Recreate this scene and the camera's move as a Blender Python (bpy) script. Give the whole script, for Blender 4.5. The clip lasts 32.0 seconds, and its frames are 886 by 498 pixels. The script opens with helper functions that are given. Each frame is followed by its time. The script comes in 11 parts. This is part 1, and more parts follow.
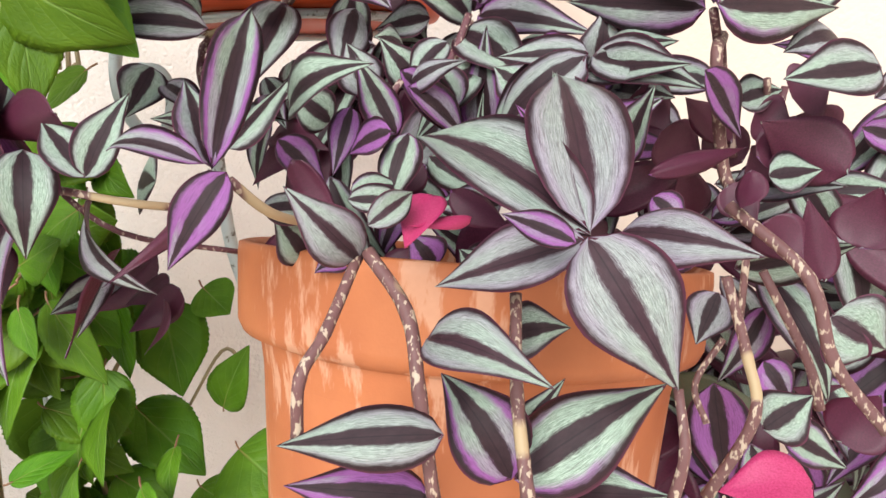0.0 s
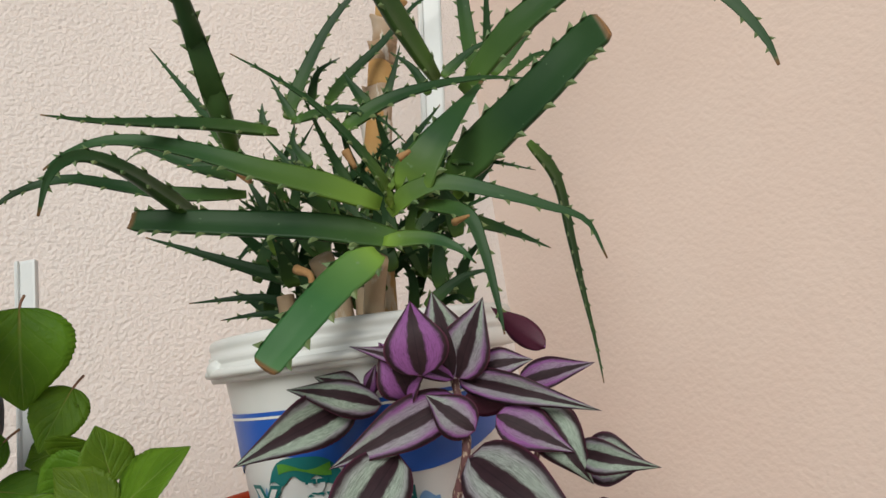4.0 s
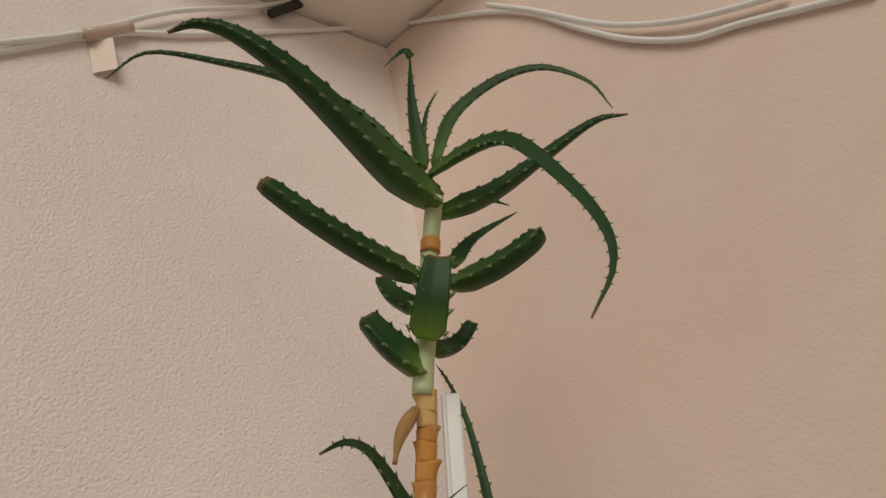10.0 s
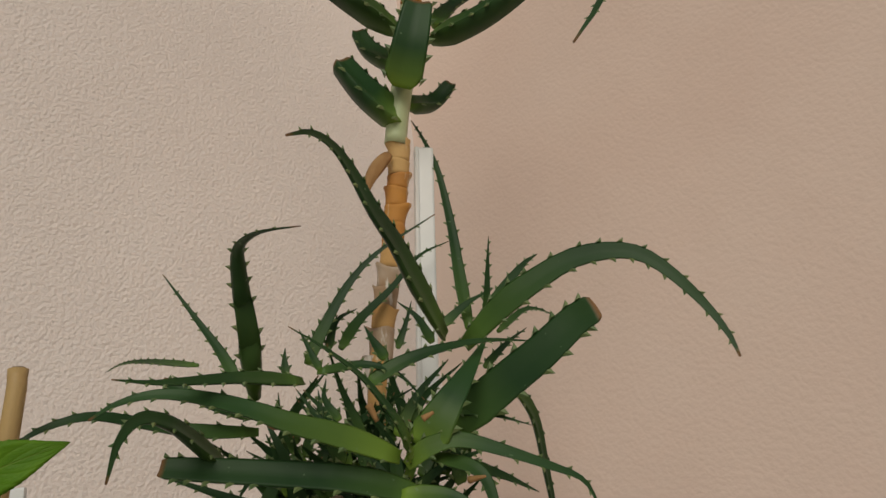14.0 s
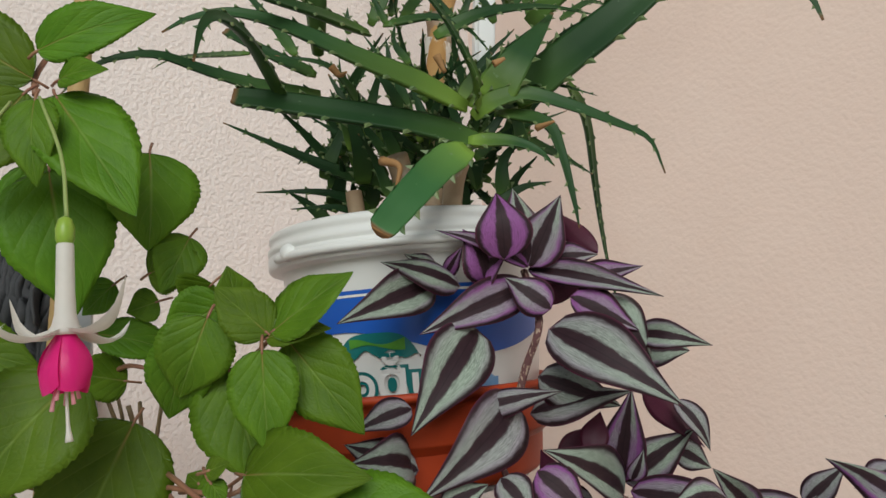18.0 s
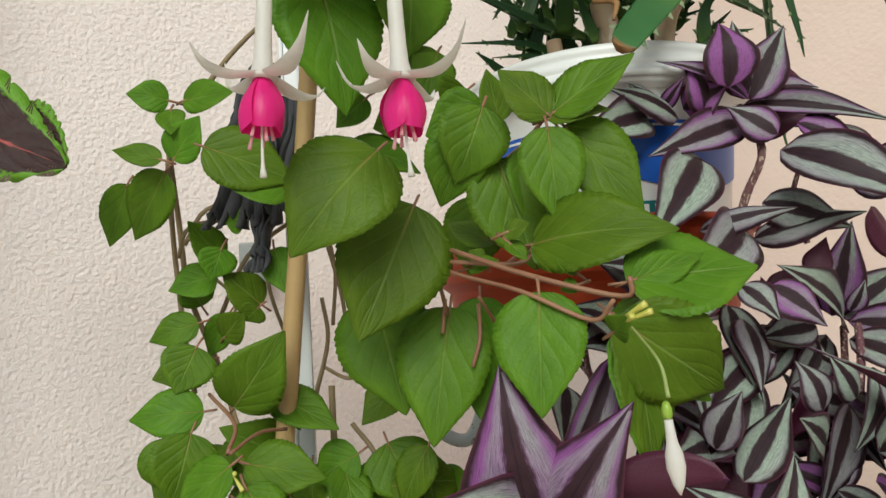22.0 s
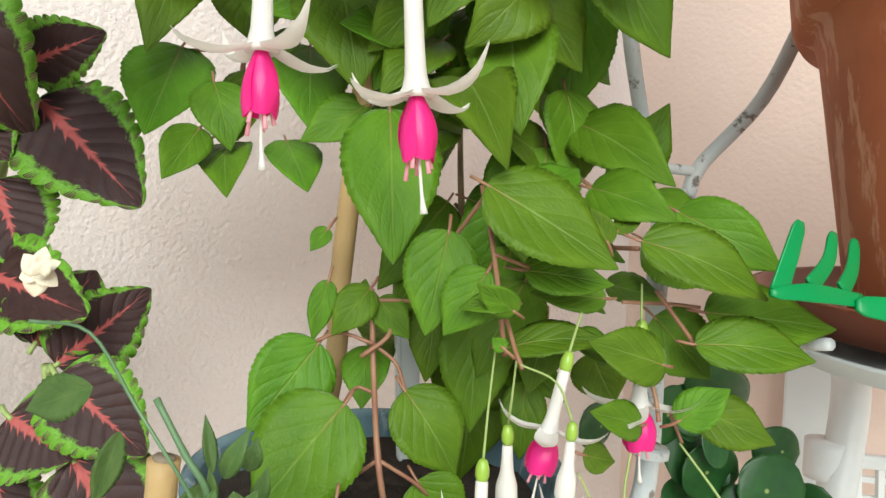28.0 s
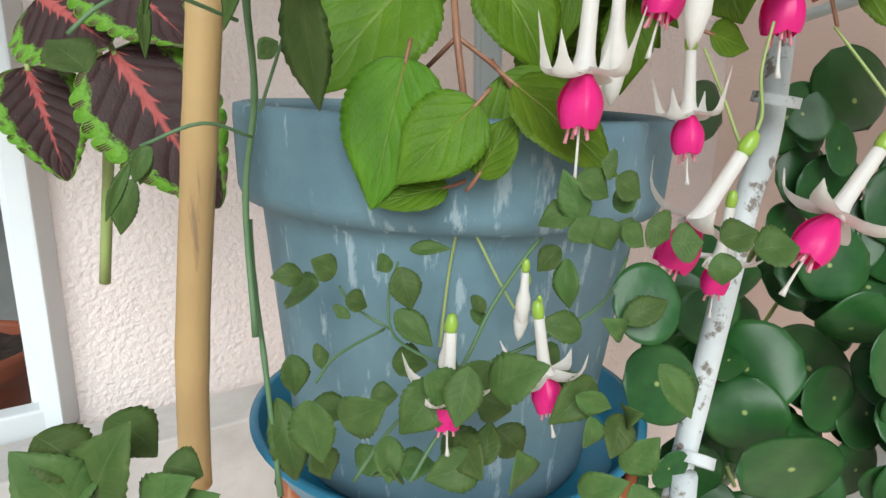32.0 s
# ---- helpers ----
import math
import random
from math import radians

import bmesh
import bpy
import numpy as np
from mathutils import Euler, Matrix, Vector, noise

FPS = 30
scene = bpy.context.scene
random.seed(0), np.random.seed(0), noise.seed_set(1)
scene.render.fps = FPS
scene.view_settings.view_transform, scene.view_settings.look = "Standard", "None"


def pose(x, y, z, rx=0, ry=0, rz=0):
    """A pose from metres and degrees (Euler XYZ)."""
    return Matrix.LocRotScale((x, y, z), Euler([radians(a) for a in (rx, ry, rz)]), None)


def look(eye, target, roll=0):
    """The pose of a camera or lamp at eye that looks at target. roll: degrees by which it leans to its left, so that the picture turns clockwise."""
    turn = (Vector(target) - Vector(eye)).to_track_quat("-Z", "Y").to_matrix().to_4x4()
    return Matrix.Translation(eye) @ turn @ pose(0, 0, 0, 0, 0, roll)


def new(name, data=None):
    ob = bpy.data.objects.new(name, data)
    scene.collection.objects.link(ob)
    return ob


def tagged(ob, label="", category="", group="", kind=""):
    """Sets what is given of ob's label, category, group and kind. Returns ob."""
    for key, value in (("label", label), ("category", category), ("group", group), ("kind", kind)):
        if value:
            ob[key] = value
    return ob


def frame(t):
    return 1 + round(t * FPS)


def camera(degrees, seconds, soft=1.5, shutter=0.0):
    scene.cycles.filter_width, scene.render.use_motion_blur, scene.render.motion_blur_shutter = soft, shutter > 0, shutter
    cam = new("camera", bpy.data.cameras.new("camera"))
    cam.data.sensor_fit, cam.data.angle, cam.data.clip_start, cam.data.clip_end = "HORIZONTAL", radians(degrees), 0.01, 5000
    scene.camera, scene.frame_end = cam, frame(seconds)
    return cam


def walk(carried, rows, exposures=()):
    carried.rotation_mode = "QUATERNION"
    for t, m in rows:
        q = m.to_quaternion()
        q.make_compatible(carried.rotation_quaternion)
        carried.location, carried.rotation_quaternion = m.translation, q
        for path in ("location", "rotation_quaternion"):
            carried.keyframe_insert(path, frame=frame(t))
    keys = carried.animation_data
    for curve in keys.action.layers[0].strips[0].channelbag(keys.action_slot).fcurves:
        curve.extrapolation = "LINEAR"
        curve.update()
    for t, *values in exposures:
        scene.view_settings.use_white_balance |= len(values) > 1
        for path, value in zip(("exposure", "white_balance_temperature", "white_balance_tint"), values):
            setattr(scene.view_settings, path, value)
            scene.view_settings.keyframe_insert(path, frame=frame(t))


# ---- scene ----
cam = camera(65.6, 32.0)
PATH = [
    (0, (0.0393, 0.0305, 1.1073), (-0.2375, 1.9638, 0.6766), -1.62),
    (0.5, (0.0263, 0.0375, 1.1253), (-0.2037, 1.9869, 0.7423), -2.08),
    (1, (0.0119, 0.0435, 1.1468), (-0.1937, 2.0153, 0.8828), -3.14),
    (1.5, (0.0038, 0.0485, 1.1616), (-0.2088, 2.0323, 1.0222), -3.35),
    (2, (0.0033, 0.0477, 1.1802), (-0.2215, 2.0348, 1.1508), -3.93),
    (2.5, (0.0042, 0.0446, 1.1958), (-0.2577, 2.0247, 1.2981), -4.70),
    (3, (-0.0105, 0.0472, 1.2255), (-0.1761, 2.0337, 1.3888), -5.67),
    (3.5, (-0.0217, 0.0480, 1.2627), (-0.1247, 2.0320, 1.4933), -7.54),
    (5.5, (-0.0342, 0.0260, 1.3727), (-0.0557, 1.9459, 1.9326), -8.07),
    (6, (-0.0401, 0.0127, 1.3922), (-0.0407, 1.9020, 2.0485), -8.45),
    (6.5, (-0.0475, -0.0076, 1.4060), (-0.0376, 1.8448, 2.1599), -8.11),
    (7, (-0.0540, -0.0229, 1.4144), (-0.0227, 1.7956, 2.2464), -8.55),
    (7.5, (-0.0604, -0.0367, 1.4181), (-0.0108, 1.7553, 2.3047), -9.11),
    (8, (-0.0717, -0.0477, 1.4228), (0.0079, 1.7020, 2.3882), -9.51),
    (8.5, (-0.0707, -0.0598, 1.4251), (0.0659, 1.6415, 2.4675), -10.68),
    (9, (-0.0753, -0.0556, 1.4241), (0.1342, 1.5990, 2.5280), -11.30),
    (9.5, (-0.0799, -0.0608, 1.4210), (0.1415, 1.5793, 2.5440), -11.18),
    (10, (-0.0837, -0.0644, 1.4205), (0.1433, 1.5838, 2.5304), -10.87),
    (10.5, (-0.0848, -0.0774, 1.4155), (0.1452, 1.5698, 2.5263), -10.53),
    (11, (-0.0812, -0.0743, 1.4084), (0.1500, 1.5878, 2.4965), -10.44),
    (11.5, (-0.0818, -0.0662, 1.3998), (0.1349, 1.6312, 2.4352), -9.62),
    (12, (-0.0832, -0.0621, 1.3887), (0.1407, 1.6673, 2.3680), -9.28),
    (12.5, (-0.0809, -0.0488, 1.3753), (0.1528, 1.7233, 2.2726), -9.18),
    (13, (-0.0806, -0.0369, 1.3682), (0.1602, 1.7625, 2.2073), -8.77),
    (13.5, (-0.0827, -0.0258, 1.3582), (0.1600, 1.7988, 2.1404), -8.18),
    (14, (-0.0870, -0.0159, 1.3492), (0.1580, 1.8356, 2.0648), -7.37),
    (14.5, (-0.0942, -0.0056, 1.3362), (0.1509, 1.8697, 1.9866), -6.52),
    (15, (-0.0904, 0.0043, 1.3221), (0.1696, 1.9024, 1.8962), -6.50),
    (15.5, (-0.0899, 0.0118, 1.3072), (0.1733, 1.9314, 1.8030), -6.05),
    (17.5, (-0.1093, 0.0284, 1.2607), (0.1185, 1.9931, 1.5574), -5.09),
    (18, (-0.1319, 0.0200, 1.2439), (0.0588, 1.9927, 1.5125), -4.32),
    (18.5, (-0.1590, 0.0118, 1.2393), (-0.0403, 1.9912, 1.5000), -3.66),
    (19, (-0.1805, -0.0008, 1.2439), (-0.1471, 1.9810, 1.5114), -3.38),
    (19.5, (-0.1999, -0.0054, 1.2400), (-0.2484, 1.9738, 1.5234), -3.22),
    (20, (-0.2179, -0.0042, 1.2316), (-0.3058, 1.9797, 1.4691), -3.08),
    (20.5, (-0.2265, -0.0048, 1.2111), (-0.2893, 1.9834, 1.4187), -2.39),
    (21, (-0.2289, -0.0014, 1.2034), (-0.2662, 1.9898, 1.3870), -4.19),
    (21.5, (-0.2392, 0.0139, 1.1817), (-0.2195, 2.0066, 1.3513), -3.13),
    (22, (-0.2352, 0.0231, 1.1679), (-0.2018, 2.0136, 1.3600), -3.38),
    (22.5, (-0.2471, 0.0291, 1.1396), (-0.2744, 2.0223, 1.3015), -2.70),
    (23, (-0.2777, 0.0300, 1.1153), (-0.3269, 2.0242, 1.2590), -1.57),
    (23.5, (-0.3093, 0.0469, 1.0836), (-0.2004, 2.0426, 1.1563), -1.90),
    (24, (-0.3267, 0.0442, 1.0609), (-0.1109, 2.0324, 1.0806), -2.38),
    (24.5, (-0.3338, 0.0485, 1.0345), (-0.0487, 2.0274, 0.9842), -2.24),
    (25, (-0.3381, 0.0512, 1.0143), (-0.0279, 2.0254, 0.9337), -1.93),
    (25.5, (-0.3454, 0.0510, 0.9866), (-0.0586, 2.0273, 0.8786), -2.05),
    (26, (-0.3514, 0.0571, 0.9560), (-0.0916, 2.0344, 0.8055), -1.11),
    (26.5, (-0.3612, 0.0635, 0.9401), (-0.1342, 2.0434, 0.7714), -1.04),
    (28.5, (-0.3542, 0.0859, 0.8726), (-0.0474, 2.0505, 0.6578), 1.09),
    (29, (-0.3553, 0.0904, 0.8565), (-0.0660, 2.0501, 0.5805), 1.68),
    (29.5, (-0.3526, 0.0947, 0.8470), (-0.0600, 2.0455, 0.5169), 1.81),
    (30, (-0.3492, 0.0938, 0.8363), (-0.0867, 2.0443, 0.4806), 1.94),
    (30.5, (-0.3463, 0.1015, 0.8191), (-0.1035, 2.0524, 0.4517), 1.85),
    (31, (-0.3470, 0.1058, 0.8060), (-0.1400, 2.0535, 0.4016), 1.21),
    (31.5, (-0.3485, 0.1085, 0.7883), (-0.1859, 2.0505, 0.3390), 0.86),
    (32, (-0.3570, 0.1090, 0.7691), (-0.2547, 2.0328, 0.2318), 0.98),
]
EXPOSURES = [(0.0, 0.58, 6050, 0), (1.0, 0.60, 6000, 0), (2.0, 0.18, 6100, 0), (3.0, -0.42, 6050, 0), (3.5, -0.54, 6150, 2), (5.5, -1.0, 6700, 5), (7.0, -1.3, 7100, 8), (13.0, -1.32, 7100, 8), (14.5, -1.3, 6800, 5), (15.5, -1.22, 6500, 4),
             (17.5, -0.84, 6150, 3), (19.0, -0.64, 6150, 2), (21.0, -0.56, 6200, 0), (23.0, -0.22, 6250, 0), (24.5, -0.06, 6150, 0), (26.5, 0.10, 6100, 0), (28.5, 0.28, 5950, 0), (30.0, 0.26, 5650, 1), (32.0, -0.04, 5850, 3)]

walk(cam, [(t, look(eye, target, roll)) for t, eye, target, roll in PATH], EXPOSURES)

# ---- light ----
world = bpy.data.worlds.new("sky")
scene.world = world
world.use_nodes = True
wt = world.node_tree
sky = wt.nodes.new("ShaderNodeTexSky")
sky.sky_type, sky.sun_disc, sky.sun_elevation, sky.sun_rotation = "NISHITA", False, radians(33), radians(186)
wt.links.new(sky.outputs[0], wt.nodes["Background"].inputs[0])
wt.nodes["Background"].inputs[1].default_value = 0.065
sun = new("sun", bpy.data.lights.new("sun", "SUN"))
sun.data.energy, sun.data.angle, sun.data.color = 3.75, radians(40), (1.0, 0.95, 0.89)
sun.matrix_world = look((-0.3, -2.4, 2.95), (0, 0.6, 1.0))


# ---- materials ----
def nodes_of(name):
    m = bpy.data.materials.new(name)
    m.use_nodes = True
    t = m.node_tree
    t.nodes.clear()
    return m, t


class Net:
    """A small helper to wire shader nodes."""

    def __init__(self, name):
        self.m, self.t = nodes_of(name)
        self.out = self.t.nodes.new("ShaderNodeOutputMaterial")
        self.bsdf = self.t.nodes.new("ShaderNodeBsdfPrincipled")
        self.t.links.new(self.bsdf.outputs[0], self.out.inputs[0])

    def node(self, kind, **sets):
        n = self.t.nodes.new("ShaderNode" + kind)
        for k, v in sets.items():
            setattr(n, k, v)
        return n

    def link(self, a, b):
        self.t.links.new(a, b)

    def put(self, sock, v):
        if hasattr(v, "is_linked"):
            self.link(v, sock)
        else:
            sock.default_value = v

    def math(self, op, a, b=0.0, c=0.0, clamp=False):
        n = self.node("Math", operation=op, use_clamp=clamp)
        for s, v in zip(n.inputs, (a, b, c)):
            self.put(s, v)
        return n.outputs[0]

    def uv(self):
        n = self.node("UVMap")
        s = self.node("SeparateXYZ")
        self.link(n.outputs[0], s.inputs[0])
        return n.outputs[0], s.outputs[0], s.outputs[1]

    def noise(self, scale, detail=3.0, rough=0.55, vec=None, stretch=None):
        n = self.node("TexNoise")
        n.inputs["Scale"].default_value = scale
        n.inputs["Detail"].default_value = detail
        n.inputs["Roughness"].default_value = rough
        if vec is None:
            vec = self.node("TexCoord").outputs["Object"]
        if stretch:
            mp = self.node("Mapping")
            mp.inputs["Scale"].default_value = stretch
            self.link(vec, mp.inputs[0])
            vec = mp.outputs[0]
        self.link(vec, n.inputs["Vector"])
        return n.outputs[0]

    def ramp(self, fac, stops, mode="LINEAR"):
        n = self.node("ValToRGB")
        n.color_ramp.interpolation = mode
        e = n.color_ramp.elements
        while len(e) < len(stops):
            e.new(0.5)
        for el, (p, c) in zip(e, stops):
            el.position = p
            el.color = (*c, 1) if len(c) == 3 else c
        self.put(n.inputs[0], fac)
        return n.outputs[0]

    def mix(self, fac, a, b, blend="MIX"):
        n = self.node("Mix", data_type="RGBA", blend_type=blend)
        self.put(n.inputs[0], fac)
        for s, v in ((n.inputs[6], a), (n.inputs[7], b)):
            self.put(s, (*v, 1) if isinstance(v, tuple) and len(v) == 3 else v)
        return n.outputs[2]

    def bump(self, height, strength=0.3, dist=0.002, onto=None):
        n = self.node("Bump")
        n.inputs["Strength"].default_value = strength
        n.inputs["Distance"].default_value = dist
        self.link(height, n.inputs["Height"])
        if onto is not None:
            self.link(onto, n.inputs["Normal"])
        return n.outputs[0]

    def done(self, color, rough=0.5, normal=None, metal=0.0, leaf=0.0, spec=0.5):
        b = self.bsdf
        self.put(b.inputs["Base Color"], (*color, 1) if isinstance(color, tuple) and len(color) == 3 else color)
        self.put(b.inputs["Roughness"], rough)
        b.inputs["Metallic"].default_value = metal
        b.inputs["Specular IOR Level"].default_value = spec
        if normal is not None:
            self.link(normal, b.inputs["Normal"])
        if leaf:
            tr = self.node("BsdfTranslucent")
            self.put(tr.inputs[0], (*color, 1) if isinstance(color, tuple) else color)
            mx = self.node("MixShader")
            mx.inputs[0].default_value = leaf
            self.link(b.outputs[0], mx.inputs[1])
            self.link(tr.outputs[0], mx.inputs[2])
            self.link(mx.outputs[0], self.out.inputs[0])
        return self.m


def rand_of(n):
    return n.node("ObjectInfo").outputs["Random"]


def plain(name, a, b, scale=30.0, rough=0.5, bump=0.15, dist=0.001, metal=0.0, spec=0.5, stretch=None, leaf=0.0):
    """A surface of two near tones in a noise, with a fine relief."""
    n = Net(name)
    f = n.noise(scale, 4, 0.6, stretch=stretch)
    g = n.noise(scale * 6, 3, 0.6, stretch=stretch)
    f2 = n.ramp(f, [(0.3, a), (0.7, b)])
    c = n.mix(n.math("MULTIPLY", g, 0.25), f2, (a[0] * 0.75, a[1] * 0.75, a[2] * 0.75))
    return n.done(c, rough, n.bump(g, bump, dist), metal, leaf, spec)


def worn(name, base, dark, chip, scale=18.0, amount=0.62, rough=0.55, bump=0.3, stretch=None):
    """Paint or clay with scuffs that show another colour."""
    n = Net(name)
    f = n.noise(scale, 5, 0.65, stretch=stretch)
    g = n.noise(scale * 0.35, 3)
    h = n.noise(scale * 9, 3)
    c = n.mix(n.ramp(g, [(0.35, (0, 0, 0)), (0.7, (1, 1, 1))]), base, dark)
    c = n.mix(n.ramp(f, [(amount, (0, 0, 0)), (amount + 0.06, (1, 1, 1))]), c, chip)
    c = n.mix(n.math("MULTIPLY", h, 0.2), c, dark)
    return n.done(c, rough, n.bump(n.math("ADD", f, n.math("MULTIPLY", h, 0.4)), bump, 0.0012), spec=0.3)


def zebra(name, purple, dim=1.0, wide=0.0):
    """Silver-striped purple leaf: u runs across it, v from stalk to tip."""
    n = Net(name)
    vec, u, v = n.uv()
    wob = n.noise(3.0, 2, 0.5, vec, (1.5, 2.5, 1))
    fine = n.noise(46.0, 3, 0.75, vec, (2.2, 0.30, 1))
    grit = n.noise(120.0, 2, 0.8, vec, (1.3, 1.0, 1))
    a = n.math("MULTIPLY", n.math("ABSOLUTE", n.math("SUBTRACT", u, 0.5)), 2.0)
    a2 = n.math("ADD", a, n.math("MULTIPLY", n.math("SUBTRACT", wob, 0.5), 0.18))
    a2 = n.math("ADD", a2, n.math("MULTIPLY", n.math("SUBTRACT", fine, 0.5), 0.24))
    glint = n.math("ADD", n.math("MULTIPLY", fine, 0.6), n.math("MULTIPLY", grit, 0.4))
    silver = n.mix(n.ramp(glint, [(0.38, (0, 0, 0)), (0.66, (1, 1, 1))]), (0.16 * dim, 0.22 * dim, 0.165 * dim), (0.57 * dim, 0.65 * dim, 0.55 * dim))
    big = n.noise(1.1, 2, 0.5, vec, (1.2, 1.6, 1))
    rim = n.ramp(a2, [(0.14, (1, 1, 1)), (0.30, (0, 0, 0)), (0.56, (0, 0, 0)), (0.72, (1, 1, 1))])
    foot = n.ramp(v, [(0.0, (0.9, 0.9, 0.9)), (0.45, (0, 0, 0))])
    lean = n.math("ADD", n.math("MULTIPLY", rim, 0.35), n.math("MULTIPLY", foot, 0.5))
    tint = n.math("MULTIPLY", n.math("ADD", lean, n.math("ADD", big, n.math("SUBTRACT", rand_of(n), 0.85))), 1.5 * purple, clamp=True)
    violet = n.mix(glint, (0.11, 0.014, 0.13), (0.46, 0.18, 0.48))
    silver = n.mix(tint, silver, violet)
    dark = n.mix(n.noise(9.0, 3, 0.6, vec), (0.016 + wide * 0.014, 0.009 + wide * 0.005, 0.012 + wide * 0.009), (0.056 + wide * 0.04, 0.027 + wide * 0.012, 0.034 + wide * 0.020))
    mask = n.ramp(a2, [(0.24 - wide * 0.14, (0, 0, 0)), (0.33 - wide * 0.12, (1, 1, 1)), (0.71 + wide * 0.14, (1, 1, 1)), (0.84 + wide * 0.14, (0, 0, 0))])
    mask = n.math("MULTIPLY", mask, n.ramp(n.noise(34.0, 3, 0.7, vec, (2.6, 0.22, 1)), [(0.30, (0.25, 0.25, 0.25)), (0.50, (1, 1, 1))]))
    c = n.mix(mask, dark, silver)
    edge = n.ramp(a, [(0.92, (0, 0, 0)), (0.99, (1, 1, 1))])
    c = n.mix(n.math("MULTIPLY", edge, 0.7), c, (0.16, 0.04, 0.08))
    rib = n.ramp(a, [(0.0, (1, 1, 1)), (0.03, (0, 0, 0))])
    c = n.mix(n.math("MULTIPLY", rib, 0.7), c, (0.015, 0.008, 0.012))
    lines = n.noise(26.0, 2, 0.5, vec, (3.0, 0.12, 1))
    nb = n.bump(n.math("ADD", n.math("MULTIPLY", lines, 0.7), n.math("MULTIPLY", grit, 0.5)), 0.35, 0.0008)
    return n.done(c, 0.42, nb, leaf=0.08, spec=0.22)


def veined(name, base, pale, rib, count=7.0, slant=1.7, leaf=0.28, rough=0.45, relief=0.5, red=None):
    """Green leaf with side veins."""
    n = Net(name)
    vec, u, v = n.uv()
    a = n.math("MULTIPLY", n.math("ABSOLUTE", n.math("SUBTRACT", u, 0.5)), 2.0)
    big = n.noise(2.2, 3, 0.55, vec)
    fine = n.noise(30.0, 4, 0.65, vec)
    c = n.mix(n.ramp(big, [(0.3, (0, 0, 0)), (0.7, (1, 1, 1))]), base, pale)
    c = n.mix(n.math("MULTIPLY", fine, 0.25), c, (base[0] * 0.55, base[1] * 0.6, base[2] * 0.5))
    hue = n.node("HueSaturation")
    n.put(hue.inputs["Hue"], n.math("ADD", 0.485, n.math("MULTIPLY", rand_of(n), 0.03)))
    n.put(hue.inputs["Value"], n.math("ADD", 0.78, n.math("MULTIPLY", rand_of(n), 0.42)))
    n.link(c, hue.inputs["Color"])
    c = hue.outputs[0]
    bent = n.math("SUBTRACT", n.math("MULTIPLY", v, count), n.math("MULTIPLY", n.math("POWER", a, 0.8), slant))
    side = n.math("ABSOLUTE", n.math("SUBTRACT", n.math("FRACT", bent), 0.5))
    line = n.ramp(side, [(0.0, (1, 1, 1)), (0.045, (0, 0, 0))])
    mid = n.ramp(a, [(0.0, (1, 1, 1)), (0.045, (0, 0, 0))])
    fade = n.math("SUBTRACT", 1.0, n.math("MULTIPLY", a, 0.8))
    vein = n.math("MAXIMUM", n.math("MULTIPLY", n.math("MULTIPLY", line, fade), 0.55), mid)
    c = n.mix(n.math("MULTIPLY", vein, 0.55), c, rib)
    if red:
        near = n.math("MULTIPLY", mid, n.ramp(v, [(0.0, (1, 1, 1)), (0.3, (0, 0, 0))]))
        c = n.mix(n.math("MULTIPLY", near, 0.8), c, red)
    vor = n.node("TexVoronoi", feature="DISTANCE_TO_EDGE")
    vor.inputs["Scale"].default_value = 17.0
    n.link(vec, vor.inputs["Vector"])
    cell = n.math("MINIMUM", vor.outputs["Distance"], 0.25)
    puff = n.math("ADD", n.math("MULTIPLY", n.math("SMOOTH_MIN", side, 0.22, 0.2), 0.8), n.math("MULTIPLY", cell, 0.22))
    nb = n.bump(n.math("ADD", n.math("SUBTRACT", puff, n.math("MULTIPLY", mid, 0.3)), n.math("MULTIPLY", fine, 0.12)), relief, 0.003)
    return n.done(c, rough, nb, leaf=leaf, spec=0.2)


def pilea_paint(name):
    """Round glossy leaf, a pale dot where its stalk meets it."""
    n = Net(name)
    vec, u, v = n.uv()
    du, dv = n.math("SUBTRACT", u, 0.5), n.math("SUBTRACT", v, 0.42)
    far = n.math("SQRT", n.math("ADD", n.math("MULTIPLY", du, du), n.math("MULTIPLY", dv, dv)))
    big = n.noise(2.5, 3, 0.6, vec)
    fine = n.noise(40.0, 3, 0.6, vec)
    c = n.mix(n.ramp(big, [(0.3, (0, 0, 0)), (0.7, (1, 1, 1))]), (0.017, 0.072, 0.016), (0.036, 0.125, 0.025))
    c = n.mix(n.math("MULTIPLY", fine, 0.3), c, (0.012, 0.05, 0.016))
    c = n.mix(n.ramp(far, [(0.018, (1, 1, 1)), (0.040, (0, 0, 0))]), c, (0.30, 0.38, 0.12))
    nb = n.bump(n.math("ADD", n.math("MULTIPLY", n.ramp(far, [(0.0, (0, 0, 0)), (0.25, (1, 1, 1))]), 0.6), n.math("MULTIPLY", big, 0.8)), 0.15, 0.002)
    return n.done(c, 0.36, nb, leaf=0.08, spec=0.4)


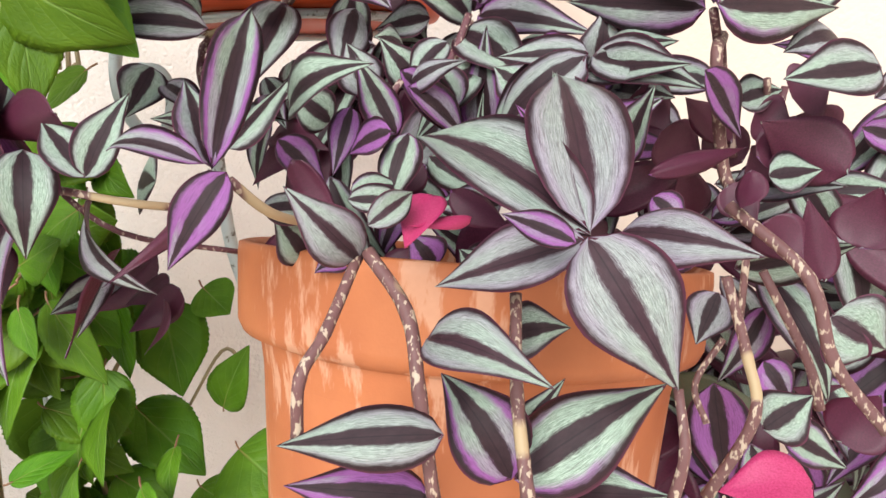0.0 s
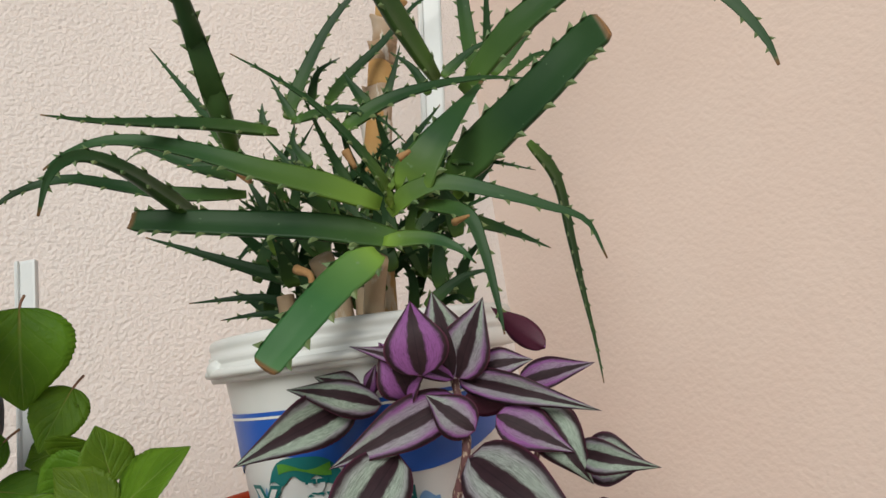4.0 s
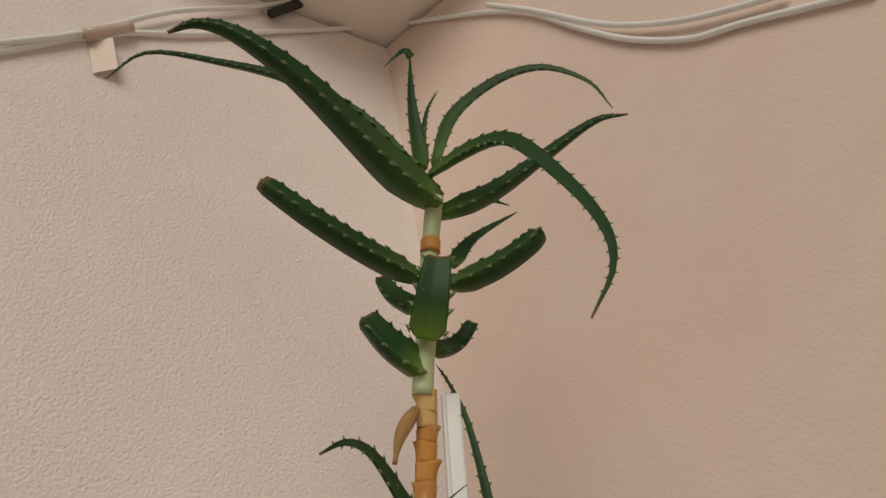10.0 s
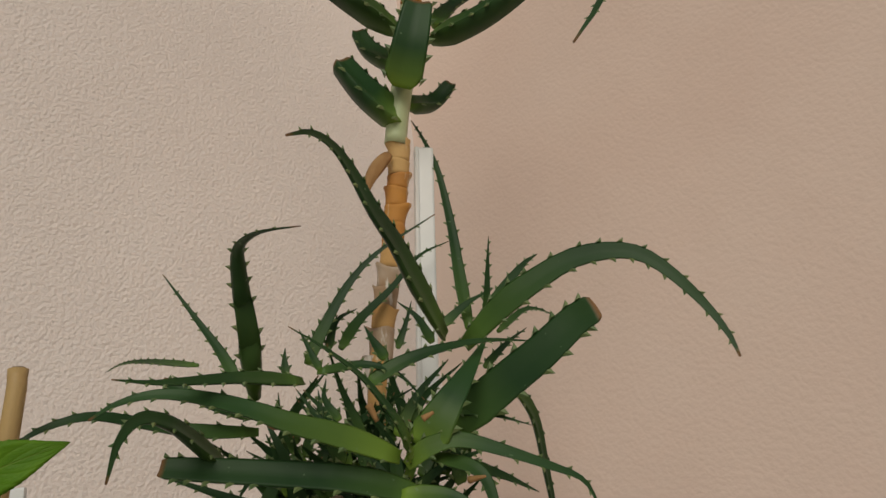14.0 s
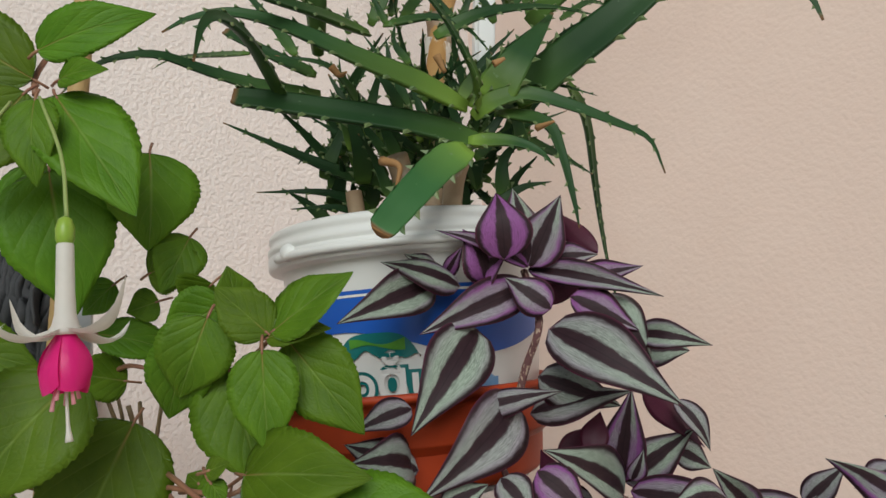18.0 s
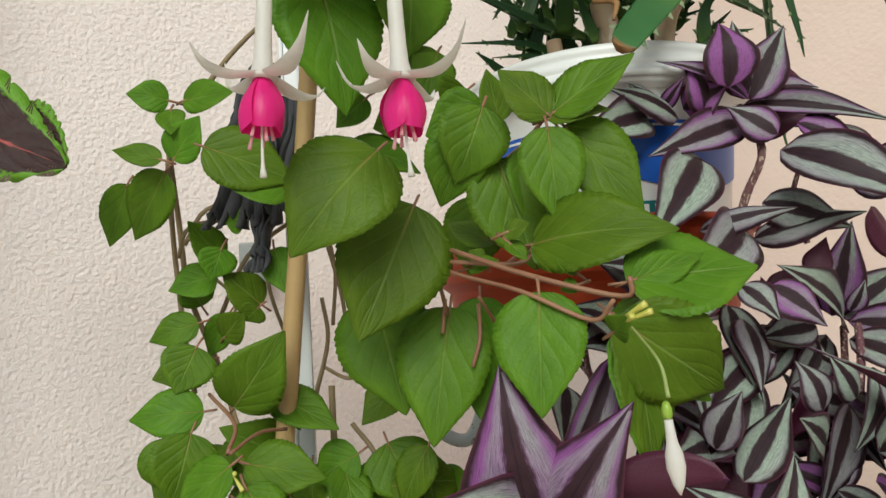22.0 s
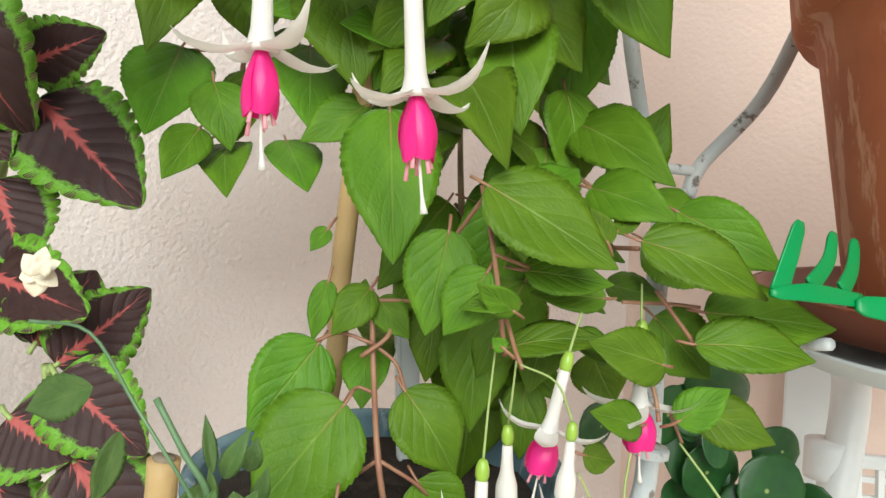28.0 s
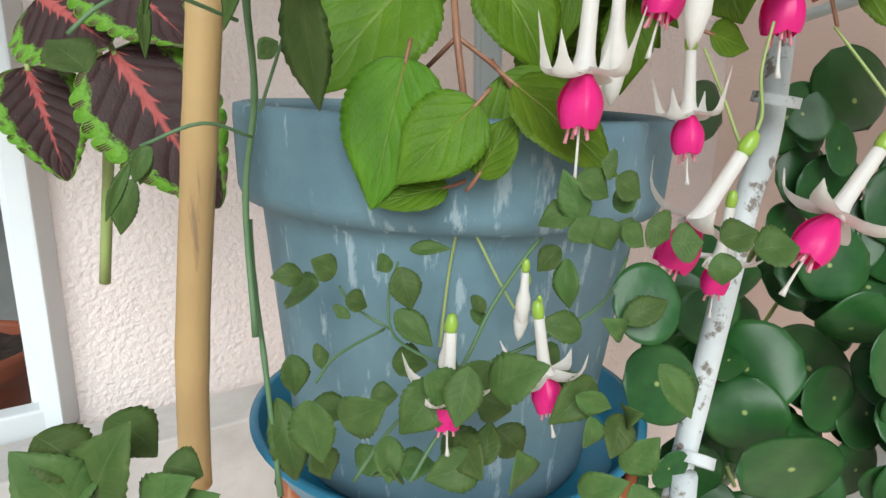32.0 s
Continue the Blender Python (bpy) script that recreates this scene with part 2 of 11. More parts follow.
def coleus_paint(name):
    n = Net(name)
    vec, u, v = n.uv()
    a = n.math("MULTIPLY", n.math("ABSOLUTE", n.math("SUBTRACT", u, 0.5)), 2.0)
    nz = n.noise(7.0, 4, 0.7, vec, (1.6, 1.6, 1))
    ends = n.math("MAXIMUM", n.math("MULTIPLY", n.math("SUBTRACT", v, 0.72), 2.6), n.math("SUBTRACT", 0.62, n.math("MULTIPLY", v, 5.0)))
    e = n.math("MAXIMUM", n.math("MULTIPLY", a, 1.0), n.math("MAXIMUM", n.math("MULTIPLY", ends, 1.0), 0.0))
    e2 = n.math("ADD", e, n.math("MULTIPLY", n.math("SUBTRACT", nz, 0.5), 0.5))
    fine = n.noise(45.0, 3, 0.6, vec)
    green = n.mix(fine, (0.08, 0.22, 0.012), (0.22, 0.45, 0.04))
    dark = n.mix(n.noise(6.0, 3, 0.6, vec), (0.022, 0.010, 0.010), (0.060, 0.026, 0.022))
    c = n.mix(n.ramp(e2, [(0.70, (0, 0, 0)), (0.78, (1, 1, 1))]), dark, green)
    taper = n.math("SUBTRACT", a, n.math("SUBTRACT", 0.075, n.math("MULTIPLY", v, 0.11)))
    barb = n.math("ABSOLUTE", n.math("SUBTRACT", n.math("FRACT", n.math("SUBTRACT", n.math("MULTIPLY", v, 9.0), n.math("MULTIPLY", a, 5.0))), 0.5))
    spike = n.math("MULTIPLY", n.math("SUBTRACT", 0.18, barb, clamp=True), n.math("SUBTRACT", 0.9, v))
    spread = n.math("ADD", n.math("SUBTRACT", taper, spike), n.math("MULTIPLY", n.math("SUBTRACT", nz, 0.5), 0.12))
    red = n.ramp(spread, [(0.0, (1, 1, 1)), (0.05, (0, 0, 0))])
    c = n.mix(n.math("MULTIPLY", red, 0.85), c, (0.48, 0.10, 0.09))
    bent = n.math("SUBTRACT", n.math("MULTIPLY", v, 8.0), n.math("MULTIPLY", a, 2.2))
    side = n.math("ABSOLUTE", n.math("SUBTRACT", n.math("FRACT", bent), 0.5))
    nb = n.bump(n.math("ADD", n.math("SMOOTH_MIN", side, 0.3, 0.2), n.math("MULTIPLY", fine, 0.2)), 0.5, 0.003)
    return n.done(c, 0.55, nb, leaf=0.12, spec=0.3)


def aloe_paint(name, tone=1.0, young=0.0):
    n = Net(name)
    vec, u, v = n.uv()
    big = n.noise(9.0, 3)
    spots = n.noise(160.0, 2, 0.5)
    c = n.mix(n.ramp(big, [(0.3, (0, 0, 0)), (0.7, (1, 1, 1))]), (0.013 * tone, 0.043 * tone, 0.013 * tone), (0.032 * tone, 0.078 * tone, 0.024 * tone))
    basefade = n.ramp(v, [(0.0, (1, 1, 1)), (0.10 + 0.2 * young, (0.35, 0.35, 0.35)), (0.34 + 0.3 * young, (0, 0, 0))])
    c = n.mix(basefade, c, (0.10 + 0.36 * young, 0.19 + 0.50 * young, 0.035 + 0.05 * young))
    c = n.mix(n.ramp(spots, [(0.72, (0, 0, 0)), (0.76, (0.5, 0.5, 0.5))]), c, (0.16, 0.25, 0.13))
    tipf = n.ramp(v, [(0.955, (0, 0, 0)), (0.99, (1, 1, 1))])
    c = n.mix(tipf, c, (0.20, 0.11, 0.05))
    nb = n.bump(n.math("ADD", n.noise(60.0, 3), spots), 0.12, 0.001)
    return n.done(c, 0.46, nb, leaf=0.03, spec=0.22)


def stucco(name, a, b, coarse, strength, dist, stretch=None):
    """Painted plaster with a rolled grain."""
    n = Net(name)
    co = n.node("TexCoord").outputs["Object"]
    vo = n.node("TexVoronoi", feature="SMOOTH_F1")
    vo.inputs["Scale"].default_value = coarse * 0.8
    vo.inputs["Smoothness"].default_value = 0.8
    n.link(co, vo.inputs["Vector"])
    g1 = n.math("SUBTRACT", n.math("ADD", n.noise(coarse, 2, 0.45, co, stretch), 0.25), n.math("MULTIPLY", vo.outputs["Distance"], 0.45))
    g2 = n.noise(coarse * 2.4, 3, 0.55, co, stretch)
    st = n.noise(2.2, 4, 0.6, co)
    c = n.mix(n.ramp(st, [(0.35, (0, 0, 0)), (0.68, (1, 1, 1))]), a, b)
    c = n.mix(n.math("MULTIPLY", n.noise(14.0, 4, 0.65, co), 0.12), c, (a[0] * 0.6, a[1] * 0.55, a[2] * 0.5))
    h = n.math("ADD", n.ramp(g1, [(0.25, (0, 0, 0)), (0.75, (1, 1, 1))]), n.math("MULTIPLY", g2, 0.6))
    nb = n.bump(h, strength, dist)
    return n.done(c, 0.85, nb, spec=0.2)


def speckled(name, base, dash, node):
    """Trailing stem with pale dashes along it and dry tan stretches."""
    n = Net(name)
    co = n.node("TexCoord").outputs["Object"]
    d = n.noise(640.0, 2, 0.5, co, (1, 1, 0.42))
    band = n.noise(34.0, 1, 0.4, co)
    g = n.noise(150.0, 3, 0.6, co)
    c = n.mix(g, base, (base[0] * 0.55, base[1] * 0.5, base[2] * 0.5))
    c = n.mix(n.ramp(d, [(0.56, (0, 0, 0)), (0.62, (1, 1, 1))]), c, dash)
    c = n.mix(n.ramp(band, [(0.66, (0, 0, 0)), (0.69, (1, 1, 1))]), c, node)
    return n.done(c, 0.55, n.bump(n.math("ADD", g, band), 0.35, 0.001), spec=0.3)


M = {
    "wall_rough": stucco("pink_white_stucco", (0.87, 0.79, 0.755), (0.83, 0.74, 0.70), 265.0, 0.48, 0.0022),
    "wall_smooth": stucco("pink_smooth_plaster", (0.81, 0.66, 0.58), (0.77, 0.60, 0.52), 210.0, 0.22, 0.0017),
    "ceiling": stucco("pale_ceiling_plaster", (0.90, 0.82, 0.76), (0.87, 0.78, 0.71), 150.0, 0.15, 0.0015),
    "zebra_green": zebra("zebra_leaf_silver", 0.30),
    "zebra_wide": zebra("zebra_leaf_broad_silver", 0.32, 0.95, 0.5),
    "zebra_bright": zebra("zebra_leaf_bright_violet", 0.95, 0.95, 0.3),
    "zebra_mid": zebra("zebra_leaf_tinted", 0.95),
    "zebra_purple": zebra("zebra_leaf_violet", 1.9, 0.95),
    "zebra_under": plain("zebra_leaf_underside", (0.058, 0.009, 0.024), (0.125, 0.018, 0.052), 60, 0.5, leaf=0.15),
    "zebra_dull": plain("zebra_leaf_dull", (0.11, 0.13, 0.07), (0.16, 0.13, 0.09), 40, 0.5, leaf=0.1),
    "pink_leaf": plain("bright_pink_leaf", (0.42, 0.02, 0.10), (0.60, 0.06, 0.20), 40, 0.45, leaf=0.2),
    "fuchsia_leaf": veined("fuchsia_leaf_green", (0.086, 0.180, 0.009), (0.150, 0.280, 0.017), (0.25, 0.36, 0.08), 5.0, 2.6, leaf=0.2, relief=0.5, red=(0.38, 0.20, 0.07)),
    "fuchsia_under": plain("fuchsia_leaf_underside", (0.13, 0.23, 0.055), (0.17, 0.27, 0.08), 50, 0.6, leaf=0.2),
    "rose_leaf": veined("rose_leaf_green", (0.065, 0.125, 0.03), (0.125, 0.19, 0.055), (0.14, 0.20, 0.07), 7, 1.6, 0.2, 0.5, 0.22),
    "pilea_leaf": pilea_paint("pilea_leaf_green"),
    "coleus": coleus_paint("coleus_leaf"),
    "coleus_under": plain("coleus_leaf_underside", (0.09, 0.03, 0.04), (0.14, 0.10, 0.05), 40, 0.6, leaf=0.15),
    "aloe": aloe_paint("aloe_leaf_dark"),
    "aloe_young": aloe_paint("aloe_leaf_young", 1.25, 0.32),
    "aloe_old": aloe_paint("aloe_leaf_yellowing", 2.7, 0.30),
    "aloe_tooth": plain("aloe_tooth", (0.06, 0.13, 0.04), (0.22, 0.27, 0.10), 80, 0.5),
    "aloe_stem": worn("aloe_stem_dry", (0.58, 0.27, 0.06), (0.44, 0.20, 0.06), (0.66, 0.50, 0.32), 70, 0.57, 0.7, 0.5, (1, 1, 0.22)),
    "aloe_stub": worn("aloe_stub_dry", (0.50, 0.41, 0.29), (0.40, 0.27, 0.16), (0.60, 0.54, 0.44), 60, 0.56, 0.7, 0.4, (1, 1, 0.3)),
    "husk_pale": worn("aloe_husk_pale", (0.62, 0.40, 0.17), (0.50, 0.27, 0.09), (0.72, 0.62, 0.46), 60, 0.56, 0.75, 0.5, (1, 1, 0.25)),
    "husk_grey": worn("aloe_husk_grey", (0.62, 0.54, 0.45), (0.38, 0.25, 0.15), (0.76, 0.71, 0.64), 70, 0.54, 0.8, 0.6, (1, 1, 0.3)),
    "rose_petal": plain("cream_rose_petal", (0.80, 0.70, 0.50), (0.84, 0.78, 0.64), 40, 0.5, leaf=0.15),
    "aloe_pale": plain("aloe_stem_pale", (0.42, 0.50, 0.26), (0.55, 0.60, 0.38), 25, 0.5),
    "dry_leaf": plain("dry_leaf", (0.30, 0.15, 0.05), (0.42, 0.24, 0.10), 50, 0.8, 0.5),
    "stem_purple": speckled("zebra_stem", (0.18, 0.075, 0.09), (0.44, 0.33, 0.28), (0.36, 0.25, 0.16)),
    "stem_tan": speckled("zebra_old_stem", (0.19, 0.09, 0.09), (0.46, 0.35, 0.27), (0.42, 0.30, 0.18)),
    "stem_red": plain("fuchsia_red_stem", (0.26, 0.11, 0.07), (0.34, 0.19, 0.10), 50, 0.5),
    "stem_brown": plain("fuchsia_woody_stem", (0.26, 0.19, 0.10), (0.34, 0.26, 0.14), 60, 0.7, 0.4),
    "stem_green": plain("green_stem", (0.27, 0.36, 0.10), (0.36, 0.42, 0.15), 60, 0.5),
    "rose_stem": plain("rose_stem", (0.07, 0.15, 0.06), (0.13, 0.22, 0.10), 50, 0.5),
    "petal_white": plain("fuchsia_white_sepal", (0.86, 0.83, 0.77), (0.90, 0.87, 0.82), 60, 0.5, 0.2, leaf=0.35),
    "petal_pink": plain("fuchsia_magenta_petal", (0.78, 0.008, 0.20), (0.90, 0.03, 0.32), 40, 0.40, 0.4, leaf=0.3, stretch=(1, 1, 0.3)),
    "ovary": plain("fuchsia_ovary_green", (0.20, 0.36, 0.03), (0.32, 0.46, 0.06), 60, 0.35),
    "stamen": plain("fuchsia_stamen_pink", (0.75, 0.25, 0.32), (0.82, 0.42, 0.46), 60, 0.5),
    "bud_yellow": plain("young_bud", (0.55, 0.55, 0.08), (0.66, 0.62, 0.18), 60, 0.4),
    "terracotta": worn("terracotta_orange", (0.47, 0.155, 0.062), (0.36, 0.105, 0.042), (0.58, 0.29, 0.18), 48, 0.55, 0.6, 0.3, (1, 1, 0.28)),
    "bowl_red": worn("orange_red_plastic", (0.47, 0.060, 0.014), (0.38, 0.042, 0.010), (0.50, 0.16, 0.08), 24, 0.70, 0.5, 0.1),
    "pot_brown": worn("brown_clay", (0.22, 0.066, 0.034), (0.15, 0.046, 0.026), (0.34, 0.18, 0.13), 9, 0.64, 0.5, 0.25, (1, 1, 0.12)),
    "pot_blue": worn("chalky_blue_plastic", (0.165, 0.262, 0.305), (0.115, 0.195, 0.235), (0.33, 0.42, 0.46), 85, 0.585, 0.6, 0.4, (1.5, 1.5, 0.3)),
    "saucer_blue": plain("blue_plastic", (0.03, 0.18, 0.30), (0.04, 0.23, 0.36), 14, 0.4),
    "bucket": plain("white_plastic", (0.78, 0.79, 0.77), (0.83, 0.83, 0.80), 9, 0.35, 0.05),
    "label_blue": plain("blue_print", (0.015, 0.10, 0.50), (0.02, 0.13, 0.58), 8, 0.35, 0.03),
    "label_teal": plain("teal_print", (0.01, 0.16, 0.16), (0.015, 0.20, 0.19), 8, 0.35, 0.03),
    "label_green": plain("grass_print", (0.04, 0.22, 0.02), (0.14, 0.38, 0.04), 60, 0.35, 0.03),
    "label_white": plain("white_print", (0.80, 0.82, 0.80), (0.84, 0.85, 0.82), 8, 0.35, 0.03),
    "label_red": plain("orange_red_print", (0.50, 0.06, 0.02), (0.58, 0.10, 0.03), 8, 0.35, 0.03),
    "label_pale": plain("pale_blue_print", (0.10, 0.30, 0.62), (0.30, 0.48, 0.72), 40, 0.35, 0.03),
    "iron": worn("chipped_white_iron", (0.62, 0.64, 0.63), (0.47, 0.50, 0.50), (0.16, 0.13, 0.10), 85, 0.565, 0.55, 0.35),
    "frame_white": worn("white_painted_frame", (0.74, 0.77, 0.77), (0.66, 0.70, 0.71), (0.42, 0.40, 0.36), 30, 0.70, 0.5, 0.2),
    "pvc": plain("white_pvc", (0.74, 0.76, 0.76), (0.80, 0.81, 0.80), 12, 0.4, 0.05),
    "cable": plain("white_cable", (0.82, 0.82, 0.80), (0.86, 0.86, 0.84), 30, 0.45, 0.05),
    "tape_black": plain("black_tape", (0.012, 0.012, 0.014), (0.02, 0.02, 0.022), 40, 0.4),
    "tape_clear": plain("brownish_clear_tape", (0.62, 0.48, 0.38), (0.70, 0.56, 0.46), 30, 0.3),
    "bamboo": worn("bamboo", (0.52, 0.36, 0.16), (0.41, 0.27, 0.12), (0.27, 0.18, 0.10), 55, 0.62, 0.5, 0.35, (2, 2, 0.16)),
    "bamboo_cut": plain("bamboo_cut_end", (0.30, 0.24, 0.17), (0.20, 0.15, 0.10), 90, 0.8),
    "cloth": plain("dark_grey_cloth", (0.050, 0.053, 0.058), (0.085, 0.086, 0.092), 40, 0.9, 0.4),
    # bracket metal; the same grey paints the shade of the window recess walls
    "grey": plain("grey_metal_and_recess_shade", (0.22, 0.23, 0.22), (0.30, 0.31, 0.30), 20, 0.5, 0.2),
    "rake": worn("green_painted_metal", (0.012, 0.26, 0.065), (0.010, 0.20, 0.05), (0.22, 0.10, 0.05), 40, 0.70, 0.35, 0.2),
    "soil": plain("dark_soil", (0.020, 0.013, 0.009), (0.05, 0.032, 0.02), 90, 0.95, 0.9, 0.004),
    "stone": plain("stone_sill", (0.45, 0.43, 0.40), (0.60, 0.58, 0.55), 30, 0.7, 0.3),
    "floor": worn("floor_tile", (0.70, 0.61, 0.52), (0.63, 0.54, 0.45), (0.74, 0.66, 0.58), 10, 0.66, 0.45, 0.1),
    "board": plain("beige_board", (0.50, 0.45, 0.40), (0.56, 0.51, 0.46), 12, 0.6, 0.2, stretch=(4, 4, 0.4)),
    "wood": plain("weathered_brown_wood", (0.12, 0.045, 0.028), (0.18, 0.075, 0.045), 20, 0.6, 0.3, stretch=(6, 6, 0.5)),
}


# ---- mesh helpers ----
def mesh_of(name, verts, faces, mats, uvs=None, slots=None, smooth=True):
    me = bpy.data.meshes.new(name)
    me.from_pydata([tuple(v) for v in verts], [], faces)
    for m in mats:
        me.materials.append(m)
    if slots:
        me.polygons.foreach_set("material_index", slots)
    if uvs:
        layer = me.uv_layers.new(name="UVMap")
        flat = []
        for f in faces:
            for i in f:
                flat += uvs[i]
        layer.data.foreach_set("uv", flat)
    if smooth:
        me.polygons.foreach_set("use_smooth", [True] * len(me.polygons))
    me.update()
    return me


def part(name, me, parent, m=None, label=""):
    """Links a mesh as one part under a thing or a part."""
    ob = new(name, me)
    ob.parent = parent
    if m is not None:
        ob.matrix_local = m
    if label:
        tagged(ob, label)
    return ob


def thing(name, at, label, category, group="", kind=""):
    ob = new(name)
    ob.empty_display_size = 0.02
    ob.location = at
    return tagged(ob, label, category, group, kind)


def inv_of(parent):
    m = Matrix.Identity(4)
    while parent is not None:
        m = parent.matrix_basis @ m
        parent = parent.parent
    return m.inverted()


def smooth_path(pts, n):
    """Catmull-Rom through the points, n samples."""
    P = [Vector(p) for p in pts]
    if len(P) == 2:
        return [P[0].lerp(P[1], i / (n - 1)) for i in range(n)]
    P = [P[0] * 2 - P[1]] + P + [P[-1] * 2 - P[-2]]
    seg = len(P) - 3
    out = []
    for i in range(n):
        s = i / (n - 1) * seg
        k = min(int(s), seg - 1)
        t = s - k
        a, b, c, d = P[k], P[k + 1], P[k + 2], P[k + 3]
        out.append(0.5 * ((2 * b) + (c - a) * t + (2 * a - 5 * b + 4 * c - d) * t * t + (3 * b - a - 3 * c + d) * t ** 3))
    return out


def frames_along(S):
    """Tangent, side and normal along a path, twisting as little as possible."""
    T = []
    for i in range(len(S)):
        T.append((S[min(i + 1, len(S) - 1)] - S[max(i - 1, 0)]).normalized())
    side = T[0].cross(Vector((0.13, -0.9, 0.41)))
    if side.length < 0.1:
        side = T[0].cross(Vector((1, 0, 0)))
    side.normalize()
    out = []
    for t in T:
        side = (side - t * side.dot(t)).normalized()
        out.append((t, side, side.cross(t)))
    return out


def tube_mesh(pts, radii, mat, n=None, sides=8, knots=0.0):
    """A round stalk through the points; knots swells it at its joints."""
    n = n or max(2, 5 * (len(pts) - 1) + 1)
    S = smooth_path(pts, n)
    F = frames_along(S)
    V, Q = [], []
    for i, (p, (t, a, b)) in enumerate(zip(S, F)):
        f = i / (n - 1) * (len(radii) - 1)
        k = min(int(f), len(radii) - 2)
        r = radii[k] + (radii[k + 1] - radii[k]) * (f - k)
        if knots:
            r *= 1 + knots * (i % 5 == 0)
        for j in range(sides):
            w = 2 * math.pi * j / sides
            V.append(p + (a * math.cos(w) + b * math.sin(w)) * r)
    for i in range(n - 1):
        for j in range(sides):
            k = (j + 1) % sides
            Q.append((i * sides + j, i * sides + k, (i + 1) * sides + k, (i + 1) * sides + j))
    Q.append(tuple(range(sides - 1, -1, -1)))
    Q.append(tuple(range((n - 1) * sides, n * sides)))
    return mesh_of("stalk", V, Q, [mat])


def tube(name, pts, radii, mat, parent, label="", sides=8, n=None, knots=0.0):
    me = tube_mesh(pts, radii, mat, n, sides, knots)
    return part(name, me, parent, inv_of(parent), label)


def lathe_mesh(profile, mat, sides=48, tilt=0.0, flute=0.0, close=True):
    """A turned body from (radius, height) pairs, bottom outside to inside."""
    V, Q = [], []
    full = [profile[0]]
    for (r0, z0), (r1, z1) in zip(profile, profile[1:]):
        if math.hypot(r1 - r0, z1 - z0) > 0.012:
            full += [(r0 + (r1 - r0) * q, z0 + (z1 - z0) * q) for q in (0.04, 0.35, 0.65, 0.96)]
        full.append((r1, z1))
    profile = full
    for r, z in profile:
        for j in range(sides):
            w = 2 * math.pi * j / sides
            rr = r * (1 + (flute * math.cos(12 * w) if flute else 0))
            V.append(Vector((rr * math.cos(w), rr * math.sin(w), z)))
    for i in range(len(profile) - 1):
        for j in range(sides):
            k = (j + 1) % sides
            Q.append((i * sides + j, i * sides + k, (i + 1) * sides + k, (i + 1) * sides + j))
    if close:
        Q.append(tuple(range(sides - 1, -1, -1)))
        Q.append(tuple(range((len(profile) - 1) * sides, len(profile) * sides)))
    return mesh_of("turned", V, Q, [mat])


def box_mesh(size, mat, bevel=0.002):
    bm = bmesh.new()
    bmesh.ops.create_cube(bm, size=1.0)
    bmesh.ops.scale(bm, vec=size, verts=bm.verts)
    if bevel:
        bmesh.ops.bevel(bm, geom=bm.edges[:], offset=bevel, segments=2, affect="EDGES", profile=0.6)
    me = bpy.data.meshes.new("block")
    bm.to_mesh(me)
    bm.free()
    me.materials.append(mat)
    return me


def ribbon(name, pts, widths, thick, mat, parent, label=""):
    """A flat metal strip along a path, its broad side to the front, with rounded ends."""
    n = 8 * (len(pts) - 1) + 1
    S = smooth_path(pts, n)
    V, Q = [], []
    for i, p in enumerate(S):
        t = (S[min(i + 1, n - 1)] - S[max(i - 1, 0)]).normalized()
        x = t.cross(Vector((0.2, -0.9, 0.35))).normalized()
        y = x.cross(t)
        f = i / (n - 1) * (len(widths) - 1)
        k = min(int(f), len(widths) - 2)
        w = (widths[k] + (widths[k + 1] - widths[k]) * (f - k)) * 0.5
        w *= (0.55, 0.85, 1.0)[min(i, 2)]
        for sx, sy in ((-1, 0.25), (-0.85, 0.5), (0.85, 0.5), (1, 0.25), (1, -0.25), (0.85, -0.5), (-0.85, -0.5), (-1, -0.25)):
            bow = 0.25 * w * (sx * sx - 0.5)
            V.append(p + x * (sx * w) + y * (sy * thick + bow))
    for i in range(n - 1):
        for j in range(8):
            k = (j + 1) % 8
            Q.append((i * 8 + j, i * 8 + k, i * 8 + 8 + k, i * 8 + 8 + j))
    Q.append(tuple(range(7, -1, -1)))
    Q.append(tuple(range((n - 1) * 8, n * 8)))
    return part(name, mesh_of(name, V, Q, [mat]), parent, inv_of(parent), label)


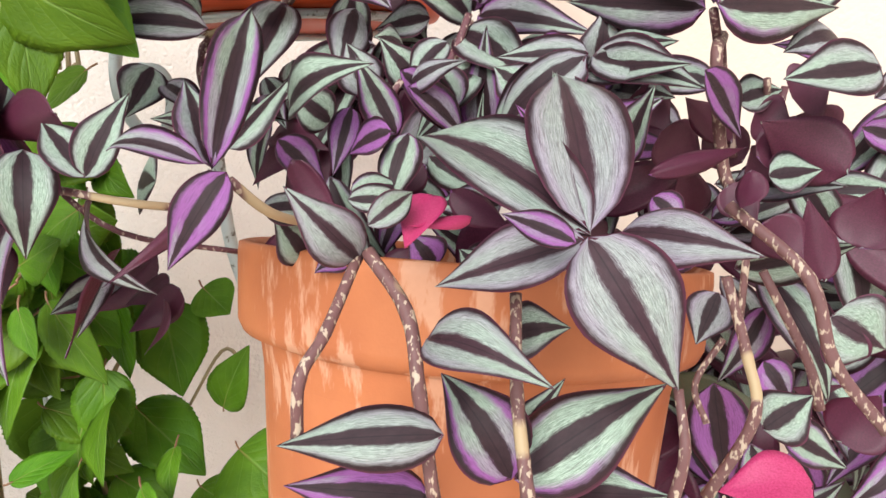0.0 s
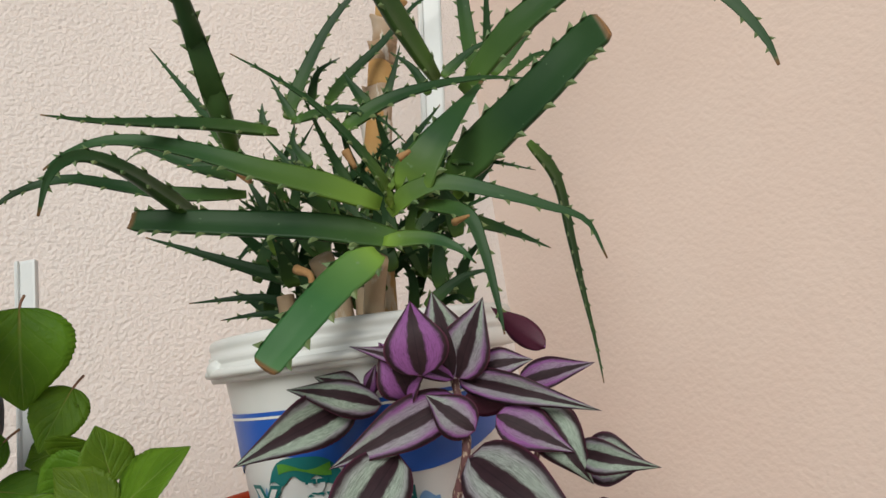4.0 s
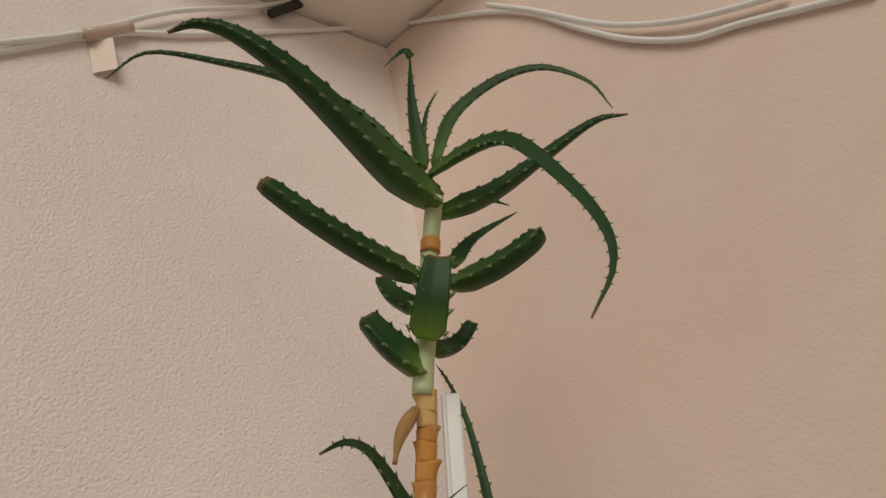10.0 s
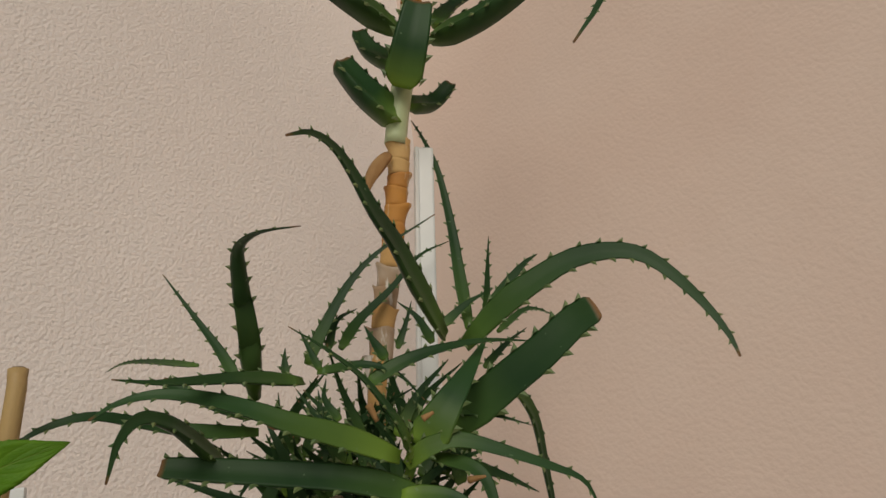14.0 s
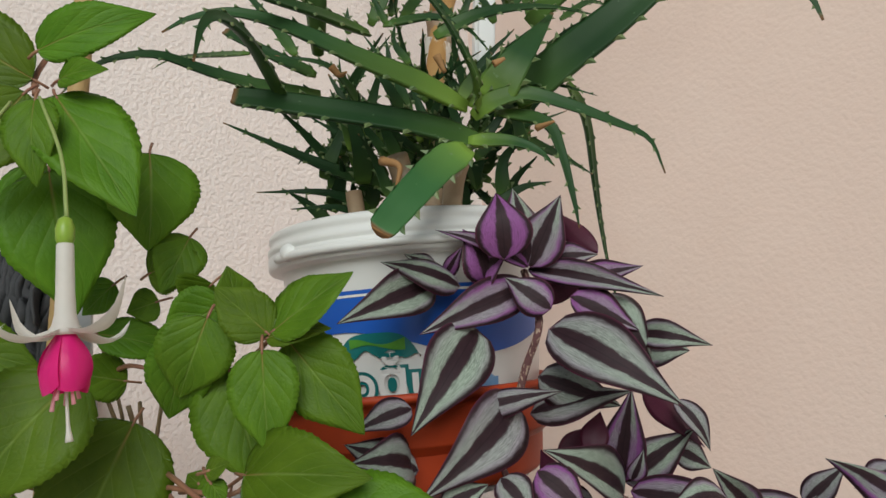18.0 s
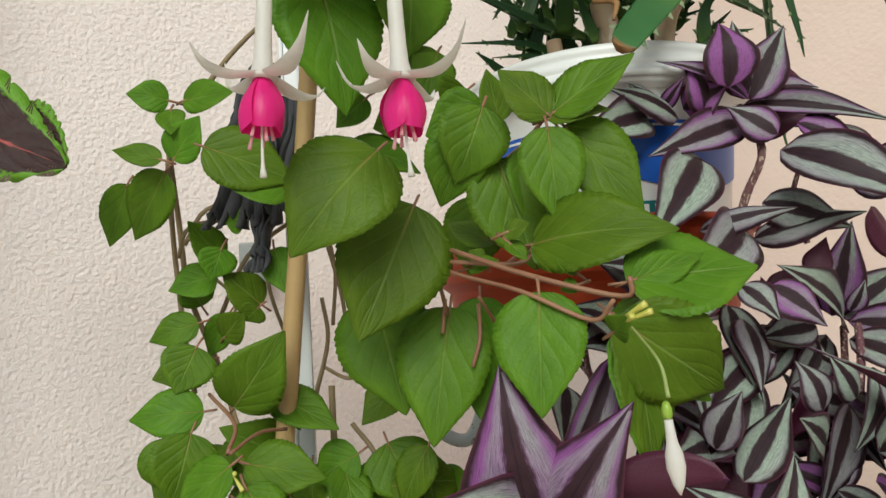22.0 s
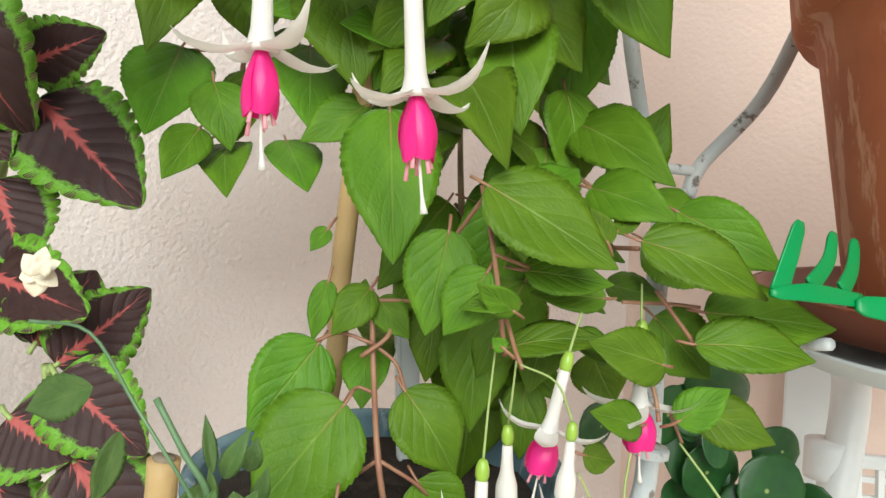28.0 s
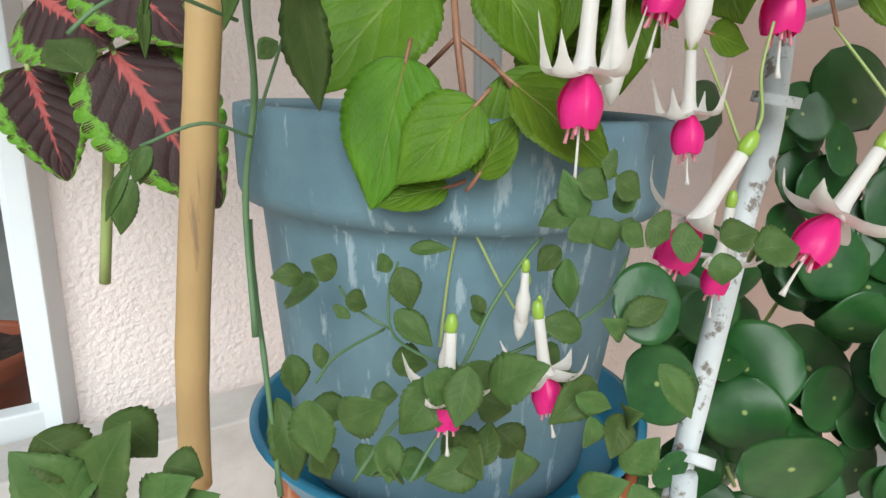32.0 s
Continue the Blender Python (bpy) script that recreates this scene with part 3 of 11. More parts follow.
# ---- leaves ----
def leaf_mesh(kind, arch, mats, curl=0.0):
    """A leaf of unit length along y, face to +z: upper and lower skin with their own materials."""
    spec = {
        "zebra": (16, 8, 0.0, 0.0), "fuchsia": (66, 8, 0.030, 12.0), "coleus": (88, 8, 0.060, 11.0),
        "rose": (36, 6, 0.07, 7.0), "pilea": (14, 14, 0.0, 0.0), "sepal": (10, 4, 0.0, 0.0),
    }[kind]
    nv, nu, tooth, teeth = spec

    def half(v):
        if kind == "zebra":
            return 0.5 * (math.sin(math.pi * min(v ** 0.66, 1.0)) ** 0.85) * (1.0 if v < 0.45 else 1 - 0.42 * ((v - 0.45) / 0.55) ** 1.25)
        if kind == "fuchsia":
            return 0.5 * max(0.0, math.sin(math.pi * v ** 0.66)) ** 0.72 * (1 if v < 0.6 else 1 - 0.42 * ((v - 0.6) / 0.4) ** 1.3)
        if kind == "coleus":
            return 0.5 * max(0.0, math.sin(math.pi * v ** 0.60)) ** 0.62 * (1 if v < 0.6 else 1 - 0.25 * ((v - 0.6) / 0.4) ** 1.2)
        if kind == "rose":
            return 0.5 * max(0.0, math.sin(math.pi * v ** 0.80)) ** 0.80 * (1 if v < 0.5 else 1 - 0.3 * ((v - 0.5) / 0.5) ** 1.3)
        if kind == "sepal":
            return 0.5 * max(0.0, math.sin(math.pi * (0.12 + 0.88 * v) ** 0.8)) ** 0.8
        return 0.5 * math.sqrt(max(0.0, 1 - (2 * v - 1) ** 2))

    fold = {"zebra": 0.16, "fuchsia": 0.10, "coleus": 0.06, "rose": 0.16, "pilea": -0.05, "sepal": 0.25}[kind]
    V, U = [], []
    for skin in (1, -1):
        for i in range(nv + 1):
            v = i / nv
            w = max(half(v), 0.002)
            y = v
            for j in range(nu + 1):
                s = 2 * j / nu - 1
                ww = w
                if tooth and abs(s) > 0.99:
                    ph = (v * teeth * (1.5 if kind != "coleus" else 1.0)) % 1.0
                    ww *= 1 + tooth * (1.6 * ph - 0.8 if kind != "coleus" else math.sqrt(max(0, 1 - (2 * ph - 1) ** 2)) * 1.5 - 0.6)
                x = ww * s
                z = arch * 4 * v * (1 - v) + fold * abs(x) * (1 - 0.5 * v)
                z -= curl * (abs(s) ** 2) * w * 0.9
                z += 0.012 * math.sin(9 * v + 3 * s) * abs(s)
                if kind == "fuchsia":
                    z += 0.006 * math.sin(v * 31 - abs(s) * 11) * (0.3 + abs(s)) * (1 - v)
                if kind == "coleus":
                    z += 0.016 * math.sin(v * 50 - abs(s) * 12) * abs(s)
                z -= 0.0 if skin > 0 else 0.009 * (1 - abs(s) ** 4) * math.sin(math.pi * min(0.98, max(0.02, v))) + 0.0006
                V.append(Vector((x, y, z)))
                U.append((j / nu, v))
    F, S = [], []
    row, lay = nu + 1, (nv + 1) * (nu + 1)
    for k in (0, 1):
        for i in range(nv):
            for j in range(nu):
                q = [k * lay + i * row + j, k * lay + i * row + j + 1, k * lay + (i + 1) * row + j + 1, k * lay + (i + 1) * row + j]
                F.append(tuple(q if k == 0 else q[::-1]))
                S.append(k)
    rim = [j for j in range(row)] + [i * row + nu for i in range(1, nv + 1)] + [nv * row + j for j in range(nu - 1, -1, -1)] + [i * row for i in range(nv - 1, 0, -1)]
    for a, b in zip(rim, rim[1:] + rim[:1]):
        F.append((a + lay, b + lay, b, a))
        S.append(1)
    return mesh_of(kind + "_leaf", V, F, mats, U, S)


ARCHES = (-0.10, 0.02, 0.10, 0.19, 0.30)
LEAF = {}


def leaf_data(kind, paint, arch, curl=0.0):
    under = {"zebra": "zebra_under", "fuchsia": "fuchsia_under", "coleus": "coleus_under", "rose": "fuchsia_under", "pilea": "pilea_leaf", "sepal": paint}[kind] if paint != "pink_leaf" else "zebra_under"
    near = min(ARCHES, key=lambda a: abs(a - arch))
    key = (kind, paint, near, curl)
    if key not in LEAF:
        LEAF[key] = leaf_mesh(kind, near, [M[paint], M[under]], curl)
    return LEAF[key]


def leaf_pose(base, tip, width, face):
    """The pose that lays a unit leaf from base to tip, its upper side to face."""
    b, t = Vector(base), Vector(tip)
    y = t - b
    ln = y.length
    y.normalize()
    z = Vector(face)
    z -= y * z.dot(y)
    if z.length < 1e-3:
        z = Vector((0, -0.3, 1)) - y * Vector((0, -0.3, 1)).dot(y)
    z.normalize()
    x = y.cross(z)
    rot = Matrix((x, y, z)).transposed().to_4x4()
    return Matrix.Translation(b) @ rot @ Matrix.Diagonal((width, ln, ln, 1))


def leaf(plant, kind, paint, base, tip, width, face=(0, -1, 0.5), arch=0.10, label="", curl=0.0):
    ob = part("leaf", leaf_data(kind, paint, arch, curl), plant, inv_of(plant) @ leaf_pose(base, tip, width, face), label)
    if kind in ("fuchsia", "coleus"):
        b = Vector(base)
        d = (Vector(tip) - b).normalized()
        r = 0.0009 if kind == "fuchsia" else 0.0016
        tube("petiole", [b + d * 0.002, b - d * 0.002 + Vector((0, 0.001, 0)), b - d * 0.006 + Vector((0, 0.004, 0))], [r * 0.75, r * 0.8], M["stem_red" if kind == "fuchsia" else "stem_green"], plant, sides=6, n=6)
    return ob


def aloe_leaf(plant, pts, width, paint="aloe", cut=False, thick=0.34):
    """A fleshy tapering leaf along a bent spine, with teeth along both edges."""
    n = 22
    S = smooth_path(pts, n)
    F = frames_along(S)
    ln = sum((S[i + 1] - S[i]).length for i in range(n - 1))
    V, Q, U, slots = [], [], [], []
    ring = 10
    edges = ([], [])
    for i, (p, (t, a, b)) in enumerate(zip(S, F)):
        v = i / (n - 1)
        w = width * (((1 - v) ** 1.05) * 0.93 + 0.07 if not cut else 1 - 0.30 * v ** 1.5) * (0.48 + 0.52 * min(1.0, v * 7) ** 0.7)
        if cut and i == n - 1:
            w *= 0.8
        up = b if b.z - b.y > 0 else -b
        sd = a
        th = w * thick
        for j in range(ring):
            ang = 2 * math.pi * j / ring
            x = math.cos(ang)
            y = math.sin(ang)
            z = 0.32 * y * th if y > 0 else y * th
            z += 0.55 * th * (x * x)
            V.append(p + sd * (x * w * 0.5) + up * z)
            U.append((j / ring, v))
        edges[0].append((V[-ring], -sd, t, up, w))
        edges[1].append((V[-ring + ring // 2], sd, t, up, w))
    for i in range(n - 1):
        for j in range(ring):
            k = (j + 1) % ring
            Q.append((i * ring + j, i * ring + k, (i + 1) * ring + k, (i + 1) * ring + j))
            slots.append(0)
    Q.append(tuple(range(ring - 1, -1, -1)))
    Q.append(tuple(range((n - 1) * ring, n * ring)))
    slots += [0, 1 if cut else 0]
    me = mesh_of("aloe_leaf", V, Q, [M[paint], M["dry_leaf"]], U, slots)
    ob = part("leaf", me, plant, inv_of(plant))
    # teeth, one mesh a leaf edge
    TV, TQ = [], []
    step = max(0.0085, 0.0165 * min(1.0, width / 0.014))
    for side, line in enumerate(edges):
        d = step * 0.5
        while d < ln * (0.93 if not cut else 0.97):
            f = d / ln * (n - 1)
            k = min(int(f), n - 2)
            fr = f - k
            p = line[k][0].lerp(line[k + 1][0], fr)
            out, t, up, w = -line[k][1], line[k][2], line[k][3], line[k][4]
            s = 0.0015 + 0.105 * w
            i0 = len(TV)
            TV += [p - t * s * 0.9, p + t * s * 0.7, p + up * s * 0.45, p - up * s * 0.45, p + out * s * 1.15 + t * s * 0.75]
            for q in ((0, 2, 4), (2, 1, 4), (1, 3, 4), (3, 0, 4)):
                TQ.append(tuple(i0 + x for x in q))
            d += step * (0.75 + 0.5 * random.random())
    if TV:
        tagged(part("teeth", mesh_of("teeth", TV, TQ, [M["aloe_tooth"]], smooth=False), ob, Matrix.Identity(4)), "pale green marginal teeth", kind="stuff")
    return ob


def fuchsia_flower(top, down, size, plant_name, open_=1.0, bud=False, spin=0.0, style=1.0, curl=0.55, petal="petal_pink", fat=1.0, broad=0.088):
    """One hanging flower: ovary, tube, four sepals, bell of petals, stamens, style; it hangs along down from top."""
    d = Vector(down).normalized()
    z = -d
    x = z.cross(Vector((0.2, -1, 0.1))).normalized()
    y = z.cross(x)
    m = Matrix.Translation(top) @ Matrix((x, y, z)).transposed().to_4x4()
    s = size
    th = thing("fuchsia_flower", top, "closed white fuchsia bud hanging on a green stalk" if bud else "white and magenta fuchsia flower hanging on its stalk", "flower", "fuchsia flowers")
    th.matrix_basis = m
    I = Matrix.Identity(4)

    def turned(name, prof, mat, label=""):
        part(name, lathe_mesh([(r * s, -h * s) for r, h in prof], M[mat], 16), th, I, label)

    turned("ovary", [(0.012, 0.0), (0.038, 0.018), (0.056, 0.08), (0.055, 0.14), (0.042, 0.175), (0.036, 0.18)], "ovary", "green ovary")
    if bud:
        turned("tube", [(0.045, 0.19), (0.05, 0.3), (0.06, 0.42), (0.095, 0.55), (0.10, 0.68), (0.06, 0.85), (0.008, 0.95)], "petal_white", "closed white tube and sepals")
        return th
    turned("tube", [(0.044, 0.172), (0.050, 0.185), (0.051, 0.3), (0.054, 0.48), (0.060, 0.60), (0.074, 0.665), (0.100, 0.705), (0.085, 0.728), (0.04, 0.72)], "petal_white", "white tube")
    for k in range(4):
        w = spin + k * math.pi / 2 + 0.4
        o = Vector((math.cos(w), math.sin(w), 0))
        lift = 0.12 if k % 2 else -0.06
        P = [o * 0.06 * s + Vector((0, 0, -0.70 * s)), o * 0.24 * s + Vector((0, 0, (-0.75 + lift * 0.2) * s)), o * 0.39 * s * open_ + Vector((0, 0, (-0.75 + 0.10 * curl + lift * 0.5) * s)), o * 0.48 * s * open_ + Vector((0, 0, (-0.75 + 0.34 * curl + lift) * s))]
        S = smooth_path(P, 9)
        V, Q = [], []
        side = Vector((-math.sin(w), math.cos(w), 0))
        for i, p in enumerate(S):
            v = i / 8
            hw = broad * s * (1 - v ** 1.8) * (0.85 + 0.4 * math.sin(math.pi * min(1, v * 1.3))) + 0.002 * s
            for j in range(-2, 3):
                V.append(p + side * hw * j / 2 + Vector((0, 0, 0.25 * hw * (abs(j) / 2) ** 2)))
        for i in range(9):
            for j in range(-2, 3):
                V.append(V[i * 5 + j + 2] - Vector((0, 0, 0.012 * s)))
        for k2 in (0, 45):
            for i in range(8):
                for j in range(4):
                    a = k2 + i * 5 + j
                    Q.append((a, a + 1, a + 6, a + 5) if k2 else (a, a + 5, a + 6, a + 1))
        part("sepal", mesh_of("sepal", V, Q, [M["petal_white"]]), th, I, "" if k else "white swept-back sepal")
    for k in range(4):
        w0 = spin + k * math.pi / 2
        V, Q = [], []
        for i in range(9):
            v = i / 8
            r = (0.040 + 0.122 * math.sin(math.pi * (0.04 + 0.66 * v ** 1.05))) * s
            for j in range(7):
                ww = w0 + (j / 6 - 0.5) * 2.05
                rr = 0.82 * fat * r * (0.95 + 0.17 * (j / 6) * min(1, v * 2.5) - 0.03 * math.sin(j * 1.57) * v)
                V.append(Vector((rr * math.cos(ww), rr * math.sin(ww), (-0.70 - 0.37 * v * (1 - 0.13 * abs(j / 3 - 1) ** 2.5 - 0.03 * (k % 2))) * s)))
        for i in range(8):
            for j in range(6):
                a = i * 7 + j
                Q.append((a, a + 7, a + 8, a + 1))
        part("petal", mesh_of("petal", V, Q, [M[petal]]), th, I, "" if k else "magenta petal of the bell")
    for k in range(5):
        w = spin + k * 1.257
        a = Vector((math.cos(w) * 0.03 * s, math.sin(w) * 0.03 * s, -0.9 * s))
        b = Vector((math.cos(w) * 0.075 * s, math.sin(w) * 0.075 * s, -(1.10 + 0.03 * (k % 3)) * s))
        part("stamen", tube_mesh([a, b], [0.008 * s, 0.007 * s, 0.014 * s], M["stamen"], 4, 5), th, I)
    part("style", tube_mesh([Vector((0, 0, -0.9 * s)), Vector((0.01 * s, 0.0, -1.2 * s)), Vector((0.02 * s, 0, -(1.00 + 0.34 * style) * s))], [0.009 * s, 0.009 * s, 0.011 * s, 0.024 * s], M["petal_white"], 9, 6), th, I, "pale style with a knob")
    return th


# ---- the place ----
def slab(name, a, b, z0, z1, thick, mat, label):
    """An upright wall whose face runs from a to b in plan; its body lies to the left of that way."""
    a, b = Vector((a[0], a[1], 0)), Vector((b[0], b[1], 0))
    d = b - a
    nrm = Vector((-d.y, d.x, 0)).normalized()
    V = [a, b, b + nrm * thick, a + nrm * thick]
    V = [Vector((p.x, p.y, z)) for z in (z0, z1) for p in V]
    F = [(0, 1, 5, 4), (1, 2, 6, 5), (2, 3, 7, 6), (3, 0, 4, 7), (3, 2, 1, 0), (4, 5, 6, 7)]
    ob = new(name, mesh_of(name, V, F, [M[mat]], smooth=False))
    return tagged(ob, label, "wall", kind="structure")


CORNER = Vector((0.012, 0.919, 0))
LEFT = Vector((-math.cos(radians(30)), -math.sin(radians(30)), 0))
RIGHT = Vector((math.cos(radians(42)), -math.sin(radians(42)), 0))
SILL = 0.512
JAMB = 0.704


def along(way, d, z=0.0, off=0.0):
    """A point d metres from the corner along a wall, off metres in front of it."""
    n = Vector((0, 0, 1)).cross(way)
    n = n if n.y < 0 else -n
    return CORNER + way * d + n * off + Vector((0, 0, z))


slab("wall_left", along(LEFT, JAMB), CORNER, 0.0, 2.62, 0.16, "wall_rough", "coarse rolled pinkish white stucco balcony wall")
slab("wall_left_low", along(LEFT, 1.7), along(LEFT, JAMB), 0.0, SILL - 0.02, 0.16, "wall_rough", "stucco wall below the window")
slab("wall_left_end", along(LEFT, 3.4), along(LEFT, 1.7), 0.0, 2.62, 0.16, "wall_rough", "stucco wall beyond the window")
slab("wall_left_top", along(LEFT, 1.7), along(LEFT, JAMB), 2.15, 2.62, 0.16, "wall_rough", "stucco wall above the window")
slab("wall_right", CORNER, along(RIGHT, 3.0), 0.0, 2.62, 0.15, "wall_smooth", "smooth pale salmon painted plaster wall")
fl = new("floor", mesh_of("floor", [(-40, -40, 0), (40, -40, 0), (40, 40, 0), (-40, 40, 0)], [(0, 1, 2, 3)], [M["floor"]], smooth=False))
tagged(fl, "dull beige balcony floor", "floor", kind="structure")
ce = new("ceiling", box_mesh((5.0, 1.16, 0.14), M["ceiling"], 0.0))
ce.location = (-0.3, 1.17, 2.70)
tagged(ce, "plain plastered balcony ceiling", "ceiling", kind="structure")


def bar(name, a, b, w, d, mat, parent, label="", bevel=0.002):
    """A straight bar of section w by d from a to b."""
    a, b = Vector(a), Vector(b)
    ax = (b - a)
    ln = ax.length
    z = ax.normalized()
    y = Vector((0, -1, 0.001))
    x = y.cross(z).normalized()
    y = z.cross(x)
    m = Matrix.Translation((a + b) / 2) @ Matrix((x, y, z)).transposed().to_4x4()
    return part(name, box_mesh((w, d, ln), mat, bevel), parent, inv_of(parent) @ m, label)


win = thing("window_1", along(LEFT, 1.2, SILL), "white painted iron window grille before a dim recess", "window", kind="structure")
bar("jamb", along(LEFT, JAMB + 0.008, SILL, 0.006), along(LEFT, JAMB + 0.008, 2.13, 0.006), 0.015, 0.024, M["frame_white"], win)
bar("jamb_lip", along(LEFT, JAMB + 0.019, SILL + 0.016, -0.006), along(LEFT, JAMB + 0.019, 2.12, -0.006), 0.007, 0.010, M["frame_white"], win)
bar("jamb", along(LEFT, 1.66, SILL, 0.006), along(LEFT, 1.66, 2.13, 0.006), 0.015, 0.024, M["frame_white"], win)
bar("bottom_rail", along(LEFT, JAMB + 0.016, SILL + 0.008, 0.006), along(LEFT, 1.652, SILL + 0.008, 0.006), 0.024, 0.016, M["frame_white"], win)
bar("top_rail", along(LEFT, JAMB + 0.016, 2.12, 0.006), along(LEFT, 1.652, 2.12, 0.006), 0.024, 0.016, M["frame_white"], win)
bar("mullion", along(LEFT, JAMB + 0.016, 0.82, 0.006), along(LEFT, 1.652, 0.82, 0.006), 0.024, 0.014, M["frame_white"], win)
tube("grille_scroll", [along(LEFT, 0.723, 1.386, 0.012), along(LEFT, 0.725, 1.358, 0.012), along(LEFT, 0.726, 1.331, 0.012), along(LEFT, 0.729, 1.285, 0.012), along(LEFT, 0.734, 1.219, 0.012), along(LEFT, 0.740, 1.171, 0.012), along(LEFT, 0.746, 1.111, 0.012)], [0.0058, 0.0052], M["frame_white"], win, "curved forged grille bar", sides=10, n=60, knots=0.04)
# the grey of these two walls is painted shade; the side is added to darken
slab("recess_back", along(LEFT, 1.7, 0, -0.30), along(LEFT, 0.6, 0, -0.30), 0.0, 2.62, 0.1, "grey", "wall at the back of the window recess, its shade put into grey paint")
slab("recess_side", along(LEFT, 0.64, 0, -0.16), along(LEFT, 0.64, 0, -0.31), 0.0, 2.62, 0.04, "grey", "added side of the window recess, its shade put into grey paint")
# board added behind the mullion to keep light out of the recess below
bar("shade_board", along(LEFT, JAMB + 0.03, 0.82, -0.16), along(LEFT, 1.66, 0.82, -0.16), 0.28, 0.02, M["frame_white"], win)
bar("window_board", along(LEFT, JAMB - 0.16, SILL - 0.045, 0.055), along(LEFT, 1.66, SILL - 0.045, 0.055), 0.11, 0.05, M["stone"], win, "worn pale stone sill")
bar("shutter_board", along(LEFT, JAMB + 0.30, 0.84, -0.06), along(LEFT, JAMB + 0.30, 2.08, -0.06), 0.56, 0.02, M["board"], win, "closed pale board behind the frame")


# ---- pots and stands ----
def pot_body(name, at, profile, mat, label, cat="flower pot", soil=None, flute=0.0, lean=0.0, roll=0.0):
    th = thing(name, at, label, cat)
    th.rotation_euler = (radians(lean), radians(roll), 0)
    part("body", lathe_mesh(profile, M[mat], 64, flute=flute), th, Matrix.Identity(4))
    if soil:
        r, z = soil
        V, Q = [Vector((0, 0, z + 0.006))], []
        for k in range(1, 5):
            for j in range(24):
                w = j * math.pi / 12
                V.append(Vector((r * k / 4 * math.cos(w), r * k / 4 * math.sin(w), z + random.uniform(-0.003, 0.004))))
        for j in range(24):
            Q.append((0, 1 + j, 1 + (j + 1) % 24))
        for k in range(3):
            for j in range(24):
                a, b = 1 + k * 24 + j, 1 + k * 24 + (j + 1) % 24
                Q.append((a, a + 24, b + 24, b))
        part("soil", mesh_of("soil", V, Q, [M["soil"]]), th, Matrix.Identity(4), "dark potting soil")
    return th


def rim_pot(r, h, lip, base, wall=0.006):
    """Outline of a pot with a collar, zero at its rim."""
    return [(base, -h), (base + 0.002, -h + 0.003), (r * 0.88, -lip - 0.004), (r * 0.905, -lip - 0.001), (r * 0.965, -lip + 0.001), (r * 0.985, -lip + 0.006),
            (r, -0.006), (r * 0.997, -0.001), (r - wall * 0.5, 0.0), (r - wall, -0.003), (r - wall - 0.004, -0.03), (base * 0.9, -h + 0.012), (0.002, -h + 0.012)]


def patch(parent, name, r, z0, z1, a0, a1, mat, off=0.0008, lower=None, upper=None, label=""):
    """A printed patch lying on a tapering round body; r(z) is its radius."""
    n, m = 28, 6
    V, Q = [], []
    for i in range(n + 1):
        f = i / n
        ang = a0 + (a1 - a0) * f
        lo = z0 + (lower(f) if lower else 0.0)
        hi = z1 + (upper(f) if upper else 0.0)
        for j in range(m + 1):
            z = lo + (hi - lo) * j / m
            rr = r(z) + off
            V.append(Vector((rr * math.sin(ang), -rr * math.cos(ang), z)))
    for i in range(n):
        for j in range(m):
            a = i * (m + 1) + j
            Q.append((a, a + m + 1, a + m + 2, a + 1))
    return part(name, mesh_of(name, V, Q, [M[mat]]), parent, Matrix.Identity(4), label)


def wrapped_words(parent, text, size, r, ang, z, mat, off, bold=0.0):
    """Letters bent round a body, centred at an angle."""
    cu = bpy.data.curves.new("words", "FONT")
    cu.body, cu.size, cu.align_x, cu.extrude, cu.offset = text, size, "CENTER", 0.0, bold
    tmp = bpy.data.objects.new("words", cu)
    me = bpy.data.meshes.new_from_object(tmp)
    for v in me.vertices:
        zz = z + v.co.y
        rr = r(zz) + off
        a = ang + v.co.x / rr
        v.co = Vector((rr * math.sin(a), -rr * math.cos(a), zz))
    me.materials.clear()
    me.materials.append(M[mat])
    bpy.data.objects.remove(tmp)
    return part("lettering", me, parent, Matrix.Identity(4), label="printed product word")

pot_body("terracotta_pot", (0.0040, 0.3930, 1.0250), rim_pot(0.1225, 0.1977, 0.044, 0.0931), "terracotta", "orange terracotta pot with a wide collar and pale scuffs", soil=(0.110, -0.02), lean=-11, roll=4.0)
pot_body("orange_bowl", (-0.1245, 0.5100, 1.2180), rim_pot(0.1140, 0.0580, 0.009, 0.0950, 0.004), "bowl_red", "glossy orange red plastic planter bowl")

BK_R, BK_H = 0.1025, 0.1600


def bucket_r(z):
    """Radius of the bucket's wall at a height below its rim."""
    return BK_R * (0.925 + 0.17 * z / BK_H * 0.9)


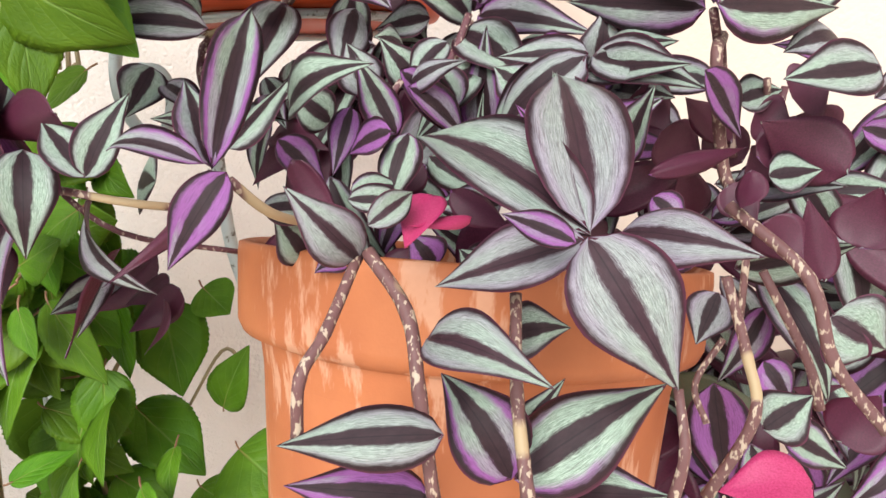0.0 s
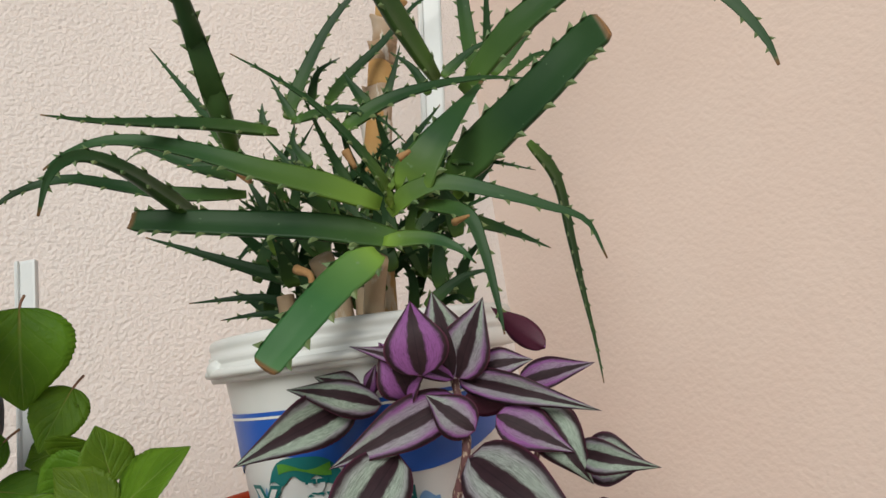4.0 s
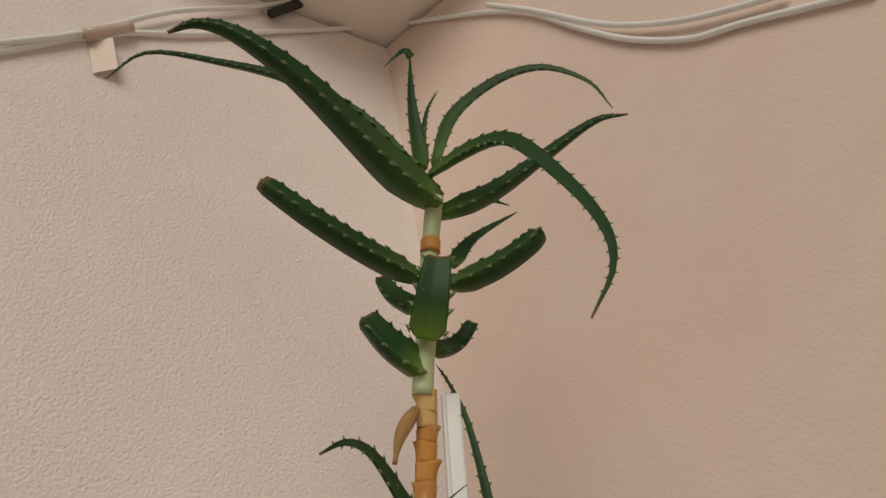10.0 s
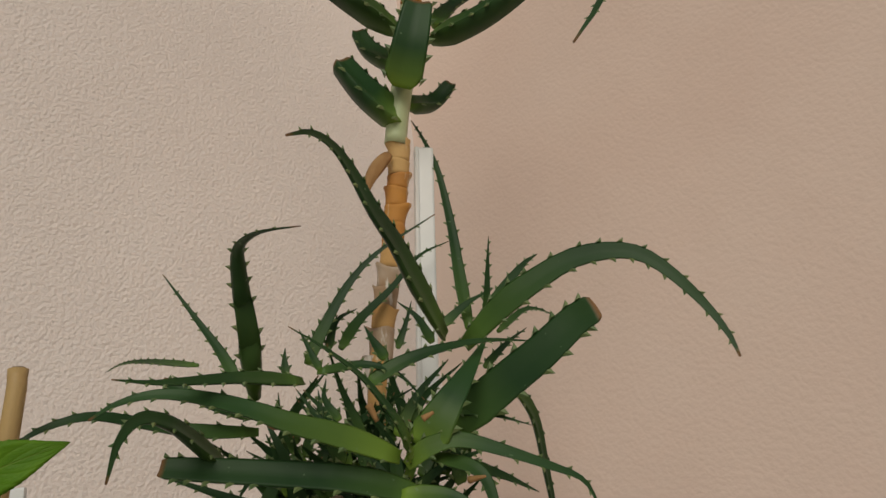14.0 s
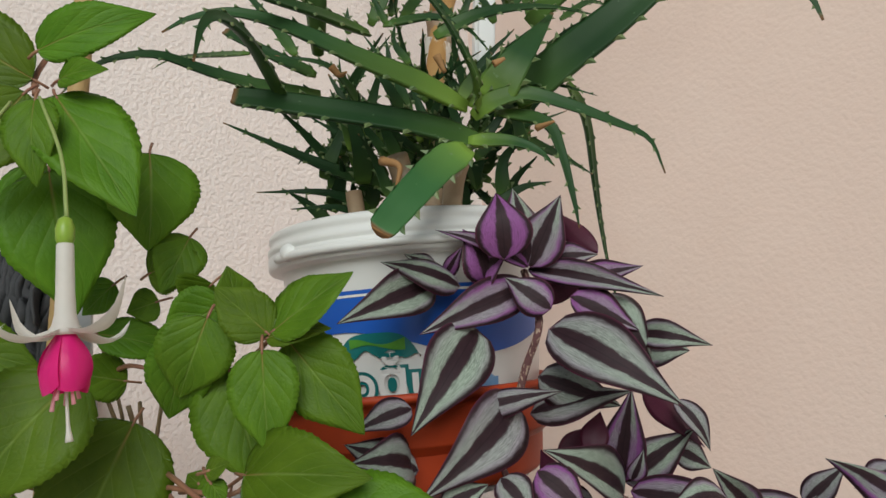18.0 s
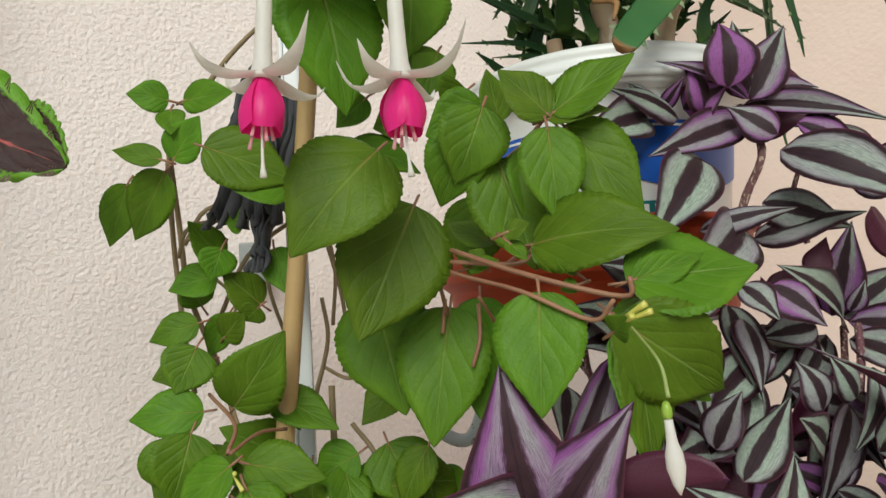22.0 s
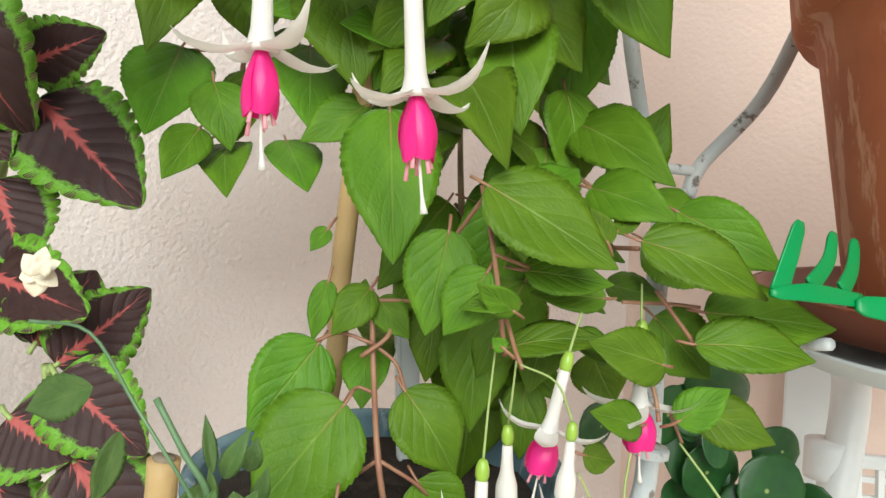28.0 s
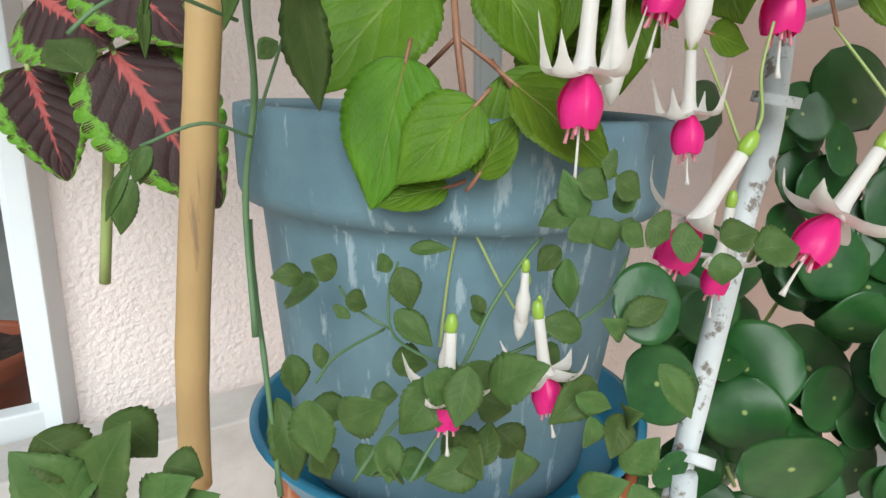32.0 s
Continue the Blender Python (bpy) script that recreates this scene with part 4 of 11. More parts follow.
bucket = pot_body("plastic_bucket", (-0.1065, 0.5200, 1.3250), [(bucket_r(-BK_H) - 0.004, -BK_H), (bucket_r(-BK_H), -BK_H + 0.003), (bucket_r(-0.027), -0.027), (BK_R * 0.985, -0.026), (BK_R * 0.997, -0.0245), (BK_R, -0.022), (BK_R, -0.0165), (BK_R * 0.99, -0.0155), (BK_R * 0.99, -0.0145), (BK_R, -0.0135), (BK_R, -0.0105), (BK_R * 0.985, -0.0095), (BK_R * 0.985, -0.0060), (BK_R * 0.992, -0.0050), (BK_R * 0.99, -0.0018), (BK_R * 0.972, 0.0), (BK_R * 0.945, -0.001), (BK_R * 0.92, -0.02), (BK_R * 0.75, -BK_H + 0.02), (0.002, -BK_H + 0.02)], "bucket", "white plastic yoghurt bucket with a blue label holding the aloe", "bucket", soil=(BK_R * 0.9, -0.012))
bucket.rotation_euler = (0, 0, -0.24)
patch(bucket, "blue_band", bucket_r, -0.076, -0.046, -1.5, 1.5, "label_blue", lower=lambda f: 0.009 * math.cos(9 * (f - 0.38)) - 0.004, label="deep blue printed band")
patch(bucket, "white_strip", bucket_r, -0.050, -0.0485, -1.5, 1.5, "label_white", 0.0011)
patch(bucket, "emblem", bucket_r, -0.0885, -0.0725, -0.42, 0.20, "label_teal", 0.0013, lower=lambda f: 0.004 * math.sin(math.pi * f) + 0.002 * math.sin(21 * f), upper=lambda f: -0.016 * (2 * f - 1) ** 4, label="dark green printed emblem")
patch(bucket, "emblem_band", bucket_r, -0.0815, -0.0775, -0.30, 0.10, "label_green", 0.0018, lower=lambda f: 0.002 * math.sin(5 * f), upper=lambda f: 0.002 * math.sin(6 * f + 1), label="green printed emblem")
patch(bucket, "splash", bucket_r, -0.118, -0.088, -0.60, -0.38, "label_pale", 0.0012, lower=lambda f: 0.010 * math.sin(7 * f), upper=lambda f: -0.014 * abs(math.sin(5 * f)), label="pale blue printed splash")
patch(bucket, "grass", bucket_r, -0.132, -0.116, -0.66, 0.5, "label_green", 0.0016, upper=lambda f: 0.004 * math.sin(40 * f) + 0.006 * math.sin(9 * f), label="printed grass")
patch(bucket, "orange_strip", bucket_r, -0.134, -0.128, -0.6, 0.5, "label_red", 0.0018)
patch(bucket, "mountains", bucket_r, -0.118, -0.104, 0.50, 0.78, "label_pale", 0.0012, upper=lambda f: 0.012 * abs(math.sin(7 * f)) * (1 - f), label="pale blue printed mountains")
wrapped_words(bucket, "Yo\u011furt", 0.034, bucket_r, 0.01, -0.113, "label_teal", 0.0020, 0.0024)
wrapped_words(bucket, "Yo\u011furt", 0.034, bucket_r, 0.01, -0.113, "label_white", 0.0024, 0.0004)
wrapped_words(bucket, "TAM YA\u011eLI", 0.0088, bucket_r, -0.22, -0.1335, "label_teal", 0.0024)
part("handle_hub", lathe_mesh([(0.002, 0.004), (0.005, 0.003), (0.006, 0.0), (0.006, -0.004)], M["bucket"], 16), bucket, Matrix.Translation((-BK_R * 0.62, -BK_R * 0.785, -0.018)) @ Matrix.Rotation(radians(90), 4, "X"), "round handle hub")
part("handle", tube_mesh([Vector((BK_R * 1.015 * math.sin(a / 10), -BK_R * 1.015 * math.cos(a / 10), -0.0205)) for a in range(-8, 9)], [0.0028, 0.0028], M["bucket"], 40, 8), bucket, Matrix.Identity(4), "white plastic handle lying along the rim")

pot_body("blue_pot", (-0.3360, 0.4293, 0.7470), rim_pot(0.0976, 0.1660, 0.040, 0.0694, 0.0075), "pot_blue", "chalky weathered blue plastic flower pot with a rolled collar", soil=(0.0840, -0.018), lean=-2, roll=1.5)
pot_body("blue_saucer", (-0.3360, 0.4293, 0.5996), [(0.083, -0.020), (0.088, -0.018), (0.097, -0.003), (0.099, 0.0), (0.095, 0.001), (0.084, -0.0185), (0.002, -0.0186)], "saucer_blue", "bright blue plastic saucer under the blue pot", "saucer")
pot_body("terracotta_tub", (-0.3310, 0.4343, 0.5791), rim_pot(0.094, 0.28, 0.03, 0.075), "terracotta", "low orange terracotta tub carrying the blue saucer", soil=(0.095, -0.012))
pot_body("clay_saucer", (0.0020, 0.3930, 0.8300), [(0.095, -0.018), (0.108, -0.016), (0.130, 0.004), (0.132, 0.006), (0.128, 0.006), (0.105, -0.014), (0.002, -0.0165)], "pot_brown", "brown clay saucer below the terracotta pot", "saucer")
pot_body("white_tray", (0.0060, 0.3930, 0.8100), [(0.112, -0.012), (0.120, -0.011), (0.128, -0.002), (0.129, 0.0), (0.126, 0.0), (0.115, -0.006), (0.002, -0.006)], "frame_white", "shallow dirty white tray on the iron stand", "tray")
stand = thing("plant_stand", (-0.150, 0.43, 0.0), "chipped white wrought iron plant stand with scrolls", "stand")
tube("scroll", [(-0.2005, 0.4777, 1.1550), (-0.2228, 0.4769, 1.1600), (-0.2417, 0.4766, 1.1458), (-0.2452, 0.4772, 1.1157), (-0.2342, 0.4780, 1.0925), (-0.2176, 0.4787, 1.0876), (-0.2076, 0.4785, 1.1083), (-0.2126, 0.4779, 1.1281), (-0.2274, 0.4774, 1.1317)], [0.0044, 0.0044], M["iron"], stand, label="curled iron scroll")
tube("arm", [(-0.1857, 0.4915, 1.0728), (-0.1817, 0.4931, 1.0045), (-0.1691, 0.5005, 0.9491), (-0.1528, 0.5079, 0.8969)], [0.0049, 0.0049], M["iron"], stand)
tube("arm", [(-0.0659, 0.4853, 0.9995), (-0.0856, 0.4973, 0.9483), (-0.1192, 0.5087, 0.9062), (-0.1284, 0.5089, 0.8847)], [0.0051, 0.0051], M["iron"], stand)
tube("cross_piece", [(-0.1534, 0.5077, 0.9038), (-0.1237, 0.5087, 0.9013)], [0.0036, 0.0036], M["iron"], stand)
tube("socket", [(-0.1403, 0.5084, 0.8889), (-0.1389, 0.5088, 0.8734)], [0.0103, 0.0103], M["iron"], stand)
tube("pole", [(-0.1436, 0.5102, 0.8779), (-0.1555, 0.4924, 0.8233), (-0.1607, 0.4804, 0.8123), (-0.1855, 0.4316, 0.7389), (-0.2003, 0.4137, 0.7090), (-0.2147, 0.3957, 0.6659), (-0.2319, 0.3777, 0.5986), (-0.2403, 0.3698, 0.5579)], [0.0075, 0.0055], M["iron"], stand)
tube("collar", [(-0.1956, 0.4095, 0.7560), (-0.1963, 0.4096, 0.7512)], [0.0105, 0.0105], M["iron"], stand, label="flat round collar on the pole")
tube("collar", [(-0.2283, 0.3740, 0.6007), (-0.2299, 0.3717, 0.5964)], [0.0089, 0.0089], M["iron"], stand)
tube("rod", [(-0.1626, 0.4748, 0.7890), (-0.1366, 0.4186, 0.8063), (-0.1435, 0.3491, 0.8230)], [0.0030, 0.0030], M["iron"], stand)
tube("foot", [(-0.2352, 0.3682, 0.5945), (-0.2305, 0.3584, 0.3859)], [0.0059, 0.0059], M["iron"], stand)
part("shelf_ring", lathe_mesh([(0.074, -0.002), (0.088, -0.002), (0.089, 0.0), (0.088, 0.002), (0.074, 0.002), (0.073, 0.0), (0.074, -0.002)], M["iron"], 48, close=False), stand, inv_of(stand) @ Matrix.Translation((-0.1245, 0.5100, 1.1570)), "flat iron ring under the bowl")
rake = thing("hand_rake", (-0.1746, 0.3364, 0.8488), "small green painted metal hand rake lying on the tray", "garden tool")
ribbon("tine", [(-0.1730, 0.3329, 0.8778), (-0.1789, 0.3295, 0.8647), (-0.1856, 0.3261, 0.8504)], [0.0060, 0.0076, 0.0083], 0.0016, M["rake"], rake)
ribbon("tine", [(-0.1500, 0.3431, 0.8725), (-0.1566, 0.3367, 0.8611), (-0.1694, 0.3291, 0.8522)], [0.0050, 0.0063, 0.0070], 0.0016, M["rake"], rake)
ribbon("tine", [(-0.1347, 0.3493, 0.8690), (-0.1411, 0.3419, 0.8573), (-0.1525, 0.3324, 0.8498)], [0.0052, 0.0065, 0.0072], 0.0016, M["rake"], rake)
ribbon("head", [(-0.1895, 0.3251, 0.8501), (-0.1703, 0.3263, 0.8496), (-0.1455, 0.3298, 0.8455)], [0.0049, 0.0078, 0.0058], 0.0018, M["rake"], rake)
ribbon("shaft", [(-0.1506, 0.3268, 0.8443), (-0.1351, 0.3252, 0.8420), (-0.1203, 0.3227, 0.8374), (-0.0917, 0.3164, 0.8351)], [0.0078, 0.0107, 0.0165, 0.0175], 0.0018, M["rake"], rake)
st = thing("bamboo_stake", (-0.3739, 0.4348, 0.7183), "tan bamboo cane supporting the fuchsia", "stake")
tube("cane", [(-0.2858, 0.3964, 1.4558), (-0.2882, 0.3971, 1.4113), (-0.3188, 0.4171, 1.1435), (-0.3538, 0.4343, 0.8577), (-0.3578, 0.4343, 0.8026), (-0.3739, 0.4348, 0.7183)], [0.0052, 0.0055], M["bamboo"], st, knots=0.05, sides=14)
tube("cut_end", [(-0.2858, 0.3964, 1.4558), (-0.2858, 0.3964, 1.4570)], [0.0039, 0.0036], M["bamboo_cut"], st, "dark hollow cut end")
st = thing("bamboo_stake", (-0.4440, 0.3533, 0.5993), "thick dry bamboo cane standing by the window", "stake")
tube("cane", [(-0.4202, 0.3399, 0.7880), (-0.4256, 0.3403, 0.7418), (-0.4342, 0.3410, 0.6656), (-0.4386, 0.3448, 0.6087)], [0.0058, 0.0060], M["bamboo"], st, knots=0.05, sides=14)
tube("cut_end", [(-0.4202, 0.3399, 0.7880), (-0.4200, 0.3399, 0.7892)], [0.0043, 0.0040], M["bamboo_cut"], st, "dark hollow cut end")
st = thing("plastic_strip", (-0.0425, 0.5277, 1.4308), "white plastic profile stuck upright beside the aloe stem", "stake")
bar("face", (-0.0199, 0.5377, 1.6636), (-0.0425, 0.5277, 1.4308), 0.018, 0.006, M["pvc"], st)
bar("rib", (-0.0264, 0.5341, 1.6636), (-0.0489, 0.5241, 1.4308), 0.0040, 0.0048, M["pvc"], st)
st = thing("plastic_strip", (-0.3176, 0.4548, 0.7363), "white plastic profile standing behind the fuchsia", "stake")
bar("face", (-0.3287, 0.4979, 1.4003), (-0.3176, 0.4548, 0.7363), 0.014, 0.005, M["pvc"], st)
bar("rib", (-0.3338, 0.4949, 1.4003), (-0.3226, 0.4518, 0.7363), 0.0031, 0.0040, M["pvc"], st)
br = thing("wall_bracket", (-0.4014, 0.6665, 1.2262), "small grey metal bracket fixed to the stucco wall", "bracket", kind="structure")
bar("plate", (-0.4014, 0.6665, 1.2462), (-0.4014, 0.6665, 1.2062), 0.026, 0.012, M["grey"], br)
bar("tab", (-0.3894, 0.6545, 1.2262), (-0.3894, 0.6545, 1.2082), 0.012, 0.012, M["grey"], br)

def rag(name, top, bottom, w0, w1, label, folds=5.0, seed=3):
    """A hanging cloth in folds."""
    th = thing(name, top, label, "cloth")
    a, b = Vector(top), Vector(bottom)
    V, Q = [], []
    for i in range(31):
        f = i / 30
        c = a.lerp(b, f)
        wd = w0 + (w1 - w0) * f ** 0.7 + 0.004 * math.sin(f * 7)
        for j in range(41):
            s = j / 40 - 0.5
            n = noise.noise(Vector((s * 6, f * 3, seed)))
            y = 0.010 * math.sin(s * folds * 6.28 + f * 1.5 + n * 2) * (0.5 + f) + 0.004 * n
            V.append(c + Vector((s * wd + 0.004 * n, -abs(y) * 1.2, -0.012 * abs(math.sin(s * folds * 3.1)) * f)))
    for i in range(30):
        for j in range(40):
            k = i * 41 + j
            Q.append((k, k + 1, k + 42, k + 41))
    ob = part("fabric", mesh_of("fabric", V, Q, [M["cloth"]]), th, inv_of(th))
    m = ob.modifiers.new("thick", "SOLIDIFY")
    m.thickness = 0.0012
    return th

rag("grey_rag", (-0.3316, 0.4371, 1.3272), (-0.3403, 0.4371, 1.2753), 0.012, 0.034, "dark grey rag tied round the cane", 4.0)
rag("grey_rag", (-0.3280, 0.4446, 1.3090), (-0.3430, 0.4396, 1.2376), 0.030, 0.050, "dark grey rag hanging in folds from the cane", 5.0, 7)
rag("grey_rag", (-0.3323, 0.4396, 1.2509), (-0.3360, 0.4346, 1.2103), 0.020, 0.006, "dark grey strip of rag hanging down", 3.0, 9)
cab = thing("wall_cable", (-0.2128, 0.7661, 2.5637), "white electric cables strung along the walls", "cable", kind="structure")
tube("cable", [(-0.6374, 0.5279, 2.2062), (-0.5447, 0.5814, 2.2843), (-0.4666, 0.6265, 2.3545), (-0.3597, 0.6882, 2.4766), (-0.2135, 0.7726, 2.5935), (-0.0202, 0.8842, 2.7885)], [0.0049, 0.0049], M["cable"], cab, sides=10, n=48)
tube("cable", [(-0.6043, 0.5551, 2.2235), (-0.5467, 0.5884, 2.2756), (-0.4753, 0.6296, 2.3488), (-0.4103, 0.6671, 2.3980), (-0.3361, 0.7099, 2.4406), (-0.2059, 0.7851, 2.5294), (-0.0797, 0.8580, 2.6180), (0.0329, 0.9230, 2.7044)], [0.0049, 0.0049], M["cable"], cab, sides=10, n=60)
tube("cable", [(0.0642, 0.8626, 2.6254), (0.1326, 0.8010, 2.5549), (0.2027, 0.7378, 2.4774), (0.2540, 0.6916, 2.4033), (0.3003, 0.6500, 2.3057), (0.3470, 0.6079, 2.2178), (0.4023, 0.5581, 2.1480), (0.4489, 0.5162, 2.1199), (0.4990, 0.4710, 2.0856), (0.5550, 0.4207, 2.0463)], [0.0049, 0.0049], M["cable"], cab, sides=10, n=60)
tube("cable", [(0.1961, 0.7371, 2.4976), (0.2535, 0.6854, 2.4042), (0.3125, 0.6323, 2.2946), (0.3508, 0.5978, 2.2373), (0.3983, 0.5550, 2.1846), (0.4441, 0.5138, 2.1488), (0.4961, 0.4670, 2.1153)], [0.0049, 0.0049], M["cable"], cab, sides=10, n=60)
tube("tape_wrap", [(-0.2088, 0.7730, 2.5674), (-0.1468, 0.8089, 2.6484)], [0.0095, 0.0105], M["tape_black"], cab, "black insulating tape round the joint")
tube("tape_wrap", [(-0.4652, 0.6250, 2.3484), (-0.4112, 0.6562, 2.4007)], [0.0092, 0.0092], M["tape_clear"], cab, "yellowed clear tape")
bar("tape_tail", (-0.4470, 0.6401, 2.3515), (-0.4346, 0.6473, 2.2877), 0.036, 0.001, M["tape_clear"], cab, bevel=0)
pot_body("clay_bowl", tuple(along(LEFT, 0.768, 0.556, -0.075)), rim_pot(0.055, 0.063, 0.02, 0.036), "pot_brown", "small brown clay bowl standing in the window recess", soil=(0.046, -0.01))
shelf = thing("plastic_shelf", (0.05, 0.5, 0.0), "white plastic shelf on round legs against the wall", "shelf")
tube("leg", [(0.1013, 0.6306, 0.7667), (0.0618, 0.5939, 0.6090), (-0.1711, 0.4612, 0.0)], [0.0159, 0.0159], M["pvc"], shelf, sides=14, n=60)
tube("leg_joint", [(0.0674, 0.6113, 0.6711), (0.0659, 0.6094, 0.6381)], [0.0177, 0.0177], M["pvc"], shelf, sides=14)
basket = thing("plastic_basket", (0.1157, 0.6203, 0.6563), "white plastic lattice basket", "basket")
BX, BY, BZ = (0.1157, 0.6203, 0.6563)
bar("rim_bar", (BX - 0.03, BY - 0.02, BZ), (BX + 0.2, BY - 0.12, BZ), 0.012, 0.008, M["pvc"], basket)
bar("base_bar", (BX - 0.02, BY - 0.02, BZ - 0.10), (BX + 0.2, BY - 0.12, BZ - 0.10), 0.010, 0.008, M["pvc"], basket)
for k in range(15):
    bar("slat", (BX - 0.027 + 0.016 * k, BY - 0.021 - 0.007 * k, BZ), (BX - 0.02 + 0.0155 * k, BY - 0.021 - 0.007 * k, BZ - 0.10), 0.006, 0.004, M["pvc"], basket, bevel=0)
for k in range(1, 6):
    bar("cross_slat", (BX - 0.027, BY - 0.018, BZ - 0.017 * k), (BX + 0.2, BY - 0.118, BZ - 0.017 * k), 0.005, 0.004, M["pvc"], basket, bevel=0)
stub = thing("wood_stub", (-0.1098, 0.3743, 0.6728), "sawn dry wooden stub", "wood")
tube("wood", [(-0.0581, 0.4269, 0.6781), (-0.0629, 0.4247, 0.6403), (-0.1098, 0.3743, 0.3)], [0.0102, 0.0108], M["stem_brown"], stub)
pil = new("trim", box_mesh((0.05, 0.03, 0.773), M["frame_white"], 0.003))
pil.matrix_world = Matrix.Translation((0.1665, 0.7664, 0.3864)) @ Matrix.Rotation(radians(-42), 4, "Z")
tagged(pil, "white painted upright board against the salmon wall", "trim", kind="structure")


# ---- aloe in the bucket ----
def husks(plant, line, r):
    """Dry leaf bases round the bare stem: smooth sleeves, each with a torn lip that peels off at one side."""
    hr = random.Random(5)
    S = smooth_path(line, 200)
    F = frames_along(S)
    at = 4
    while at < 194:
        gap = hr.randint(10, 21)
        top = min(199, at + gap + 2)
        n = 26
        peel, reach = hr.choice((-0.4, 0.3, 2.9, 3.4)) + hr.uniform(-0.3, 0.3), hr.uniform(0.25, 0.75)
        dent = [hr.uniform(0.0, 1.0) for _ in range(9)]
        V, Q = [], []
        for k in range(6):
            f = k / 5
            c = at + (top - at) * f
            i0 = min(198, int(c))
            p = S[i0].lerp(S[i0 + 1], c - i0)
            t, a, b = F[i0]
            for j in range(n):
                w = 2 * math.pi * j / n
                q = j / n * 9
                rag = dent[int(q) % 9] * (1 - q % 1) + dent[(int(q) + 1) % 9] * (q % 1)
                side = max(0.0, math.cos(w - peel)) ** 6
                rr = r * (1.0 + 0.05 * f + 0.05 * rag * f ** 3 + side * reach * f ** 3)
                V.append(p - t * (0.0035 * rag * f ** 4) + t * (0.003 * side * f ** 2) + (a * math.cos(w) + b * math.sin(w)) * rr)
        for k in range(5):
            for j in range(n):
                Q.append((k * n + j, k * n + (j + 1) % n, k * n + n + (j + 1) % n, k * n + n + j))
        up = at / 200
        paint = hr.choice(("husk_grey", "husk_grey", "husk_pale") if up < 0.33 else ("husk_pale", "aloe_stem", "husk_pale") if up < 0.62 else ("aloe_stem", "aloe_stem", "husk_pale"))
        ob = part("husk", mesh_of("husk", V, Q, [M[paint]]), plant, inv_of(plant))
        ob.modifiers.new("thick", "SOLIDIFY").thickness = 0.0006
        at += gap


def aloe_bract(plant, pts, width):
    """A dry curled leaf hanging from the stem."""
    S = smooth_path(pts, 14)
    F = frames_along(S)
    V, Q = [], []
    for i, (p, (t, a, b)) in enumerate(zip(S, F)):
        v = i / 13
        w = width * (0.55 + 0.6 * math.sin(math.pi * min(1, v * 1.15))) * (1 - 0.55 * v)
        for j in range(9):
            x = j / 8 * 2 - 1
            V.append(p + a * (x * w * 0.5) + b * (0.35 * w * (1 - x * x) + 0.0006 * math.sin(9 * x + 7 * v)))
    for i in range(13):
        for j in range(8):
            k = i * 9 + j
            Q.append((k, k + 1, k + 10, k + 9))
    ob = part("dry_bract", mesh_of("dry_bract", V, Q, [M["dry_leaf"]]), plant, inv_of(plant), "curled dry brown leaf")
    ob.modifiers.new("thick", "SOLIDIFY").thickness = 0.0009


aloe = thing("aloe_plant", (-0.1040, 0.5200, 1.3250), "tall spiny aloe with a bare orange stem in a bucket", "plant")
tube("trunk", [(-0.0880, 0.4960, 1.3050), (-0.0850, 0.4975, 1.3600), (-0.0828, 0.4987, 1.4119), (-0.0799, 0.4987, 1.4464), (-0.0723, 0.5087, 1.4923), (-0.0620, 0.5137, 1.5404), (-0.0547, 0.5187, 1.5830), (-0.0465, 0.5187, 1.6307), (-0.0420, 0.5187, 1.6631)], [0.0076, 0.0074], M["husk_pale"], aloe, sides=14)
TRUNK = [Vector(p) for p in ((-0.0828, 0.4987, 1.4119), (-0.0723, 0.5087, 1.4923), (-0.0620, 0.5137, 1.5404), (-0.0547, 0.5187, 1.5830), (-0.0465, 0.5187, 1.6307), (-0.0420, 0.5187, 1.6631))]
husks(aloe, TRUNK, 0.0084)
aloe_bract(aloe, [(-0.0545, 0.5060, 1.6420), (-0.0640, 0.5000, 1.6290), (-0.0730, 0.4960, 1.6120), (-0.0790, 0.4950, 1.5930)], 0.0150)
tube("trunk", [(-0.0470, 0.5138, 1.6557), (-0.0413, 0.5138, 1.6873), (-0.0354, 0.5088, 1.7124)], [0.0098, 0.0098], M["aloe_pale"], aloe)
tube("trunk", [(-0.0354, 0.5088, 1.7124), (-0.0266, 0.5088, 1.7533), (-0.0188, 0.5088, 1.8044)], [0.0093, 0.0093], M["aloe_pale"], aloe)
tube("trunk", [(-0.0200, 0.5088, 1.7964), (-0.0134, 0.5038, 1.8278), (-0.0052, 0.4938, 1.8624)], [0.0083, 0.0094], M["aloe_pale"], aloe)
tube("stub", [(-0.1450, 0.4704, 1.3472), (-0.1426, 0.4704, 1.3230), (-0.1412, 0.4704, 1.3156)], [0.0055, 0.0066], M["aloe_stub"], aloe)
tube("stub", [(-0.0774, 0.4204, 1.3546), (-0.0824, 0.4304, 1.3401), (-0.0866, 0.4304, 1.3130)], [0.0063, 0.0063], M["aloe_stub"], aloe)
tube("stub", [(-0.1160, 0.4504, 1.3648), (-0.1104, 0.4604, 1.3449), (-0.1084, 0.4604, 1.3192)], [0.0078, 0.0078], M["aloe_stub"], aloe)
tube("stub", [(-0.0925, 0.4604, 1.3438), (-0.0942, 0.4604, 1.3182)], [0.0065, 0.0065], M["aloe_stub"], aloe)
tube("dry_bract", [(-0.1530, 0.4304, 1.4180), (-0.1482, 0.4304, 1.4123), (-0.1437, 0.4204, 1.4099)], [0.0027, 0.0007], M["dry_leaf"], aloe)
